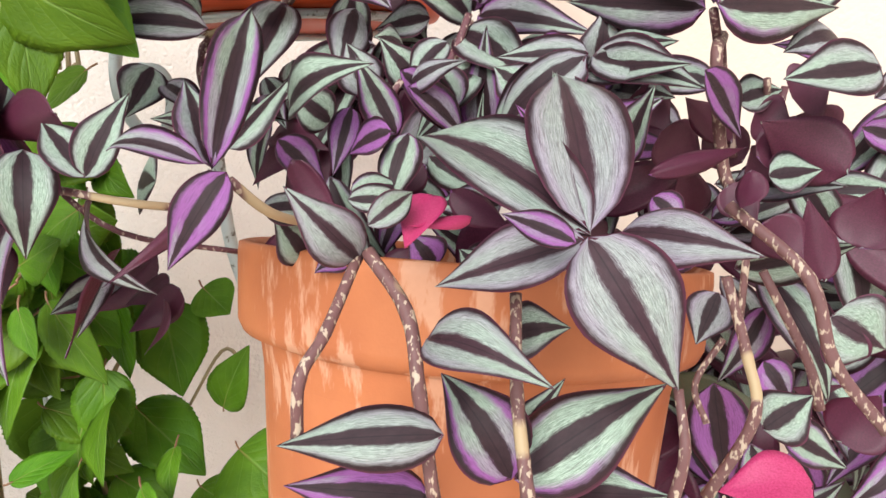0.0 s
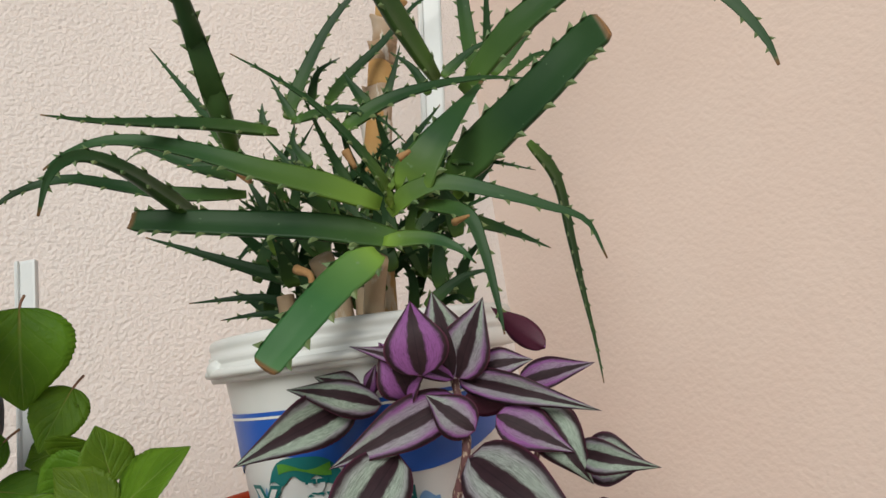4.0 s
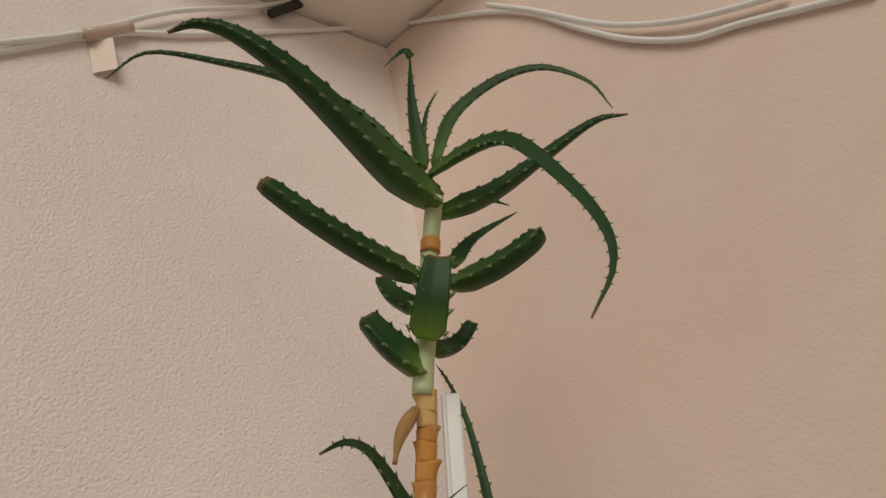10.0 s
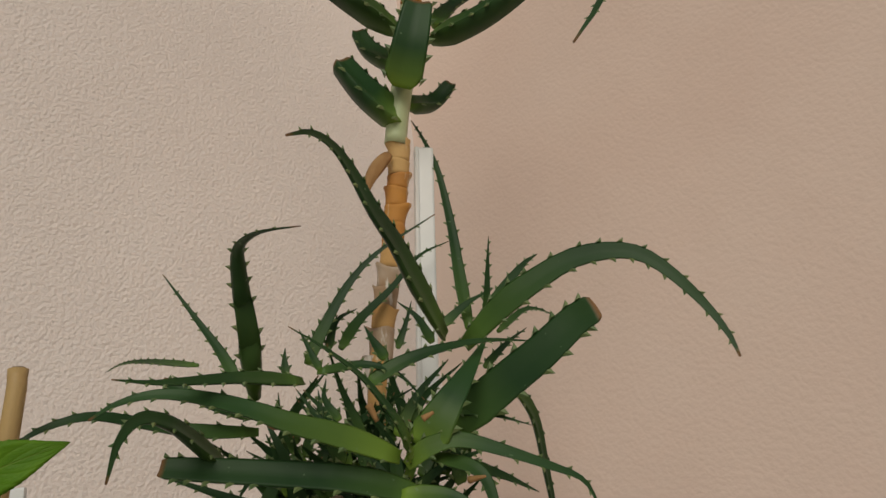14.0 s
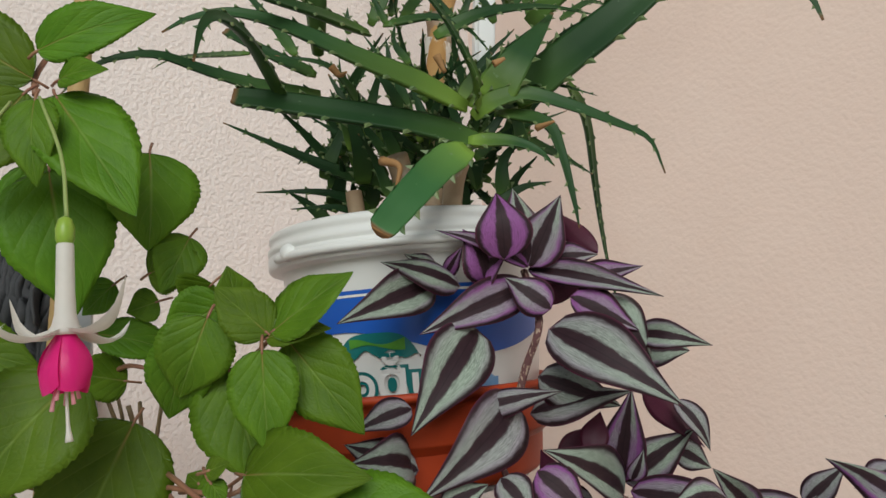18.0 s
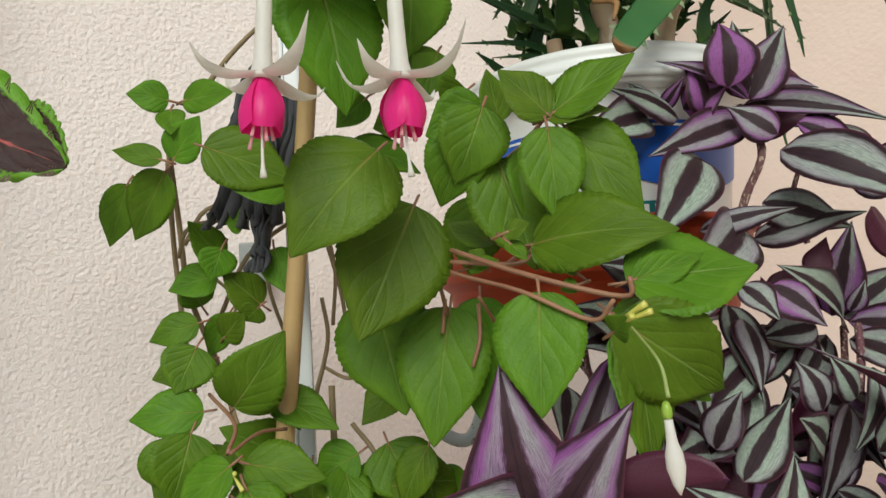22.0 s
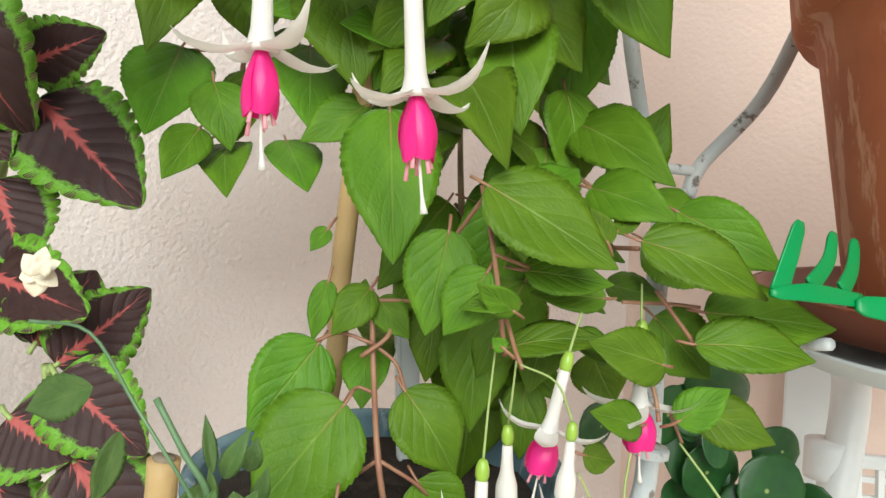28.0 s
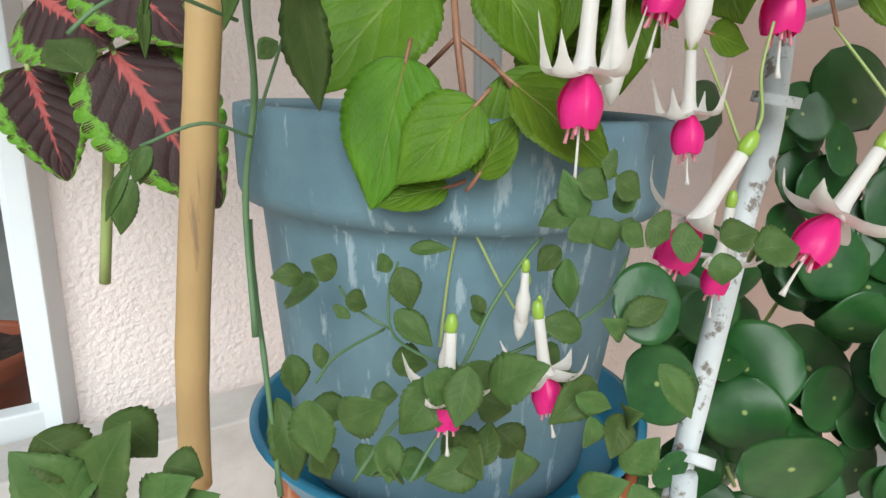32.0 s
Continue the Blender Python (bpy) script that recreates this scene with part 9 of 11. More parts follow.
leaf(fuchsia, "fuchsia", "fuchsia_leaf", (-0.3745, 0.3820, 1.0652), (-0.4155, 0.4068, 1.0208), 0.0481, (0.44, -0.80, 0.35), 0.10)
leaf(fuchsia, "fuchsia", "fuchsia_leaf", (-0.4254, 0.4503, 1.0562), (-0.4792, 0.4304, 1.0352), 0.0410, (0.22, -0.88, 0.64), 0.00)
leaf(fuchsia, "fuchsia", "fuchsia_leaf", (-0.4258, 0.4616, 1.0566), (-0.4517, 0.4373, 1.0479), 0.0240, (0.30, -0.90, 0.33), 0.00)
leaf(fuchsia, "fuchsia", "fuchsia_leaf", (-0.3697, 0.3515, 1.0413), (-0.4008, 0.3614, 1.0177), 0.0350, (0.20, -0.89, 0.82), 0.10)
leaf(fuchsia, "fuchsia", "fuchsia_leaf", (-0.4594, 0.4813, 1.0204), (-0.4911, 0.4686, 1.0063), 0.0334, (0.18, -0.88, 0.43), 0.00)
leaf(fuchsia, "fuchsia", "fuchsia_leaf", (-0.3508, 0.3463, 1.0350), (-0.3198, 0.3315, 1.0430), 0.0180, (0.31, -0.68, 0.60), 0.00)
leaf(fuchsia, "fuchsia", "fuchsia_leaf", (-0.2809, 0.4104, 1.0502), (-0.2728, 0.4174, 1.0115), 0.0201, (0.00, -1.07, 0.55), 0.05)
leaf(fuchsia, "fuchsia", "fuchsia_leaf", (-0.2672, 0.4338, 1.0962), (-0.2510, 0.4243, 1.0622), 0.0421, (0.04, -0.82, 0.39), 0.05)
leaf(fuchsia, "fuchsia", "fuchsia_leaf", (-0.2913, 0.4495, 1.0740), (-0.2505, 0.4359, 1.0510), 0.0418, (0.20, -0.91, 0.33), 0.02)
leaf(fuchsia, "fuchsia", "fuchsia_leaf", (-0.2838, 0.4282, 1.0920), (-0.3106, 0.4343, 1.0761), 0.0294, (-0.11, -0.88, 0.28), 0.10)
leaf(fuchsia, "fuchsia", "fuchsia_leaf", (-0.2236, 0.3896, 1.0497), (-0.2566, 0.3858, 1.0202), 0.0373, (-0.10, -0.97, 0.61), 0.10)
leaf(fuchsia, "fuchsia", "fuchsia_leaf", (-0.2548, 0.4603, 1.1316), (-0.2837, 0.4495, 1.1045), 0.0314, (-0.20, -0.73, 0.60), 0.02)
leaf(fuchsia, "fuchsia", "fuchsia_leaf", (-0.4001, 0.4570, 1.0795), (-0.4221, 0.4812, 1.0486), 0.0324, (0.23, -0.79, 0.67), 0.05)
leaf(fuchsia, "fuchsia", "fuchsia_leaf", (-0.3449, 0.3592, 1.0287), (-0.3148, 0.3509, 0.9827), 0.0391, (0.06, -0.79, 0.04), 0.05)
leaf(fuchsia, "fuchsia", "fuchsia_leaf", (-0.3554, 0.3780, 1.0080), (-0.3592, 0.3780, 0.9683), 0.0341, (-0.23, -0.70, 0.28), 0.10)
leaf(fuchsia, "fuchsia", "fuchsia_leaf", (-0.3505, 0.3147, 0.9983), (-0.3316, 0.3094, 1.0084), 0.0128, (-0.06, -0.75, 0.28), 0.05)
leaf(fuchsia, "fuchsia", "fuchsia_leaf", (-0.3590, 0.3147, 1.0021), (-0.3709, 0.3108, 1.0152), 0.0106, (-0.09, -0.77, 0.09), 0.10)
leaf(fuchsia, "fuchsia", "fuchsia_leaf", (-0.2870, 0.3940, 1.0129), (-0.3182, 0.3789, 0.9573), 0.0384, (-0.22, -0.79, 0.13), 0.02)
leaf(fuchsia, "fuchsia", "fuchsia_leaf", (-0.2606, 0.3695, 1.0068), (-0.2873, 0.3638, 0.9827), 0.0278, (-0.28, -0.66, 0.39), 0.10)
leaf(fuchsia, "fuchsia", "fuchsia_leaf", (-0.2595, 0.3805, 1.0186), (-0.2138, 0.3583, 1.0389), 0.0318, (-0.13, -0.97, 0.05), 0.00)
leaf(fuchsia, "fuchsia", "fuchsia_leaf", (-0.2471, 0.3601, 0.9998), (-0.2352, 0.3532, 0.9714), 0.0223, (-0.26, -0.93, 0.29), 0.02)
leaf(fuchsia, "fuchsia", "fuchsia_leaf", (-0.2436, 0.3786, 0.9977), (-0.2102, 0.3753, 0.9479), 0.0359, (-0.23, -0.83, 0.25), 0.05)
leaf(fuchsia, "fuchsia", "fuchsia_leaf", (-0.2627, 0.4067, 0.9984), (-0.2561, 0.4053, 0.9484), 0.0386, (-0.22, -0.77, 0.36), 0.00)
leaf(fuchsia, "fuchsia", "fuchsia_leaf", (-0.2759, 0.4094, 0.9721), (-0.2790, 0.3709, 0.9123), 0.0424, (-0.37, -1.08, 0.46), 0.10)
leaf(fuchsia, "fuchsia", "fuchsia_leaf", (-0.2341, 0.4260, 0.9885), (-0.2379, 0.4365, 0.9250), 0.0417, (-0.25, -0.85, 0.55), 0.05)
leaf(fuchsia, "fuchsia", "fuchsia_leaf", (-0.3567, 0.4269, 0.9939), (-0.3469, 0.4083, 0.9331), 0.0503, (0.00, -1.09, 0.27), 0.10)
leaf(fuchsia, "fuchsia", "fuchsia_leaf", (-0.3265, 0.4381, 0.9871), (-0.3316, 0.4248, 0.9352), 0.0368, (-0.19, -0.95, 0.49), 0.05)
leaf(fuchsia, "fuchsia", "fuchsia_leaf", (-0.3336, 0.3925, 0.9237), (-0.3344, 0.3551, 0.8585), 0.0434, (-0.02, -0.76, 0.67), 0.00)
leaf(fuchsia, "fuchsia", "fuchsia_leaf", (-0.2990, 0.4208, 0.9430), (-0.2953, 0.3262, 0.8969), 0.0376, (-0.20, -1.02, 0.70), 0.10)
leaf(fuchsia, "fuchsia", "fuchsia_leaf", (-0.4302, 0.4595, 1.0085), (-0.4410, 0.4107, 0.9481), 0.0379, (0.22, -0.92, 0.48), 0.10)
leaf(fuchsia, "fuchsia", "fuchsia_leaf", (-0.4308, 0.4432, 1.0326), (-0.4761, 0.4228, 1.0315), 0.0325, (0.12, -0.76, 0.21), 0.00)
leaf(fuchsia, "fuchsia", "fuchsia_leaf", (-0.4529, 0.4758, 1.0300), (-0.4801, 0.4598, 1.0087), 0.0260, (0.05, -0.87, 0.03), 0.10)
leaf(fuchsia, "fuchsia", "fuchsia_leaf", (-0.4319, 0.4516, 1.0196), (-0.4509, 0.4327, 1.0017), 0.0186, (0.28, -0.73, 0.06), 0.00)
leaf(fuchsia, "fuchsia", "fuchsia_leaf", (-0.4349, 0.4527, 0.9583), (-0.4410, 0.4040, 0.9111), 0.0416, (0.15, -1.05, 0.30), 0.02)
leaf(fuchsia, "fuchsia", "fuchsia_leaf", (-0.4087, 0.4931, 1.0078), (-0.4019, 0.4859, 0.9673), 0.0419, (0.22, -1.01, 0.46), 0.00)
leaf(fuchsia, "fuchsia", "fuchsia_leaf", (-0.3992, 0.4801, 0.9509), (-0.4116, 0.4439, 0.9139), 0.0299, (0.02, -0.83, 0.31), 0.05)
leaf(fuchsia, "fuchsia", "fuchsia_leaf", (-0.3714, 0.4676, 0.9638), (-0.3708, 0.4243, 0.9177), 0.0416, (0.19, -1.03, 0.30), 0.00)
leaf(fuchsia, "fuchsia", "fuchsia_leaf", (-0.4192, 0.4135, 0.9153), (-0.4303, 0.3880, 0.8917), 0.0214, (0.25, -0.88, 0.48), 0.05)
leaf(fuchsia, "fuchsia", "fuchsia_leaf", (-0.4108, 0.4371, 0.9091), (-0.4047, 0.3932, 0.8839), 0.0265, (-0.03, -1.06, 0.55), 0.10)
leaf(fuchsia, "fuchsia", "fuchsia_leaf", (-0.3836, 0.4540, 0.9125), (-0.3707, 0.4138, 0.8865), 0.0282, (0.14, -0.79, 0.69), 0.00)
leaf(fuchsia, "fuchsia", "fuchsia_leaf", (-0.4152, 0.4293, 0.9127), (-0.3931, 0.4216, 0.9228), 0.0154, (-0.07, -1.09, 0.26), 0.02)
leaf(fuchsia, "fuchsia", "fuchsia_leaf", (-0.2367, 0.4195, 0.9221), (-0.2122, 0.3610, 0.8911), 0.0350, (-0.53, -0.83, 0.48), 0.10)
leaf(fuchsia, "fuchsia", "fuchsia_leaf", (-0.2428, 0.3822, 0.8898), (-0.2179, 0.3456, 0.8763), 0.0259, (-0.37, -0.79, 0.37), 0.10)
leaf(fuchsia, "fuchsia", "fuchsia_leaf", (-0.2728, 0.3609, 0.8898), (-0.2462, 0.3877, 0.8986), 0.0196, (-0.14, -0.79, 0.65), 0.02)
leaf(fuchsia, "fuchsia", "fuchsia_leaf", (-0.3011, 0.3357, 0.8909), (-0.2524, 0.3240, 0.8599), 0.0394, (-0.48, -0.65, 0.85), 0.02)
leaf(fuchsia, "fuchsia", "fuchsia_leaf", (-0.2834, 0.3461, 0.8570), (-0.2449, 0.3456, 0.8508), 0.0205, (-0.08, -0.72, 0.54), 0.05)
leaf(fuchsia, "fuchsia", "fuchsia_leaf", (-0.3124, 0.3516, 0.8727), (-0.3228, 0.3437, 0.8316), 0.0300, (0.03, -0.98, 0.64), 0.00)
leaf(fuchsia, "fuchsia", "fuchsia_leaf", (-0.2343, 0.3456, 0.8687), (-0.1829, 0.3353, 0.8452), 0.0282, (-0.45, -0.83, 0.75), 0.10)
leaf(fuchsia, "fuchsia", "fuchsia_leaf", (-0.2086, 0.3460, 0.8251), (-0.1563, 0.3399, 0.8179), 0.0264, (-0.50, -0.58, 0.55), 0.10)
leaf(fuchsia, "fuchsia", "fuchsia_leaf", (-0.1967, 0.4142, 0.8886), (-0.1882, 0.3898, 0.8652), 0.0217, (-0.32, -0.90, 0.53), 0.10)
leaf(fuchsia, "fuchsia", "fuchsia_leaf", (-0.2446, 0.3534, 0.8666), (-0.2529, 0.3565, 0.8825), 0.0119, (-0.48, -0.61, 0.51), 0.02)
leaf(fuchsia, "fuchsia", "fuchsia_leaf", (-0.2411, 0.3558, 0.8710), (-0.2267, 0.3597, 0.8805), 0.0100, (-0.27, -0.64, 0.68), 0.00)
leaf(fuchsia, "fuchsia", "fuchsia_leaf", (-0.2939, 0.3270, 0.8461), (-0.3123, 0.3301, 0.8448), 0.0112, (-0.02, -0.63, 0.85), 0.10)
leaf(fuchsia, "fuchsia", "fuchsia_leaf", (-0.2860, 0.3591, 0.8222), (-0.2419, 0.3521, 0.8250), 0.0188, (-0.13, -0.61, 0.76), 0.10)
leaf(fuchsia, "fuchsia", "fuchsia_leaf", (-0.3608, 0.4005, 0.8461), (-0.3685, 0.3975, 0.8180), 0.0128, (0.10, -0.98, 0.72), 0.00)
leaf(fuchsia, "fuchsia", "fuchsia_leaf", (-0.3609, 0.4036, 0.8699), (-0.3693, 0.4017, 0.8593), 0.0108, (-0.14, -0.86, 0.76), 0.05)
leaf(fuchsia, "fuchsia", "fuchsia_leaf", (-0.3470, 0.4085, 0.8275), (-0.3435, 0.4080, 0.8455), 0.0147, (0.00, -0.76, 0.64), 0.02)
leaf(fuchsia, "fuchsia", "fuchsia_leaf", (-0.3119, 0.4134, 0.9175), (-0.3214, 0.3816, 0.8994), 0.0311, (-0.08, -1.02, 0.53), 0.10)
leaf(fuchsia, "fuchsia", "fuchsia_leaf", (-0.2369, 0.3672, 0.8156), (-0.2590, 0.3684, 0.8251), 0.0190, (-0.10, -0.67, 0.82), 0.10)
leaf(fuchsia, "fuchsia", "fuchsia_leaf", (-0.3651, 0.3960, 0.8177), (-0.3958, 0.3796, 0.7824), 0.0374, (0.29, -0.74, 0.43), 0.00)
leaf(fuchsia, "fuchsia", "fuchsia_leaf", (-0.3535, 0.3674, 0.7980), (-0.3918, 0.3565, 0.7554), 0.0482, (0.06, -0.93, 0.80), 0.05)
leaf(fuchsia, "fuchsia", "fuchsia_leaf", (-0.3278, 0.3759, 0.8003), (-0.3054, 0.3696, 0.7623), 0.0338, (0.01, -0.88, 0.70), 0.10)
leaf(fuchsia, "fuchsia", "fuchsia_leaf", (-0.3417, 0.3931, 0.8433), (-0.3594, 0.3867, 0.8230), 0.0190, (0.17, -0.97, 0.62), 0.10)
leaf(fuchsia, "fuchsia", "fuchsia_leaf", (-0.3385, 0.3934, 0.8385), (-0.3248, 0.3842, 0.8212), 0.0166, (-0.20, -0.93, 0.39), 0.00)
leaf(fuchsia, "fuchsia", "fuchsia_leaf", (-0.3576, 0.3360, 0.7688), (-0.3690, 0.3260, 0.7212), 0.0330, (-0.07, -0.93, 0.85), 0.00)
leaf(fuchsia, "fuchsia", "fuchsia_leaf", (-0.3358, 0.3220, 0.7558), (-0.3608, 0.3200, 0.7308), 0.0265, (0.12, -0.84, 0.54), 0.05)
leaf(fuchsia, "fuchsia", "fuchsia_leaf", (-0.3355, 0.3190, 0.7336), (-0.3234, 0.3210, 0.7529), 0.0170, (-0.26, -0.72, 0.69), 0.05)
leaf(fuchsia, "fuchsia", "fuchsia_leaf", (-0.3231, 0.3650, 0.7636), (-0.3057, 0.3627, 0.7379), 0.0309, (-0.18, -0.73, 0.46), 0.00)
leaf(fuchsia, "fuchsia", "fuchsia_leaf", (-0.3248, 0.3250, 0.7619), (-0.2918, 0.3180, 0.7342), 0.0300, (0.01, -0.65, 0.82), 0.00)
leaf(fuchsia, "fuchsia", "fuchsia_leaf", (-0.3412, 0.4126, 0.8118), (-0.3461, 0.3942, 0.7862), 0.0237, (-0.22, -0.89, 0.49), 0.10)
leaf(fuchsia, "fuchsia", "fuchsia_leaf", (-0.3441, 0.3260, 0.7291), (-0.3691, 0.3270, 0.7228), 0.0150, (-0.07, -0.84, 0.83), 0.00)
leaf(fuchsia, "fuchsia", "fuchsia_leaf", (-0.2913, 0.3971, 0.8360), (-0.2958, 0.3882, 0.7751), 0.0360, (0.04, -0.87, 0.65), 0.00)
leaf(fuchsia, "fuchsia", "fuchsia_leaf", (-0.3092, 0.4077, 0.8360), (-0.3156, 0.3993, 0.7965), 0.0238, (-0.07, -1.08, 0.40), 0.10)
leaf(fuchsia, "fuchsia", "fuchsia_leaf", (-0.2419, 0.3611, 0.8424), (-0.2751, 0.3643, 0.8451), 0.0166, (-0.47, -0.92, 0.57), 0.00)
leaf(fuchsia, "fuchsia", "fuchsia_leaf", (-0.2229, 0.3422, 0.8174), (-0.2579, 0.3381, 0.8293), 0.0241, (-0.15, -0.66, 0.37), 0.00)
leaf(fuchsia, "fuchsia", "fuchsia_leaf", (-0.2142, 0.3725, 0.8320), (-0.1887, 0.3661, 0.8036), 0.0322, (-0.44, -0.97, 0.61), 0.05)
leaf(fuchsia, "fuchsia", "fuchsia_leaf", (-0.2002, 0.3542, 0.8371), (-0.1393, 0.3505, 0.8291), 0.0307, (-0.72, -0.53, 0.49), 0.00)
leaf(fuchsia, "fuchsia", "fuchsia_leaf", (-0.2013, 0.3800, 0.8797), (-0.1607, 0.3586, 0.8541), 0.0295, (-0.43, -0.59, 0.23), 0.10)
leaf(fuchsia, "fuchsia", "fuchsia_leaf", (-0.2328, 0.3412, 0.7929), (-0.2606, 0.3273, 0.8043), 0.0165, (-0.21, -0.82, 0.45), 0.00)
leaf(fuchsia, "fuchsia", "fuchsia_leaf", (-0.2167, 0.3424, 0.7929), (-0.1963, 0.3373, 0.8082), 0.0181, (-0.30, -0.74, 0.48), 0.02)
leaf(fuchsia, "fuchsia", "fuchsia_leaf", (-0.2044, 0.3516, 0.7964), (-0.1689, 0.3451, 0.7801), 0.0237, (-0.43, -0.79, 0.50), 0.02)
leaf(fuchsia, "fuchsia", "fuchsia_leaf", (-0.2902, 0.3286, 0.8432), (-0.3073, 0.3202, 0.8558), 0.0120, (-0.39, -0.96, 0.14), 0.05)
leaf(fuchsia, "fuchsia", "fuchsia_leaf", (-0.2991, 0.3373, 0.8582), (-0.3165, 0.3379, 0.8329), 0.0228, (-0.19, -0.69, 0.19), 0.00)
leaf(fuchsia, "fuchsia", "fuchsia_leaf", (-0.2557, 0.4002, 0.8258), (-0.2679, 0.3890, 0.7927), 0.0259, (-0.28, -0.76, 0.27), 0.00)
leaf(fuchsia, "fuchsia", "fuchsia_leaf", (-0.2551, 0.3483, 0.7785), (-0.2394, 0.3510, 0.7735), 0.0136, (-0.29, -0.73, 0.39), 0.00)
leaf(fuchsia, "fuchsia", "fuchsia_leaf", (-0.2957, 0.3224, 0.8306), (-0.3002, 0.3251, 0.8347), 0.0059, (-0.29, -0.97, 0.38), 0.02)
leaf(fuchsia, "fuchsia", "fuchsia_leaf", (-0.2334, 0.3990, 0.8094), (-0.2221, 0.3950, 0.7839), 0.0291, (-0.54, -0.85, 0.35), 0.05)
leaf(fuchsia, "fuchsia", "fuchsia_leaf", (-0.2415, 0.4840, 0.9788), (-0.3028, 0.4940, 0.9655), 0.0606, (0.65, -0.75, 0.42), 0.00)
leaf(fuchsia, "fuchsia", "fuchsia_leaf", (-0.3217, 0.4973, 0.9548), (-0.3002, 0.4619, 0.8982), 0.0676, (0.43, -0.58, 0.72), 0.05)
leaf(fuchsia, "fuchsia", "fuchsia_leaf", (-0.2348, 0.4823, 0.9663), (-0.2209, 0.4712, 0.8970), 0.0549, (0.58, -0.89, 0.66), 0.02)
leaf(fuchsia, "fuchsia", "fuchsia_leaf", (-0.3232, 0.4737, 0.8976), (-0.3209, 0.4503, 0.8355), 0.0711, (0.59, -0.42, 0.59), 0.10)
leaf(fuchsia, "fuchsia", "fuchsia_leaf", (-0.2583, 0.4688, 0.8888), (-0.1964, 0.4477, 0.8480), 0.0527, (0.45, -0.69, 0.58), 0.02)
leaf(fuchsia, "fuchsia", "fuchsia_leaf", (-0.1921, 0.4757, 0.8873), (-0.1638, 0.4674, 0.9400), 0.0326, (0.42, -0.70, 0.87), 0.10)
leaf(fuchsia, "fuchsia", "fuchsia_leaf", (-0.2976, 0.4490, 0.8510), (-0.3241, 0.4545, 0.8168), 0.0338, (0.31, -0.78, 0.92), 0.05)
leaf(fuchsia, "fuchsia", "fuchsia_leaf", (-0.1781, 0.4650, 0.8600), (-0.1372, 0.4496, 0.8353), 0.0686, (0.18, -0.92, 0.91), 0.10)
leaf(fuchsia, "fuchsia", "fuchsia_leaf", (-0.2618, 0.4415, 0.8472), (-0.2127, 0.4333, 0.8217), 0.0355, (0.29, -0.73, 0.88), 0.10)
leaf(fuchsia, "fuchsia", "fuchsia_leaf", (-0.2054, 0.4541, 0.8349), (-0.1746, 0.4402, 0.8277), 0.0350, (0.37, -0.55, 0.74), 0.05)
leaf(fuchsia, "fuchsia", "fuchsia_leaf", (-0.3064, 0.5069, 0.9305), (-0.3437, 0.4951, 0.9112), 0.0486, (0.54, -0.47, 0.83), 0.00)
leaf(fuchsia, "fuchsia", "fuchsia_leaf", (-0.2091, 0.4953, 0.9739), (-0.1897, 0.4955, 0.9533), 0.0369, (0.59, -0.97, 0.62), 0.00)
leaf(fuchsia, "fuchsia", "fuchsia_leaf", (-0.3247, 0.4644, 0.8021), (-0.3502, 0.4565, 0.8194), 0.0514, (0.41, -0.46, 0.79), 0.02)
leaf(fuchsia, "fuchsia", "fuchsia_leaf", (-0.2862, 0.4382, 0.8245), (-0.2639, 0.4317, 0.8096), 0.0354, (0.40, -0.56, 0.87), 0.00)
leaf(fuchsia, "fuchsia", "fuchsia_leaf", (-0.1609, 0.2872, 1.1579), (-0.1578, 0.2829, 1.1046), 0.0300, (0.44, -0.78, 0.35), 0.00)
leaf(fuchsia, "fuchsia", "fuchsia_leaf", (-0.1881, 0.3450, 1.2446), (-0.1864, 0.3402, 1.2013), 0.0277, (0.32, -0.58, 0.11), 0.02)
leaf(fuchsia, "fuchsia", "fuchsia_leaf", (-0.2126, 0.3620, 1.2807), (-0.2251, 0.3626, 1.2680), 0.0329, (0.69, -0.52, 0.13), 0.05)
leaf(fuchsia, "fuchsia", "fuchsia_leaf", (-0.1799, 0.3191, 1.2529), (-0.2015, 0.3176, 1.2745), 0.0237, (0.07, -0.85, 0.18), 0.02)
leaf(fuchsia, "fuchsia", "fuchsia_leaf", (-0.1785, 0.3192, 1.2537), (-0.1426, 0.3103, 1.2762), 0.0269, (-0.15, -0.82, 0.52), 0.05)
leaf(fuchsia, "fuchsia", "fuchsia_leaf", (-0.1807, 0.3193, 1.2512), (-0.1532, 0.3163, 1.2534), 0.0159, (-0.05, -0.80, 0.53), 0.10)
leaf(fuchsia, "fuchsia", "fuchsia_leaf", (-0.1821, 0.3141, 1.2466), (-0.1805, 0.3117, 1.2042), 0.0294, (-0.02, -0.84, 0.63), 0.02)
leaf(fuchsia, "fuchsia", "fuchsia_leaf", (-0.1725, 0.3247, 1.2496), (-0.1419, 0.3177, 1.2082), 0.0339, (-0.19, -0.92, 0.28), 0.00)
leaf(fuchsia, "fuchsia", "fuchsia_leaf", (-0.2079, 0.3316, 1.2627), (-0.2225, 0.3372, 1.2282), 0.0342, (0.27, -0.75, 0.38), 0.10)
leaf(fuchsia, "fuchsia", "fuchsia_leaf", (-0.2018, 0.3412, 1.2397), (-0.1875, 0.3362, 1.1858), 0.0428, (-0.05, -0.86, 0.54), 0.05)
leaf(fuchsia, "fuchsia", "fuchsia_leaf", (-0.2043, 0.3078, 1.2005), (-0.1941, 0.3032, 1.2038), 0.0096, (0.02, -0.74, 0.30), 0.00)
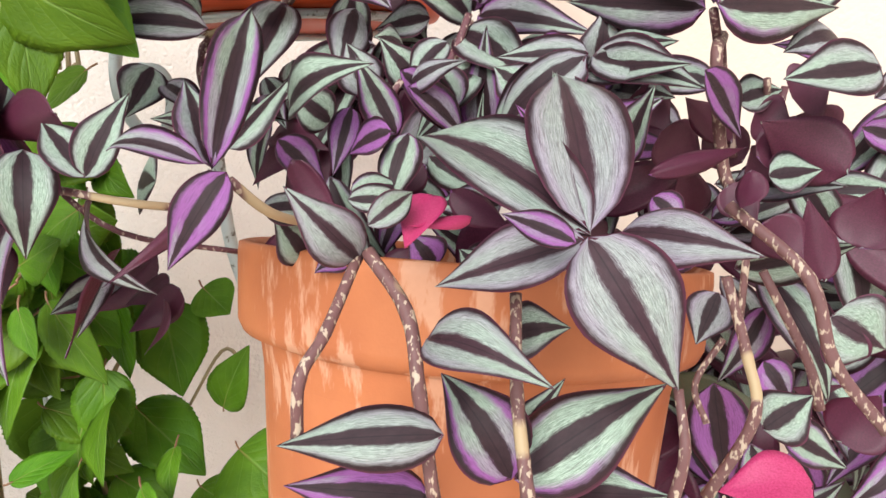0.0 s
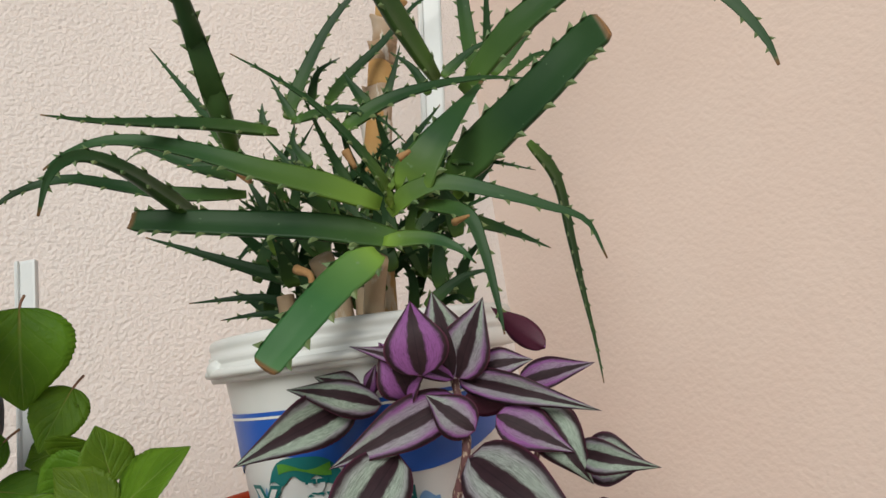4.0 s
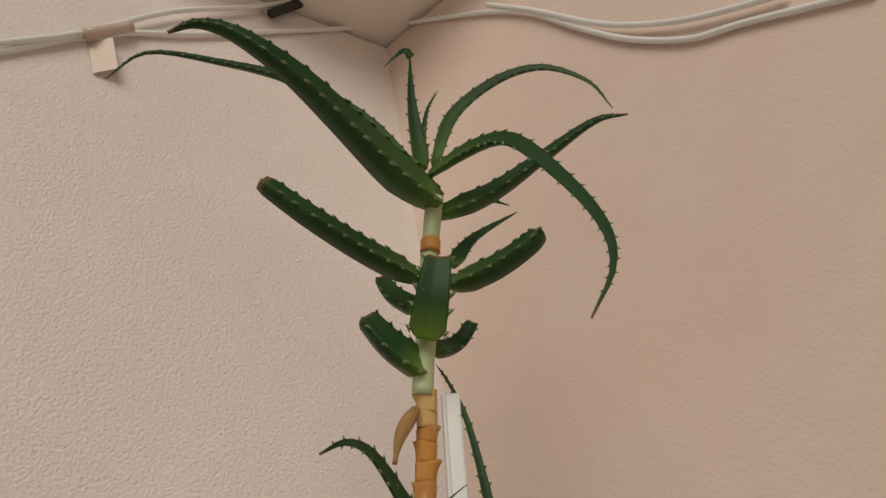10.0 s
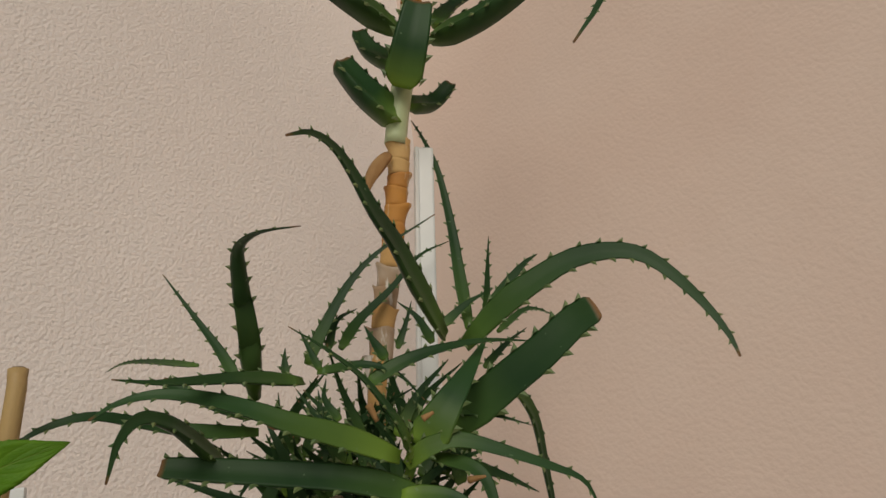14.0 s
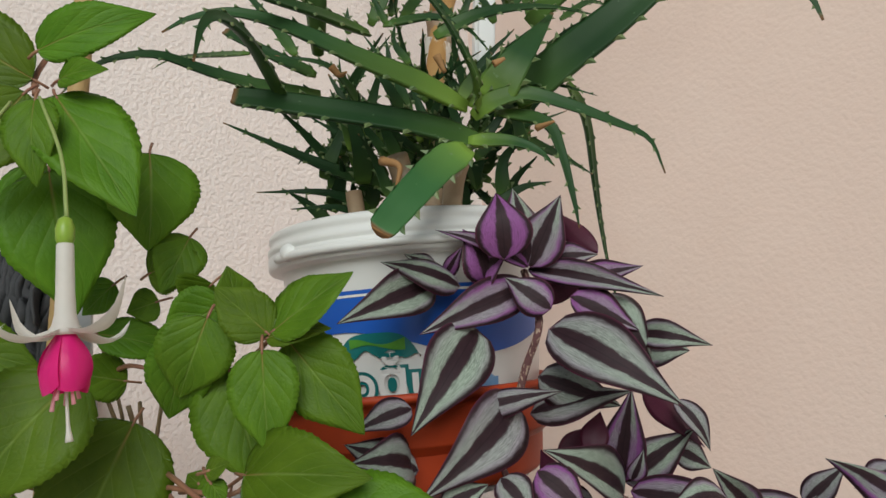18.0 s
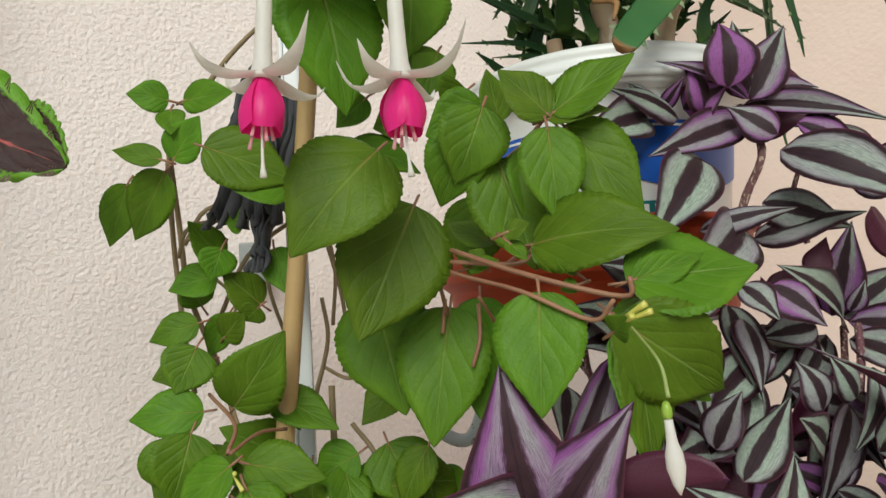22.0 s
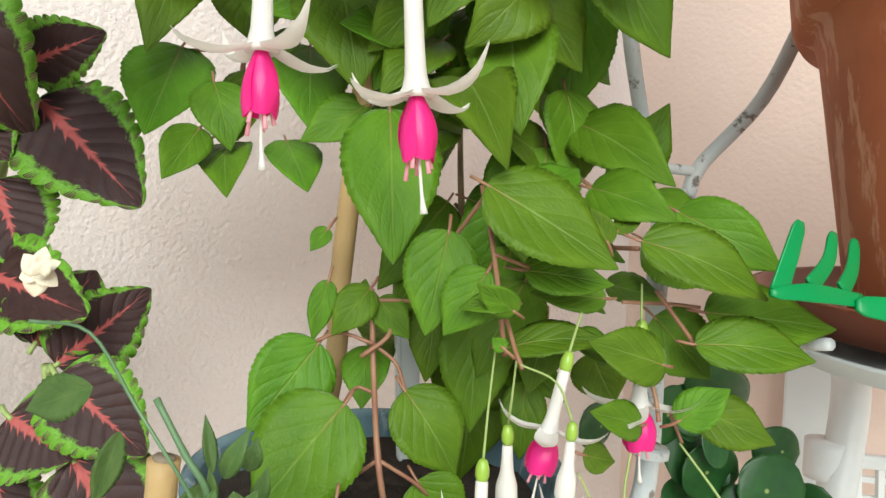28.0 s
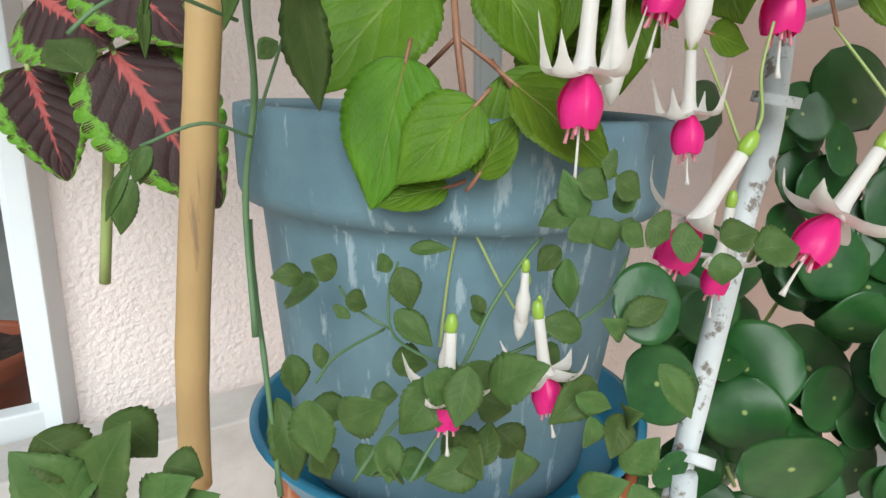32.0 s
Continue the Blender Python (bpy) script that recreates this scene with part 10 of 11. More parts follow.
leaf(fuchsia, "fuchsia", "fuchsia_leaf", (-0.2033, 0.3075, 1.1969), (-0.1963, 0.3033, 1.1883), 0.0095, (0.22, -0.84, 0.67), 0.00)
leaf(fuchsia, "fuchsia", "fuchsia_leaf", (-0.3113, 0.3949, 1.2425), (-0.3405, 0.3816, 1.2417), 0.0274, (0.53, -0.83, 0.55), 0.00)
leaf(fuchsia, "fuchsia", "fuchsia_leaf", (-0.2481, 0.3787, 1.2892), (-0.2215, 0.3700, 1.2979), 0.0305, (0.22, -0.98, 0.24), 0.00)
leaf(fuchsia, "fuchsia", "fuchsia_leaf", (-0.2475, 0.3931, 1.2765), (-0.2633, 0.3909, 1.2714), 0.0189, (0.33, -0.92, 0.14), 0.00)
leaf(fuchsia, "fuchsia", "fuchsia_leaf", (-0.3459, 0.4295, 1.2317), (-0.3569, 0.4270, 1.2316), 0.0201, (0.49, -0.82, 0.30), 0.05)
leaf(fuchsia, "fuchsia", "fuchsia_leaf", (-0.3581, 0.4264, 1.2150), (-0.3659, 0.4273, 1.1963), 0.0231, (0.62, -0.77, 0.49), 0.02)
leaf(fuchsia, "fuchsia", "fuchsia_leaf", (-0.3387, 0.4312, 1.1794), (-0.3497, 0.4395, 1.1715), 0.0167, (0.60, -0.59, 0.37), 0.02)
leaf(fuchsia, "fuchsia", "fuchsia_leaf", (-0.1650, 0.2985, 1.1650), (-0.1250, 0.3060, 1.1270), 0.0422, (0.28, -0.73, 0.54), 0.00)
leaf(fuchsia, "fuchsia", "fuchsia_leaf", (-0.1652, 0.2878, 1.1591), (-0.1586, 0.2829, 1.1045), 0.0296, (0.59, -0.83, 0.56), 0.02)
leaf(fuchsia, "fuchsia", "fuchsia_leaf", (-0.1854, 0.3123, 1.1652), (-0.2033, 0.3048, 1.1317), 0.0277, (0.35, -0.91, 0.56), 0.02)
leaf(fuchsia, "fuchsia", "fuchsia_leaf", (-0.2054, 0.3545, 1.2700), (-0.2350, 0.3546, 1.2559), 0.0295, (0.37, -0.52, 0.08), 0.05)
leaf(fuchsia, "fuchsia", "fuchsia_leaf", (-0.1987, 0.3551, 1.2617), (-0.2031, 0.3516, 1.2876), 0.0240, (0.51, -0.63, 0.05), 0.02)
leaf(fuchsia, "fuchsia", "fuchsia_leaf", (-0.2025, 0.3713, 1.2031), (-0.2257, 0.3791, 1.2159), 0.0342, (0.47, -0.57, 0.51), 0.05)
leaf(fuchsia, "fuchsia", "fuchsia_leaf", (-0.1586, 0.2874, 1.1770), (-0.1297, 0.2882, 1.1859), 0.0147, (0.34, -0.79, 0.22), 0.02)
leaf(fuchsia, "fuchsia", "fuchsia_leaf", (-0.1767, 0.3004, 1.1814), (-0.1844, 0.3027, 1.1872), 0.0090, (0.68, -0.91, 0.56), 0.05)
leaf(fuchsia, "fuchsia", "fuchsia_leaf", (-0.1770, 0.2999, 1.1770), (-0.1841, 0.3013, 1.1750), 0.0090, (0.76, -0.58, 0.59), 0.10)
tube("stem", [(-0.4860, 0.4055, 0.8077), (-0.4902, 0.4197, 0.7738), (-0.4866, 0.4181, 0.7443), (-0.5020, 0.4298, 0.6624)], [0.0022, 0.0027], M["stem_green"], coleus)
tube("stem", [(-0.4750, 0.4001, 0.7677), (-0.4876, 0.4097, 0.7611)], [0.0019, 0.0019], M["stem_green"], coleus)
tube("stem", [(-0.5112, 0.4530, 0.9446), (-0.5241, 0.4513, 0.8836), (-0.5286, 0.4361, 0.8389), (-0.5253, 0.4075, 0.8090)], [0.0030, 0.0035], M["stem_green"], coleus)
leaf(coleus, "coleus", "coleus", (-0.5020, 0.3455, 1.0023), (-0.4278, 0.3204, 0.9759), 0.0820, (0.31, -0.94, -0.12), 0.02)
leaf(coleus, "coleus", "coleus", (-0.4976, 0.4376, 0.9286), (-0.4460, 0.4146, 0.8788), 0.0566, (0.33, -1.04, 0.12), 0.02)
leaf(coleus, "coleus", "coleus", (-0.5054, 0.4422, 0.9449), (-0.4653, 0.4355, 0.9609), 0.0341, (0.31, -1.04, -0.01), 0.02)
leaf(coleus, "coleus", "coleus", (-0.5080, 0.4417, 0.9449), (-0.5294, 0.4387, 0.9339), 0.0294, (0.41, -0.93, 0.01), 0.02)
leaf(coleus, "coleus", "coleus", (-0.5144, 0.4295, 0.8906), (-0.4977, 0.4168, 0.8499), 0.0444, (0.37, -0.95, 0.15), 0.02)
leaf(coleus, "coleus", "coleus", (-0.5191, 0.4221, 0.8489), (-0.4583, 0.3789, 0.8354), 0.0448, (0.23, -0.93, 0.23), 0.02)
leaf(coleus, "coleus", "coleus", (-0.5267, 0.4281, 0.9203), (-0.5035, 0.4190, 0.8993), 0.0368, (0.44, -0.89, 0.02), 0.02)
leaf(coleus, "coleus", "coleus", (-0.4866, 0.3958, 0.8196), (-0.4709, 0.4288, 0.8475), 0.0424, (0.25, -0.94, 0.38), 0.02)
leaf(coleus, "coleus", "coleus", (-0.4779, 0.3954, 0.8104), (-0.4436, 0.4179, 0.8404), 0.0388, (0.36, -0.99, 0.02), 0.02)
leaf(coleus, "coleus", "coleus", (-0.4760, 0.3911, 0.8065), (-0.4387, 0.3848, 0.7723), 0.0421, (0.34, -1.03, 0.10), 0.02)
leaf(coleus, "coleus", "coleus", (-0.4708, 0.3904, 0.7696), (-0.4316, 0.3811, 0.7098), 0.0507, (0.26, -0.83, 0.25), 0.02)
leaf(coleus, "coleus", "coleus", (-0.4970, 0.3930, 0.7889), (-0.4693, 0.3857, 0.7715), 0.0476, (0.52, -0.93, 0.05), 0.02)
leaf(coleus, "coleus", "coleus", (-0.5100, 0.4024, 0.7627), (-0.4930, 0.3888, 0.7188), 0.0342, (0.44, -0.92, 0.29), 0.02)
leaf(coleus, "coleus", "coleus", (-0.5085, 0.4223, 0.8219), (-0.4818, 0.4211, 0.8372), 0.0275, (0.38, -0.99, -0.02), 0.02)
leaf(coleus, "coleus", "coleus", (-0.5160, 0.3598, 1.2977), (-0.4079, 0.3495, 1.2497), 0.0737, (0.60, -0.90, -0.11), 0.02)
leaf(coleus, "coleus", "coleus", (-0.5072, 0.3754, 1.3905), (-0.4734, 0.3701, 1.3443), 0.0431, (0.61, -0.69, -0.32), 0.02)
leaf(coleus, "coleus", "coleus", (-0.5293, 0.3697, 1.1301), (-0.4671, 0.3483, 1.1439), 0.0358, (0.61, -0.92, 0.04), 0.02)
leaf(coleus, "coleus", "coleus", (-0.5309, 0.3705, 1.0572), (-0.4693, 0.3630, 1.0667), 0.0500, (0.51, -0.75, 0.15), 0.02)
leaf(coleus, "coleus", "coleus", (-0.4384, 0.3588, 1.2797), (-0.4083, 0.3512, 1.2499), 0.0306, (0.33, -0.76, -0.37), 0.02)
tube("stem", [(-0.2354, 0.3992, 0.6202), (-0.1756, 0.4738, 0.5588), (-0.1546, 0.4698, 0.5163)], [0.0013, 0.0013], M["stem_green"], pilea)
tube("stem", [(-0.0744, 0.5459, 0.5796), (-0.1217, 0.5170, 0.5574), (-0.1479, 0.4777, 0.5190)], [0.0017, 0.0017], M["stem_green"], pilea)
tube("stem", [(-0.0864, 0.5647, 0.6101), (-0.1202, 0.5415, 0.5701), (-0.1486, 0.4913, 0.5343)], [0.0015, 0.0017], M["stem_green"], pilea)
tube("stem", [(-0.1225, 0.5269, 0.6782), (-0.1237, 0.5428, 0.6509), (-0.1340, 0.5475, 0.6175)], [0.0014, 0.0018], M["stem_green"], pilea)
tube("stem", [(-0.1177, 0.4827, 0.5461), (-0.1278, 0.5097, 0.5535), (-0.1370, 0.5316, 0.5749)], [0.0014, 0.0017], M["stem_green"], pilea)
tube("stem", [(-0.0899, 0.5167, 0.6633), (-0.1146, 0.5357, 0.6607), (-0.1285, 0.5493, 0.6331)], [0.0014, 0.0017], M["stem_green"], pilea)
leaf(pilea, "pilea", "pilea_leaf", (-0.0962, 0.4856, 0.6778), (-0.0422, 0.4873, 0.6617), 0.0526, (-0.52, -0.86, 0.39), 0.02)
leaf(pilea, "pilea", "pilea_leaf", (-0.1444, 0.4706, 0.5970), (-0.0719, 0.4964, 0.5802), 0.0573, (-0.45, -0.69, 0.52), -0.04)
leaf(pilea, "pilea", "pilea_leaf", (-0.0833, 0.4819, 0.5886), (-0.0338, 0.4671, 0.5950), 0.0551, (-0.63, -0.68, 0.45), 0.02)
leaf(pilea, "pilea", "pilea_leaf", (-0.0357, 0.5032, 0.6440), (-0.0244, 0.4963, 0.6657), 0.0441, (-0.47, -0.59, 0.15), 0.02)
leaf(pilea, "pilea", "pilea_leaf", (-0.0446, 0.5410, 0.5925), (-0.0223, 0.5034, 0.6096), 0.0434, (-0.62, -0.80, 0.37), 0.09)
leaf(pilea, "pilea", "pilea_leaf", (-0.2441, 0.4313, 0.6091), (-0.2033, 0.4531, 0.5874), 0.0283, (-0.39, -0.93, 0.64), 0.02)
leaf(pilea, "pilea", "pilea_leaf", (-0.1345, 0.5191, 0.6594), (-0.0773, 0.5449, 0.6327), 0.0427, (-0.56, -0.76, 0.26), 0.09)
leaf(pilea, "pilea", "pilea_leaf", (-0.1332, 0.5141, 0.6992), (-0.0977, 0.5173, 0.7058), 0.0438, (-0.44, -0.99, 0.15), 0.09)
leaf(pilea, "pilea", "pilea_leaf", (-0.1071, 0.5114, 0.6923), (-0.0933, 0.5081, 0.7042), 0.0325, (-0.64, -0.86, 0.38), -0.04)
leaf(pilea, "pilea", "pilea_leaf", (-0.1318, 0.5097, 0.7367), (-0.1075, 0.5132, 0.7362), 0.0391, (-0.47, -0.78, 0.30), 0.02)
leaf(pilea, "pilea", "pilea_leaf", (-0.0614, 0.5550, 0.5840), (-0.0373, 0.5550, 0.5879), 0.0337, (-0.51, -0.86, 0.37), 0.02)
leaf(pilea, "pilea", "pilea_leaf", (-0.2293, 0.4524, 0.6239), (-0.2033, 0.4764, 0.6070), 0.0264, (-0.24, -0.92, 0.49), 0.02)
leaf(pilea, "pilea", "pilea_leaf", (-0.2881, 0.3069, 0.6694), (-0.2585, 0.3156, 0.6638), 0.0267, (-0.34, -0.71, 0.39), -0.04)
leaf(pilea, "pilea", "pilea_leaf", (-0.2983, 0.2925, 0.7013), (-0.2780, 0.2926, 0.7022), 0.0241, (-0.40, -0.94, 0.46), 0.02)
leaf(pilea, "pilea", "pilea_leaf", (-0.2114, 0.4035, 0.6235), (-0.1705, 0.4504, 0.6203), 0.0172, (-0.38, -0.79, 0.50), 0.02)
leaf(pilea, "pilea", "pilea_leaf", (-0.2136, 0.3659, 0.5961), (-0.1255, 0.4162, 0.5664), 0.0322, (-0.58, -0.83, 0.38), 0.02)
leaf(pilea, "pilea", "pilea_leaf", (-0.1463, 0.4522, 0.5614), (-0.1163, 0.4581, 0.5582), 0.0259, (-0.60, -0.88, 0.56), -0.04)
leaf(pilea, "pilea", "pilea_leaf", (-0.0946, 0.4666, 0.5894), (-0.0746, 0.4614, 0.5971), 0.0356, (-0.46, -0.66, 0.53), -0.04)
leaf(pilea, "pilea", "pilea_leaf", (-0.1046, 0.4897, 0.6708), (-0.0814, 0.4805, 0.6754), 0.0417, (-0.62, -0.71, 0.25), 0.02)
leaf(pilea, "pilea", "pilea_leaf", (-0.1290, 0.4982, 0.7021), (-0.0832, 0.5041, 0.6925), 0.0426, (-0.41, -0.89, 0.11), 0.02)
leaf(pilea, "pilea", "pilea_leaf", (-0.1529, 0.4983, 0.7443), (-0.1189, 0.5084, 0.7314), 0.0447, (-0.37, -0.94, 0.07), 0.02)
leaf(pilea, "pilea", "pilea_leaf", (-0.2263, 0.4434, 0.6503), (-0.1847, 0.4771, 0.6149), 0.0371, (-0.48, -0.91, 0.45), 0.09)
leaf(pilea, "pilea", "pilea_leaf", (-0.0968, 0.5416, 0.6182), (-0.0637, 0.5365, 0.6299), 0.0524, (-0.51, -0.87, 0.30), 0.09)
leaf(pilea, "pilea", "pilea_leaf", (-0.2478, 0.3669, 0.6015), (-0.2362, 0.3679, 0.5924), 0.0197, (-0.45, -0.82, 0.46), 0.02)
leaf(pilea, "pilea", "pilea_leaf", (-0.0984, 0.4822, 0.6919), (-0.0514, 0.4776, 0.6932), 0.0487, (-0.52, -0.94, 0.21), 0.02)
leaf(pilea, "pilea", "pilea_leaf", (-0.1209, 0.4889, 0.7230), (-0.1005, 0.4908, 0.7226), 0.0327, (-0.35, -0.81, 0.30), 0.02)
leaf(pilea, "pilea", "pilea_leaf", (-0.0731, 0.5116, 0.6543), (-0.0257, 0.5036, 0.6284), 0.0392, (-0.64, -0.89, 0.49), 0.09)
leaf(pilea, "pilea", "pilea_leaf", (-0.0288, 0.5143, 0.6485), (-0.0174, 0.5057, 0.6799), 0.0315, (-0.43, -0.68, 0.36), -0.04)
leaf(pilea, "pilea", "pilea_leaf", (-0.0845, 0.5385, 0.6273), (-0.1293, 0.5197, 0.6355), 0.0445, (-0.45, -0.79, 0.43), 0.09)
leaf(pilea, "pilea", "pilea_leaf", (-0.1339, 0.5163, 0.6690), (-0.1010, 0.5235, 0.6664), 0.0353, (-0.56, -0.79, 0.29), -0.04)
leaf(pilea, "pilea", "pilea_leaf", (-0.1389, 0.5015, 0.7344), (-0.1185, 0.4986, 0.7500), 0.0367, (-0.40, -0.88, 0.27), 0.02)
leaf(pilea, "pilea", "pilea_leaf", (-0.0847, 0.5131, 0.6174), (-0.0596, 0.5000, 0.6188), 0.0391, (-0.51, -0.64, 0.48), 0.02)
leaf(pilea, "pilea", "pilea_leaf", (-0.1815, 0.4911, 0.7358), (-0.2168, 0.4572, 0.7515), 0.0304, (-0.22, -0.88, 0.22), -0.04)
leaf(pilea, "pilea", "pilea_leaf", (-0.0733, 0.5250, 0.7301), (-0.1291, 0.4849, 0.7761), 0.0408, (-0.49, -0.75, 0.19), -0.04)
leaf(pilea, "pilea", "pilea_leaf", (-0.0298, 0.5125, 0.6079), (-0.0113, 0.4939, 0.6203), 0.0314, (-0.67, -0.64, 0.40), 0.02)
leaf(pilea, "pilea", "pilea_leaf", (-0.1548, 0.5150, 0.6133), (-0.1188, 0.5373, 0.6067), 0.0360, (-0.52, -0.69, 0.45), -0.04)
leaf(pilea, "pilea", "pilea_leaf", (-0.0294, 0.5158, 0.7009), (-0.0667, 0.5178, 0.7083), 0.0353, (-0.41, -0.74, 0.16), 0.09)
tube("stem", [(-0.4052, 0.2738, 0.8314), (-0.3970, 0.2681, 0.8179), (-0.3911, 0.2678, 0.8059), (-0.3954, 0.2836, 0.7823), (-0.3998, 0.3072, 0.7575), (-0.4056, 0.3139, 0.7273), (-0.4028, 0.3042, 0.6868)], [0.0009, 0.0010], M["rose_stem"], rose, knots=.15)
tube("stem", [(-0.4252, 0.2566, 0.7723), (-0.4186, 0.2583, 0.7781), (-0.4082, 0.2586, 0.7812), (-0.3975, 0.2824, 0.7767)], [0.0005, 0.0005], M["rose_stem"], rose)
tube("stem", [(-0.3891, 0.3021, 0.7767), (-0.3952, 0.3095, 0.7638), (-0.3989, 0.3093, 0.7536)], [0.0005, 0.0005], M["rose_stem"], rose)
tube("stem", [(-0.3999, 0.3022, 0.7470), (-0.4094, 0.2892, 0.7519), (-0.4240, 0.2850, 0.7464)], [0.0005, 0.0005], M["rose_stem"], rose)
tube("stem", [(-0.4366, 0.2735, 0.8537), (-0.4233, 0.2786, 0.8491), (-0.4085, 0.2672, 0.8312), (-0.3965, 0.2619, 0.8132), (-0.3911, 0.2651, 0.7989)], [0.0005, 0.0005], M["rose_stem"], rose)
tube("stem", [(-0.3728, 0.2868, 0.6483), (-0.3604, 0.2894, 0.6657), (-0.3430, 0.2954, 0.6775), (-0.3322, 0.3007, 0.6971), (-0.3230, 0.3033, 0.7111), (-0.3171, 0.3072, 0.7171)], [0.0006, 0.0007], M["rose_stem"], rose)
tube("stem", [(-0.3430, 0.2954, 0.6775), (-0.3167, 0.2978, 0.6886), (-0.2970, 0.3066, 0.6966), (-0.2885, 0.3121, 0.7096)], [0.0006, 0.0006], M["rose_stem"], rose)
tube("stem", [(-0.3627, 0.3171, 0.6841), (-0.3737, 0.3182, 0.6908), (-0.3789, 0.3176, 0.6985)], [0.0005, 0.0005], M["rose_stem"], rose)
tube("stem", [(-0.3430, 0.2957, 0.6792), (-0.3605, 0.3106, 0.6834), (-0.3632, 0.3194, 0.6944), (-0.3600, 0.3196, 0.7059)], [0.0005, 0.0005], M["rose_stem"], rose)
tube("stem", [(-0.3840, 0.2953, 0.6760), (-0.3786, 0.3032, 0.6810), (-0.3645, 0.3172, 0.6840)], [0.0005, 0.0005], M["rose_stem"], rose)
tube("stem", [(-0.3562, 0.2764, 0.6548), (-0.3473, 0.2835, 0.6665), (-0.3364, 0.2887, 0.6745)], [0.0006, 0.0006], M["rose_stem"], rose)
tube("stem", [(-0.4053, 0.3161, 0.7205), (-0.4042, 0.3129, 0.7000), (-0.4014, 0.3078, 0.6782), (-0.3959, 0.2946, 0.6381)], [0.0008, 0.0009], M["rose_stem"], rose, knots=.15)
leaf(rose, "rose", "rose_leaf", (-0.3788, 0.3097, 0.7051), (-0.3860, 0.3076, 0.7102), 0.0092, (0.04, -0.64, 0.49), 0.04)
leaf(rose, "rose", "rose_leaf", (-0.3842, 0.3116, 0.7008), (-0.3993, 0.3315, 0.6878), 0.0126, (0.10, -0.99, 0.87), 0.04)
leaf(rose, "rose", "rose_leaf", (-0.3883, 0.3070, 0.7052), (-0.3976, 0.3044, 0.7056), 0.0074, (0.27, -0.69, 0.48), 0.17)
leaf(rose, "rose", "rose_leaf", (-0.3598, 0.3122, 0.7066), (-0.3558, 0.3104, 0.6930), 0.0103, (0.04, -0.99, 0.81), 0.10)
leaf(rose, "rose", "rose_leaf", (-0.3616, 0.3120, 0.7084), (-0.3666, 0.3117, 0.7057), 0.0077, (-0.02, -0.64, 0.85), 0.17)
leaf(rose, "rose", "rose_leaf", (-0.3565, 0.3113, 0.7125), (-0.3439, 0.3079, 0.7137), 0.0050, (-0.20, -0.88, 0.68), 0.04)
leaf(rose, "rose", "rose_leaf", (-0.3763, 0.3100, 0.6970), (-0.3695, 0.3110, 0.6939), 0.0086, (0.07, -0.72, 0.95), 0.10)
leaf(rose, "rose", "rose_leaf", (-0.3762, 0.3097, 0.6943), (-0.3786, 0.3087, 0.6911), 0.0068, (0.01, -0.70, 0.63), 0.04)
leaf(rose, "rose", "rose_leaf", (-0.3609, 0.3107, 0.6927), (-0.3491, 0.3066, 0.6823), 0.0095, (-0.17, -0.78, 0.83), 0.04)
leaf(rose, "rose", "rose_leaf", (-0.3085, 0.2978, 0.7272), (-0.3199, 0.2984, 0.7231), 0.0098, (-0.17, -0.77, 0.71), 0.17)
leaf(rose, "rose", "rose_leaf", (-0.3079, 0.2956, 0.7247), (-0.3141, 0.2966, 0.7399), 0.0093, (-0.33, -0.75, 0.40), 0.04)
leaf(rose, "rose", "rose_leaf", (-0.3017, 0.3017, 0.7247), (-0.2974, 0.3006, 0.7152), 0.0097, (-0.28, -0.62, 0.64), 0.10)
leaf(rose, "rose", "rose_leaf", (-0.2964, 0.3049, 0.7272), (-0.2895, 0.3048, 0.7309), 0.0081, (-0.09, -0.65, 0.50), 0.10)
leaf(rose, "rose", "rose_leaf", (-0.2981, 0.2990, 0.7401), (-0.3030, 0.2988, 0.7415), 0.0093, (-0.09, -0.85, 0.37), 0.10)
leaf(rose, "rose", "rose_leaf", (-0.3127, 0.2994, 0.7165), (-0.3190, 0.3005, 0.7088), 0.0080, (-0.12, -0.62, 0.71), 0.04)
leaf(rose, "rose", "rose_leaf", (-0.3107, 0.2992, 0.7134), (-0.3088, 0.2999, 0.6972), 0.0081, (-0.40, -0.64, 0.91), 0.10)
leaf(rose, "rose", "rose_leaf", (-0.2861, 0.3043, 0.7227), (-0.2790, 0.3035, 0.7183), 0.0132, (-0.51, -0.84, 0.79), 0.10)
leaf(rose, "rose", "rose_leaf", (-0.2787, 0.3033, 0.7166), (-0.2689, 0.3027, 0.7173), 0.0124, (-0.47, -0.91, 0.46), 0.04)
leaf(rose, "rose", "rose_leaf", (-0.2641, 0.3023, 0.7178), (-0.2533, 0.3016, 0.7212), 0.0123, (-0.53, -0.79, 0.81), 0.04)
leaf(rose, "rose", "rose_leaf", (-0.2538, 0.3016, 0.7150), (-0.2401, 0.3008, 0.7161), 0.0148, (-0.40, -0.58, 0.62), 0.10)
leaf(rose, "rose", "rose_leaf", (-0.2635, 0.3023, 0.7143), (-0.2618, 0.3019, 0.7039), 0.0099, (-0.21, -0.77, 0.85), 0.17)
leaf(rose, "rose", "rose_leaf", (-0.2905, 0.3042, 0.7191), (-0.2960, 0.3040, 0.7224), 0.0082, (-0.45, -0.84, 0.71), 0.17)
leaf(rose, "rose", "rose_leaf", (-0.3953, 0.3200, 0.6740), (-0.3942, 0.3182, 0.6598), 0.0102, (0.31, -0.58, 0.91), 0.10)
leaf(rose, "rose", "rose_leaf", (-0.3883, 0.3211, 0.6715), (-0.3830, 0.3225, 0.6729), 0.0092, (0.13, -0.72, 0.73), 0.17)
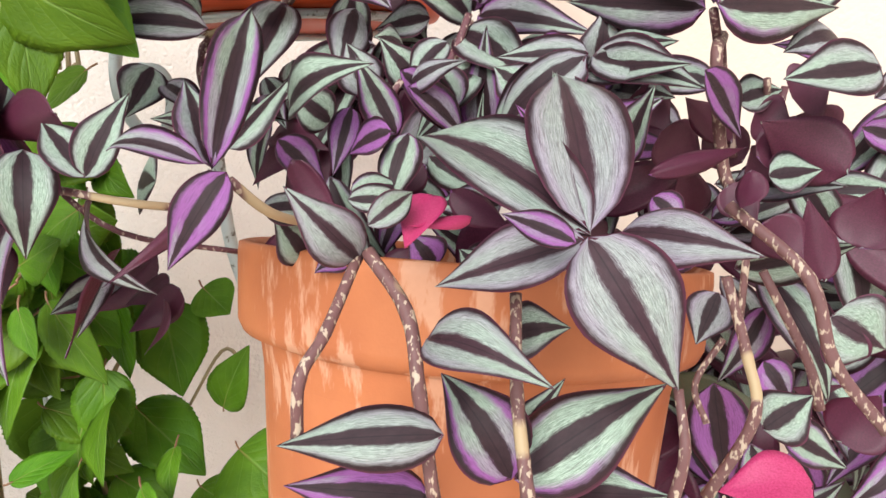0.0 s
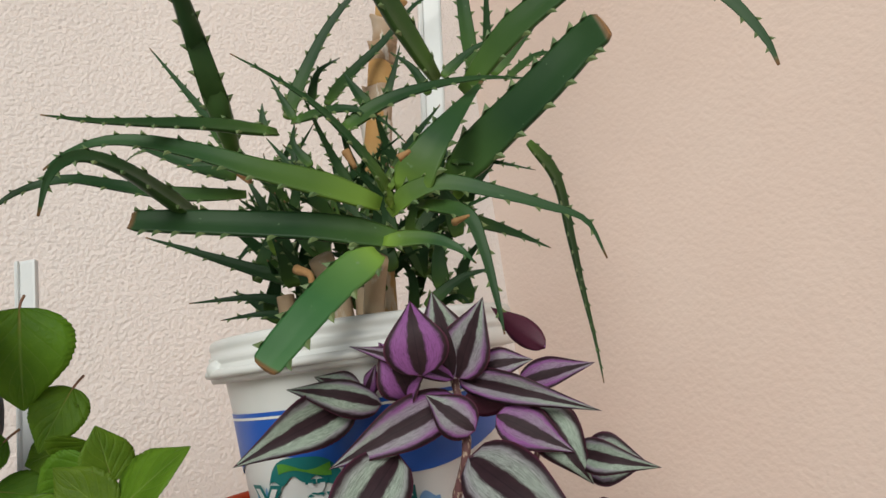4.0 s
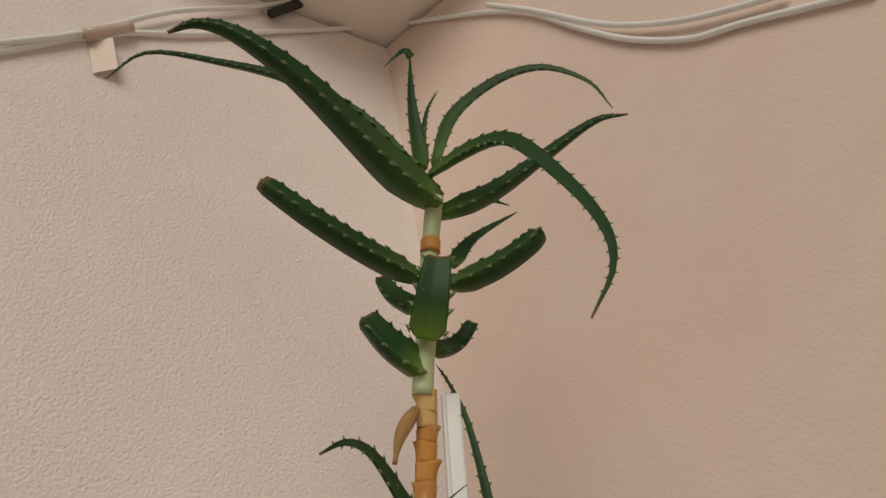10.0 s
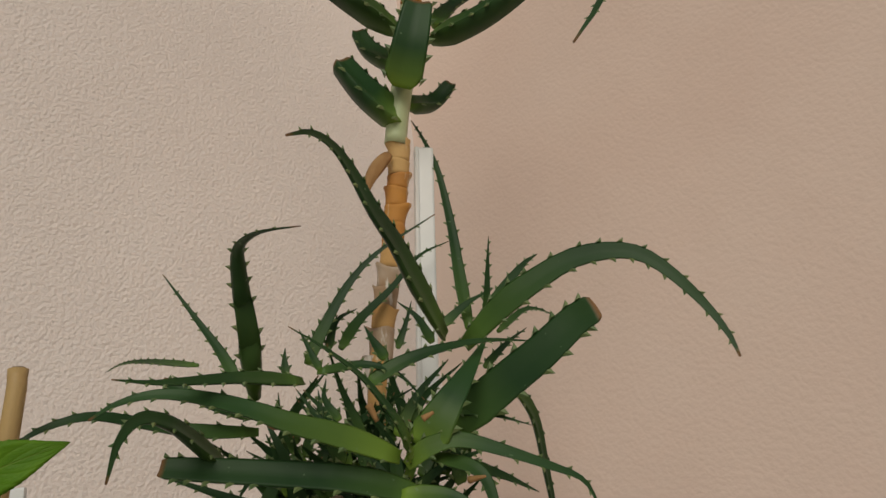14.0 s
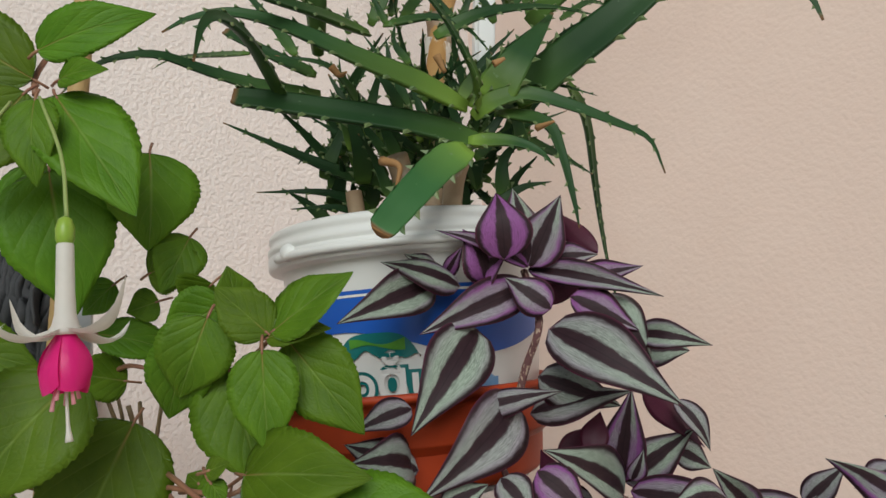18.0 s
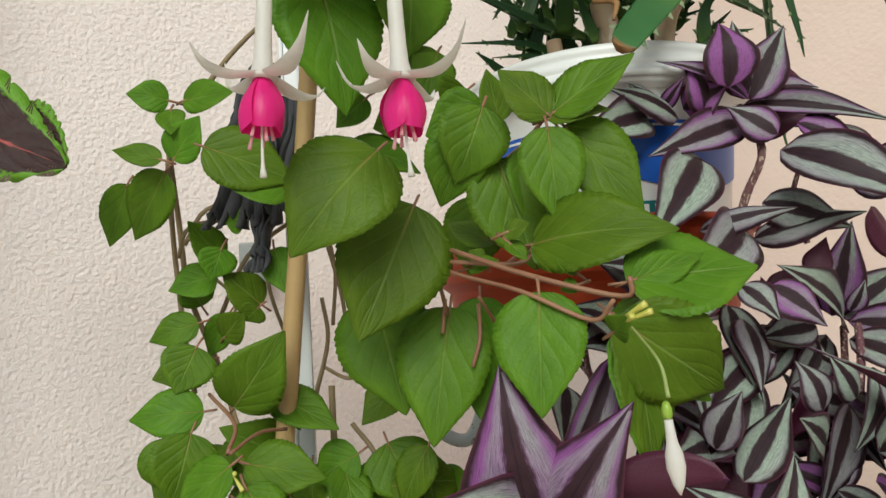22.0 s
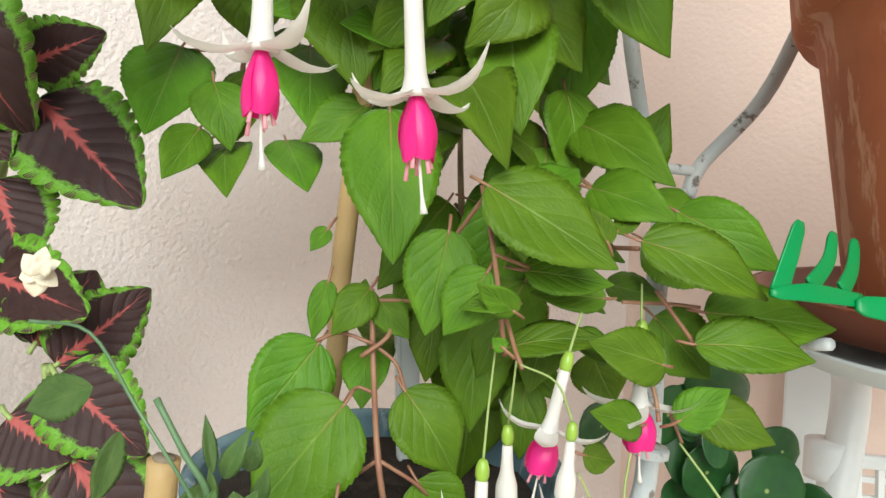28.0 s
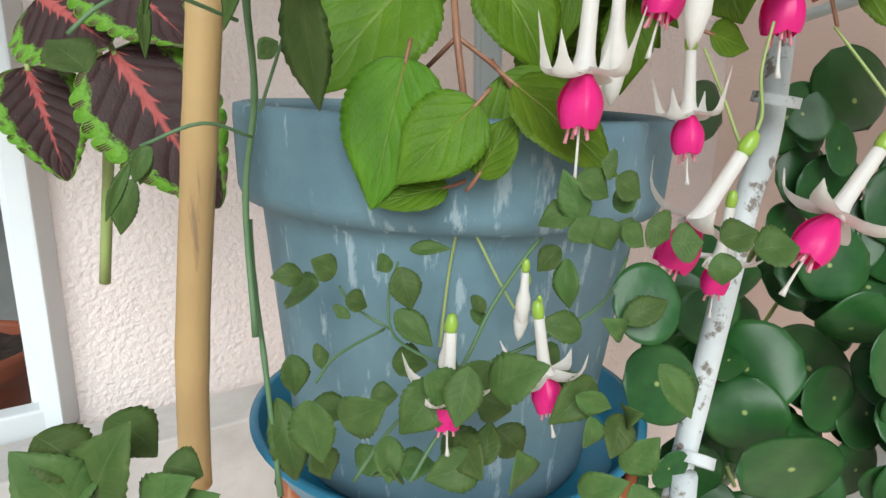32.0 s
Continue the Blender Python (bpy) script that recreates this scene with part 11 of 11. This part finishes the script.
leaf(rose, "rose", "rose_leaf", (-0.3981, 0.3070, 0.6652), (-0.3928, 0.3047, 0.6363), 0.0125, (0.24, -0.93, 0.81), 0.17)
leaf(rose, "rose", "rose_leaf", (-0.3879, 0.3078, 0.6610), (-0.3738, 0.3091, 0.6596), 0.0107, (0.23, -0.61, 0.80), 0.04)
leaf(rose, "rose", "rose_leaf", (-0.3694, 0.3189, 0.6590), (-0.3600, 0.3192, 0.6591), 0.0094, (-0.01, -0.88, 0.80), 0.10)
leaf(rose, "rose", "rose_leaf", (-0.3621, 0.3147, 0.6738), (-0.3503, 0.3136, 0.6729), 0.0127, (0.05, -0.68, 1.00), 0.10)
leaf(rose, "rose", "rose_leaf", (-0.3477, 0.3112, 0.6743), (-0.3404, 0.3099, 0.6734), 0.0107, (-0.11, -0.99, 0.93), 0.04)
leaf(rose, "rose", "rose_leaf", (-0.3514, 0.3083, 0.6621), (-0.3363, 0.3077, 0.6640), 0.0134, (0.07, -0.72, 0.84), 0.10)
leaf(rose, "rose", "rose_leaf", (-0.3450, 0.3027, 0.6557), (-0.3345, 0.3006, 0.6433), 0.0142, (-0.09, -0.87, 0.77), 0.10)
leaf(rose, "rose", "rose_leaf", (-0.3343, 0.3108, 0.6633), (-0.3230, 0.3094, 0.6586), 0.0155, (-0.07, -0.82, 0.77), 0.10)
leaf(rose, "rose", "rose_leaf", (-0.3284, 0.3062, 0.6541), (-0.3196, 0.3053, 0.6448), 0.0127, (-0.18, -0.77, 0.79), 0.17)
leaf(rose, "rose", "rose_leaf", (-0.3605, 0.3063, 0.6404), (-0.3477, 0.3063, 0.6409), 0.0110, (-0.00, -0.87, 1.08), 0.10)
leaf(rose, "rose", "rose_leaf", (-0.3850, 0.3011, 0.6514), (-0.3813, 0.3001, 0.6400), 0.0105, (0.23, -0.80, 0.72), 0.04)
leaf(rose, "rose", "rose_leaf", (-0.3732, 0.3060, 0.6402), (-0.3643, 0.3071, 0.6460), 0.0109, (-0.00, -0.82, 0.82), 0.17)
leaf(rose, "rose", "rose_leaf", (-0.3363, 0.3082, 0.6898), (-0.3332, 0.3075, 0.6941), 0.0069, (-0.08, -0.82, 0.83), 0.04)
leaf(rose, "rose", "rose_leaf", (-0.3280, 0.3080, 0.6732), (-0.3211, 0.3072, 0.6760), 0.0088, (-0.25, -0.83, 1.02), 0.17)
leaf(rose, "rose", "rose_leaf", (-0.3165, 0.3067, 0.6823), (-0.3088, 0.3061, 0.6753), 0.0088, (0.02, -0.73, 0.84), 0.10)
leaf(rose, "rose", "rose_leaf", (-0.4516, 0.2691, 0.6747), (-0.4391, 0.2692, 0.6616), 0.0159, (0.22, -0.54, 0.86), 0.17)
leaf(rose, "rose", "rose_leaf", (-0.4382, 0.2791, 0.6738), (-0.4256, 0.2793, 0.6619), 0.0153, (0.42, -0.57, 1.01), 0.17)
leaf(rose, "rose", "rose_leaf", (-0.4358, 0.2692, 0.6652), (-0.4450, 0.2692, 0.6597), 0.0131, (0.57, -0.57, 1.05), 0.10)
leaf(rose, "rose", "rose_leaf", (-0.4202, 0.2693, 0.6657), (-0.4102, 0.2693, 0.6625), 0.0117, (0.36, -0.81, 1.11), 0.10)
leaf(rose, "rose", "rose_leaf", (-0.3337, 0.3058, 0.6985), (-0.3368, 0.3066, 0.6942), 0.0068, (0.00, -0.61, 0.66), 0.10)
leaf(rose, "rose", "rose_leaf", (-0.3913, 0.2762, 0.8085), (-0.3942, 0.2827, 0.8237), 0.0042, (0.27, -0.78, 0.18), 0.04)
leaf(rose, "rose", "rose_leaf", (-0.3884, 0.2769, 0.8066), (-0.3803, 0.2762, 0.8218), 0.0064, (0.10, -0.83, 0.45), 0.17)
leaf(rose, "rose", "rose_leaf", (-0.3940, 0.2759, 0.8059), (-0.4016, 0.2733, 0.7941), 0.0085, (0.35, -0.94, 0.21), 0.17)
leaf(rose, "rose", "rose_leaf", (-0.3893, 0.2679, 0.8078), (-0.3964, 0.2677, 0.7882), 0.0057, (0.31, -0.88, 0.45), 0.10)
leaf(rose, "rose", "rose_leaf", (-0.3848, 0.2694, 0.8060), (-0.3803, 0.2735, 0.7816), 0.0105, (0.08, -1.06, 0.28), 0.10)
leaf(rose, "rose", "rose_leaf", (-0.3851, 0.3018, 0.7979), (-0.3817, 0.3019, 0.8093), 0.0069, (0.21, -0.67, 0.45), 0.17)
leaf(rose, "rose", "rose_leaf", (-0.3827, 0.3112, 0.7837), (-0.3815, 0.3066, 0.7938), 0.0065, (0.37, -0.89, 0.43), 0.04)
leaf(rose, "rose", "rose_leaf", (-0.3956, 0.3242, 0.7725), (-0.4022, 0.3257, 0.7677), 0.0071, (0.25, -0.94, 0.60), 0.17)
leaf(rose, "rose", "rose_leaf", (-0.4213, 0.2850, 0.7464), (-0.4265, 0.2851, 0.7370), 0.0066, (0.17, -0.58, 0.68), 0.10)
leaf(rose, "rose", "rose_leaf", (-0.4229, 0.2750, 0.7439), (-0.4303, 0.2751, 0.7291), 0.0035, (0.40, -0.73, 0.53), 0.10)
leaf(rose, "rose", "rose_leaf", (-0.4112, 0.2607, 0.7764), (-0.4079, 0.2564, 0.7881), 0.0019, (0.51, -1.01, 0.42), 0.10)
leaf(rose, "rose", "rose_leaf", (-0.3908, 0.2692, 0.8008), (-0.3908, 0.2693, 0.8135), 0.0039, (0.40, -0.85, 0.48), 0.12)
leaf(rose, "rose", "rose_leaf", (-0.3872, 0.2709, 0.7909), (-0.3779, 0.2691, 0.8064), 0.0086, (0.27, -0.78, 0.37), -0.01)
leaf(rose, "rose", "rose_leaf", (-0.3824, 0.2784, 0.7887), (-0.3815, 0.3037, 0.7540), 0.0124, (-0.02, -0.96, 0.80), -0.01)
leaf(rose, "rose", "rose_leaf", (-0.3875, 0.2636, 0.7959), (-0.3993, 0.2757, 0.7739), 0.0065, (0.19, -0.73, 0.59), 0.05)
leaf(rose, "rose", "rose_leaf", (-0.4019, 0.2782, 0.7852), (-0.3939, 0.2707, 0.7971), 0.0088, (0.07, -0.65, 0.45), 0.05)
leaf(rose, "rose", "rose_leaf", (-0.3808, 0.2861, 0.7939), (-0.3768, 0.2849, 0.8063), 0.0055, (0.14, -0.99, 0.31), 0.12)
leaf(rose, "rose", "rose_leaf", (-0.3825, 0.2999, 0.7775), (-0.3761, 0.2911, 0.7887), 0.0058, (0.10, -0.69, 0.58), 0.12)
leaf(rose, "rose", "rose_leaf", (-0.3940, 0.2926, 0.7687), (-0.3897, 0.2912, 0.7724), 0.0049, (0.27, -1.04, 0.51), -0.01)
leaf(rose, "rose", "rose_leaf", (-0.4129, 0.2670, 0.8252), (-0.4202, 0.2665, 0.8045), 0.0076, (0.47, -0.76, 0.45), -0.01)
leaf(rose, "rose", "rose_leaf", (-0.4185, 0.2651, 0.8380), (-0.4389, 0.2745, 0.8293), 0.0123, (0.19, -0.65, 0.22), 0.05)
leaf(rose, "rose", "rose_leaf", (-0.4259, 0.2659, 0.7649), (-0.4384, 0.2750, 0.7715), 0.0115, (0.39, -0.79, 0.47), -0.01)
leaf(rose, "rose", "rose_leaf", (-0.4132, 0.2676, 0.7807), (-0.4159, 0.2719, 0.7675), 0.0031, (0.31, -1.01, 0.51), 0.05)
leaf(rose, "rose", "rose_leaf", (-0.4219, 0.2853, 0.7464), (-0.4251, 0.2854, 0.7365), 0.0056, (0.19, -0.73, 0.72), 0.12)
leaf(rose, "rose", "rose_leaf", (-0.4265, 0.2854, 0.7381), (-0.4314, 0.2855, 0.7232), 0.0080, (0.17, -0.94, 0.85), 0.12)
leaf(rose, "rose", "rose_leaf", (-0.3099, 0.2969, 0.7378), (-0.3003, 0.2976, 0.7317), 0.0110, (0.00, -0.87, 0.74), 0.12)
leaf(rose, "rose", "rose_leaf", (-0.2987, 0.2975, 0.7374), (-0.2909, 0.2980, 0.7315), 0.0101, (-0.31, -0.92, 0.90), 0.05)
leaf(rose, "rose", "rose_leaf", (-0.3105, 0.2909, 0.7272), (-0.3067, 0.2902, 0.7200), 0.0107, (-0.06, -0.94, 0.73), -0.01)
leaf(rose, "rose", "rose_leaf", (-0.2974, 0.2921, 0.7246), (-0.2907, 0.2919, 0.7189), 0.0090, (-0.11, -0.58, 0.73), 0.05)
leaf(rose, "sepal", "rose_petal", (-0.4334, 0.2727, 0.8663), (-0.4367, 0.2726, 0.8716), 0.0054, (0.21, -1.03, 0.23), 0.04)
leaf(rose, "sepal", "rose_petal", (-0.4334, 0.2727, 0.8663), (-0.4313, 0.2726, 0.8735), 0.0054, (0.37, -0.67, 0.55), 0.10)
leaf(rose, "sepal", "rose_petal", (-0.4334, 0.2727, 0.8663), (-0.4277, 0.2727, 0.8694), 0.0054, (0.25, -1.00, 0.56), 0.17)
leaf(rose, "sepal", "rose_petal", (-0.4334, 0.2727, 0.8663), (-0.4288, 0.2727, 0.8629), 0.0052, (0.29, -0.95, 0.58), 0.10)
leaf(rose, "sepal", "rose_petal", (-0.4334, 0.2727, 0.8663), (-0.4347, 0.2727, 0.8601), 0.0060, (0.23, -0.92, 0.41), 0.10)
leaf(rose, "sepal", "rose_petal", (-0.4334, 0.2727, 0.8663), (-0.4382, 0.2727, 0.8653), 0.0051, (0.36, -0.76, 0.48), 0.10)
leaf(rose, "sepal", "rose_petal", (-0.4314, 0.2687, 0.8667), (-0.4293, 0.2687, 0.8706), 0.0040, (0.43, -0.83, 0.36), 0.10)
leaf(rose, "sepal", "rose_petal", (-0.4314, 0.2687, 0.8667), (-0.4330, 0.2686, 0.8698), 0.0040, (0.41, -0.93, 0.51), 0.17)
fuchsia_flower((-0.2935, 0.2783, 1.3036), (-0.0366, -0.0691, -0.9969), 0.0609, "fuchsia", spin=0.2, broad=0.060)
fuchsia_flower((-0.2442, 0.2775, 1.2996), (0.0258, -0.0557, -0.9981), 0.0598, "fuchsia", spin=0.5, broad=0.060)
fuchsia_flower((-0.3751, 0.2764, 0.9618), (-0.0294, -0.0688, -0.9972), 0.0507, "fuchsia", spin=0.0, curl=.35, fat=.72, broad=0.060)
fuchsia_flower((-0.3352, 0.2824, 0.9542), (0.0351, -0.0683, -0.9970), 0.0539, "fuchsia", spin=0.15, curl=.35, fat=.72, broad=0.060)
fuchsia_flower((-0.3069, 0.3054, 0.7970), (-0.0569, -0.0892, -0.9944), 0.0441, "fuchsia", spin=.3, style=2.0, curl=.9, open_=.75)
fuchsia_flower((-0.2682, 0.3305, 0.8276), (-0.2694, -0.0978, -0.9580), 0.0449, "fuchsia", spin=.6, curl=.2)
fuchsia_flower((-0.2904, 0.3368, 0.7972), (-0.0031, 0.0000, -1.0000), 0.0450, "fuchsia", bud=True)
fuchsia_flower((-0.2741, 0.3081, 0.8078), (-0.1064, -0.0505, -0.9930), 0.0378, "fuchsia", bud=True)
fuchsia_flower((-0.2627, 0.3449, 0.7793), (0.0251, -0.1132, -0.9933), 0.0386, "fuchsia", spin=.2, curl=.9, open_=.75)
fuchsia_flower((-0.2274, 0.3567, 0.8341), (-0.0228, -0.0840, -0.9962), 0.0526, "fuchsia", spin=.4, curl=.1)
fuchsia_flower((-0.2458, 0.3253, 0.7480), (-0.5071, -0.0973, -0.8564), 0.0485, "fuchsia", spin=.7, curl=.5)
fuchsia_flower((-0.1956, 0.3322, 0.7487), (-0.5665, -0.1906, -0.8017), 0.0498, "fuchsia", spin=.1, curl=.4)
fuchsia_flower((-0.2312, 0.3653, 0.7215), (-0.0744, 0.0000, -0.9972), 0.0394, "fuchsia", spin=.3)
fuchsia_flower((-0.3220, 0.2832, 0.7062), (0.1404, -0.0895, -0.9860), 0.0301, "fuchsia", spin=.2)
fuchsia_flower((-0.3451, 0.2811, 0.7032), (-0.0336, -0.0974, -0.9947), 0.0305, "fuchsia", spin=.5)
fuchsia_flower((-0.3248, 0.2867, 0.7168), (-0.0236, 0.0000, -0.9997), 0.0210, "fuchsia", bud=True)
fuchsia_flower((-0.3208, 0.2863, 0.7065), (0.1427, 0.0000, -0.9898), 0.0138, "fuchsia", bud=True)
fuchsia_flower((-0.1634, 0.2458, 1.1365), (0.0591, -0.0683, -0.9959), 0.0305, "fuchsia", bud=True)
fuchsia_flower((-0.3241, 0.2881, 0.7123), (-0.0816, 0.0000, -0.9967), 0.0213, "fuchsia", bud=True)
fuchsia_flower((-0.3458, 0.2856, 0.6993), (-0.0536, 0.0000, -0.9986), 0.0194, "fuchsia", bud=True)


# ---- dense inner foliage ----
rnd = random.Random(11)


def fill(plant, kind, paints, count, lo, hi, size, wide, down=0.4):
    """Leaves inside the mass of a plant, facing outward at random."""
    for _ in range(count):
        b = Vector([rnd.uniform(lo[k], hi[k]) for k in range(3)])
        d = Vector((rnd.uniform(-1, 1), rnd.uniform(-0.6, 0.3), rnd.uniform(-1, 1) - down)).normalized()
        ln = size * rnd.uniform(0.7, 1.15)
        face = (rnd.uniform(-0.5, 0.5), -1, rnd.uniform(-0.1, 0.9))
        leaf(plant, kind, rnd.choice(paints), b, b + d * ln, ln * wide * rnd.uniform(0.85, 1.1), face, rnd.choice((0.02, 0.1, 0.19)))


ZB = ("zebra_green", "zebra_green", "zebra_mid", "zebra_under", "zebra_purple")
fill(zebra_pot, "zebra", ZB, 46, (-0.08, 0.36, 1.00), (0.16, 0.47, 1.08), 0.062, 0.42, 0.0)
fill(zebra_pot, "zebra", ("zebra_under", "zebra_mid", "zebra_purple", "zebra_green"), 30, (0.12, 0.33, 0.90), (0.24, 0.45, 1.06), 0.062, 0.45, 0.6)
fill(zebra_pot, "zebra", ("zebra_under", "zebra_mid", "zebra_green", "zebra_purple"), 60, (0.12, 0.40, 0.84), (0.28, 0.47, 1.05), 0.066, 0.48, 0.3)
fill(zebra_bowl, "zebra", ("zebra_green", "zebra_under", "zebra_mid"), 34, (-0.12, 0.40, 1.08), (0.02, 0.46, 1.15), 0.06, 0.42, 0.8)
fill(zebra_pot, "zebra", ("zebra_under", "zebra_dull", "zebra_purple"), 34, (0.10, 0.40, 0.78), (0.26, 0.47, 0.98), 0.064, 0.46, 0.5)
fill(zebra_far, "zebra", ZB, 16, (0.10, 0.42, 1.02), (0.24, 0.48, 1.12), 0.06, 0.42, 0.2)
FU = ("fuchsia_leaf",)
fill(fuchsia, "fuchsia", FU, 44, (-0.315, 0.40, 0.78), (-0.24, 0.47, 1.06), 0.055, 0.68, 0.7)
fill(fuchsia, "fuchsia", FU, 20, (-0.42, 0.40, 0.92), (-0.30, 0.46, 1.14), 0.040, 0.75, 0.6)
fill(fuchsia, "fuchsia", FU, 34, (-0.36, 0.39, 0.97), (-0.235, 0.46, 1.10), 0.044, 0.70, 0.5)
fill(coleus, "coleus", ("coleus",), 6, (-0.62, 0.42, 0.80), (-0.50, 0.47, 1.0), 0.075, 0.8, 0.4)
fill(pilea, "pilea", ("pilea_leaf",), 105, (-0.22, 0.42, 0.42), (0.04, 0.50, 0.66), 0.042, 1.0, 0.0)
fill(rose, "rose", ("rose_leaf",), 34, (-0.39, 0.268, 0.625), (-0.29, 0.290, 0.70), 0.017, 0.68, 0.2)


# a low rose shoot by the window board
tube("stem", [(-0.4174, 0.2700, 0.6324), (-0.4286, 0.2680, 0.6487), (-0.4398, 0.2660, 0.6572)], [0.0012, 0.0010], M["rose_stem"], rose)
leaf(rose, "rose", "rose_leaf", (-0.4401, 0.2660, 0.6547), (-0.4541, 0.2620, 0.6747), 0.0185, (0.1, -0.8, 0.6), 0.10)
leaf(rose, "rose", "rose_leaf", (-0.4397, 0.2700, 0.6543), (-0.4260, 0.2660, 0.6806), 0.0185, (0.1, -0.8, 0.6), 0.10)
leaf(rose, "rose", "rose_leaf", (-0.4428, 0.2720, 0.6547), (-0.4493, 0.2680, 0.6725), 0.0140, (0.1, -0.8, 0.6), 0.10)
leaf(rose, "rose", "rose_leaf", (-0.4251, 0.2660, 0.6544), (-0.4100, 0.2620, 0.6669), 0.0140, (0.1, -0.8, 0.6), 0.10)
leaf(rose, "rose", "rose_leaf", (-0.4213, 0.2680, 0.6485), (-0.4047, 0.2640, 0.6605), 0.0140, (0.1, -0.8, 0.6), 0.10)
leaf(rose, "rose", "rose_leaf", (-0.4438, 0.2640, 0.6520), (-0.4540, 0.2600, 0.6634), 0.0130, (0.1, -0.8, 0.6), 0.10)


# young aloe shoots between the large leaves
for k in range(44):
    q = Vector((rnd.uniform(-0.175, -0.03), rnd.uniform(0.45, 0.53), rnd.uniform(1.325, 1.375)))
    way = Vector((rnd.uniform(-0.7, 0.7), rnd.uniform(-0.35, 0.15), rnd.uniform(0.2, 1.1))).normalized()
    ln = rnd.uniform(0.04, 0.075)
    bend = Vector((rnd.uniform(-0.02, 0.02), rnd.uniform(-0.02, 0.01), -0.008))
    aloe_leaf(aloe, [q, q + way * ln * 0.5, q + way * ln + bend], rnd.uniform(0.009, 0.015))
for k in range(46):
    q = Vector((rnd.uniform(-0.155, -0.025), rnd.uniform(0.455, 0.50), rnd.uniform(1.365, 1.405)))
    way = Vector((rnd.uniform(-0.6, 0.6), rnd.uniform(-0.25, 0.1), rnd.uniform(0.35, 1.1))).normalized()
    ln = rnd.uniform(0.035, 0.070)
    bend = Vector((rnd.uniform(-0.015, 0.015), rnd.uniform(-0.02, 0.005), -0.006))
    aloe_leaf(aloe, [q, q + way * ln * 0.5, q + way * ln + bend], rnd.uniform(0.008, 0.013), paint=rnd.choice(("aloe", "aloe", "aloe_young")))
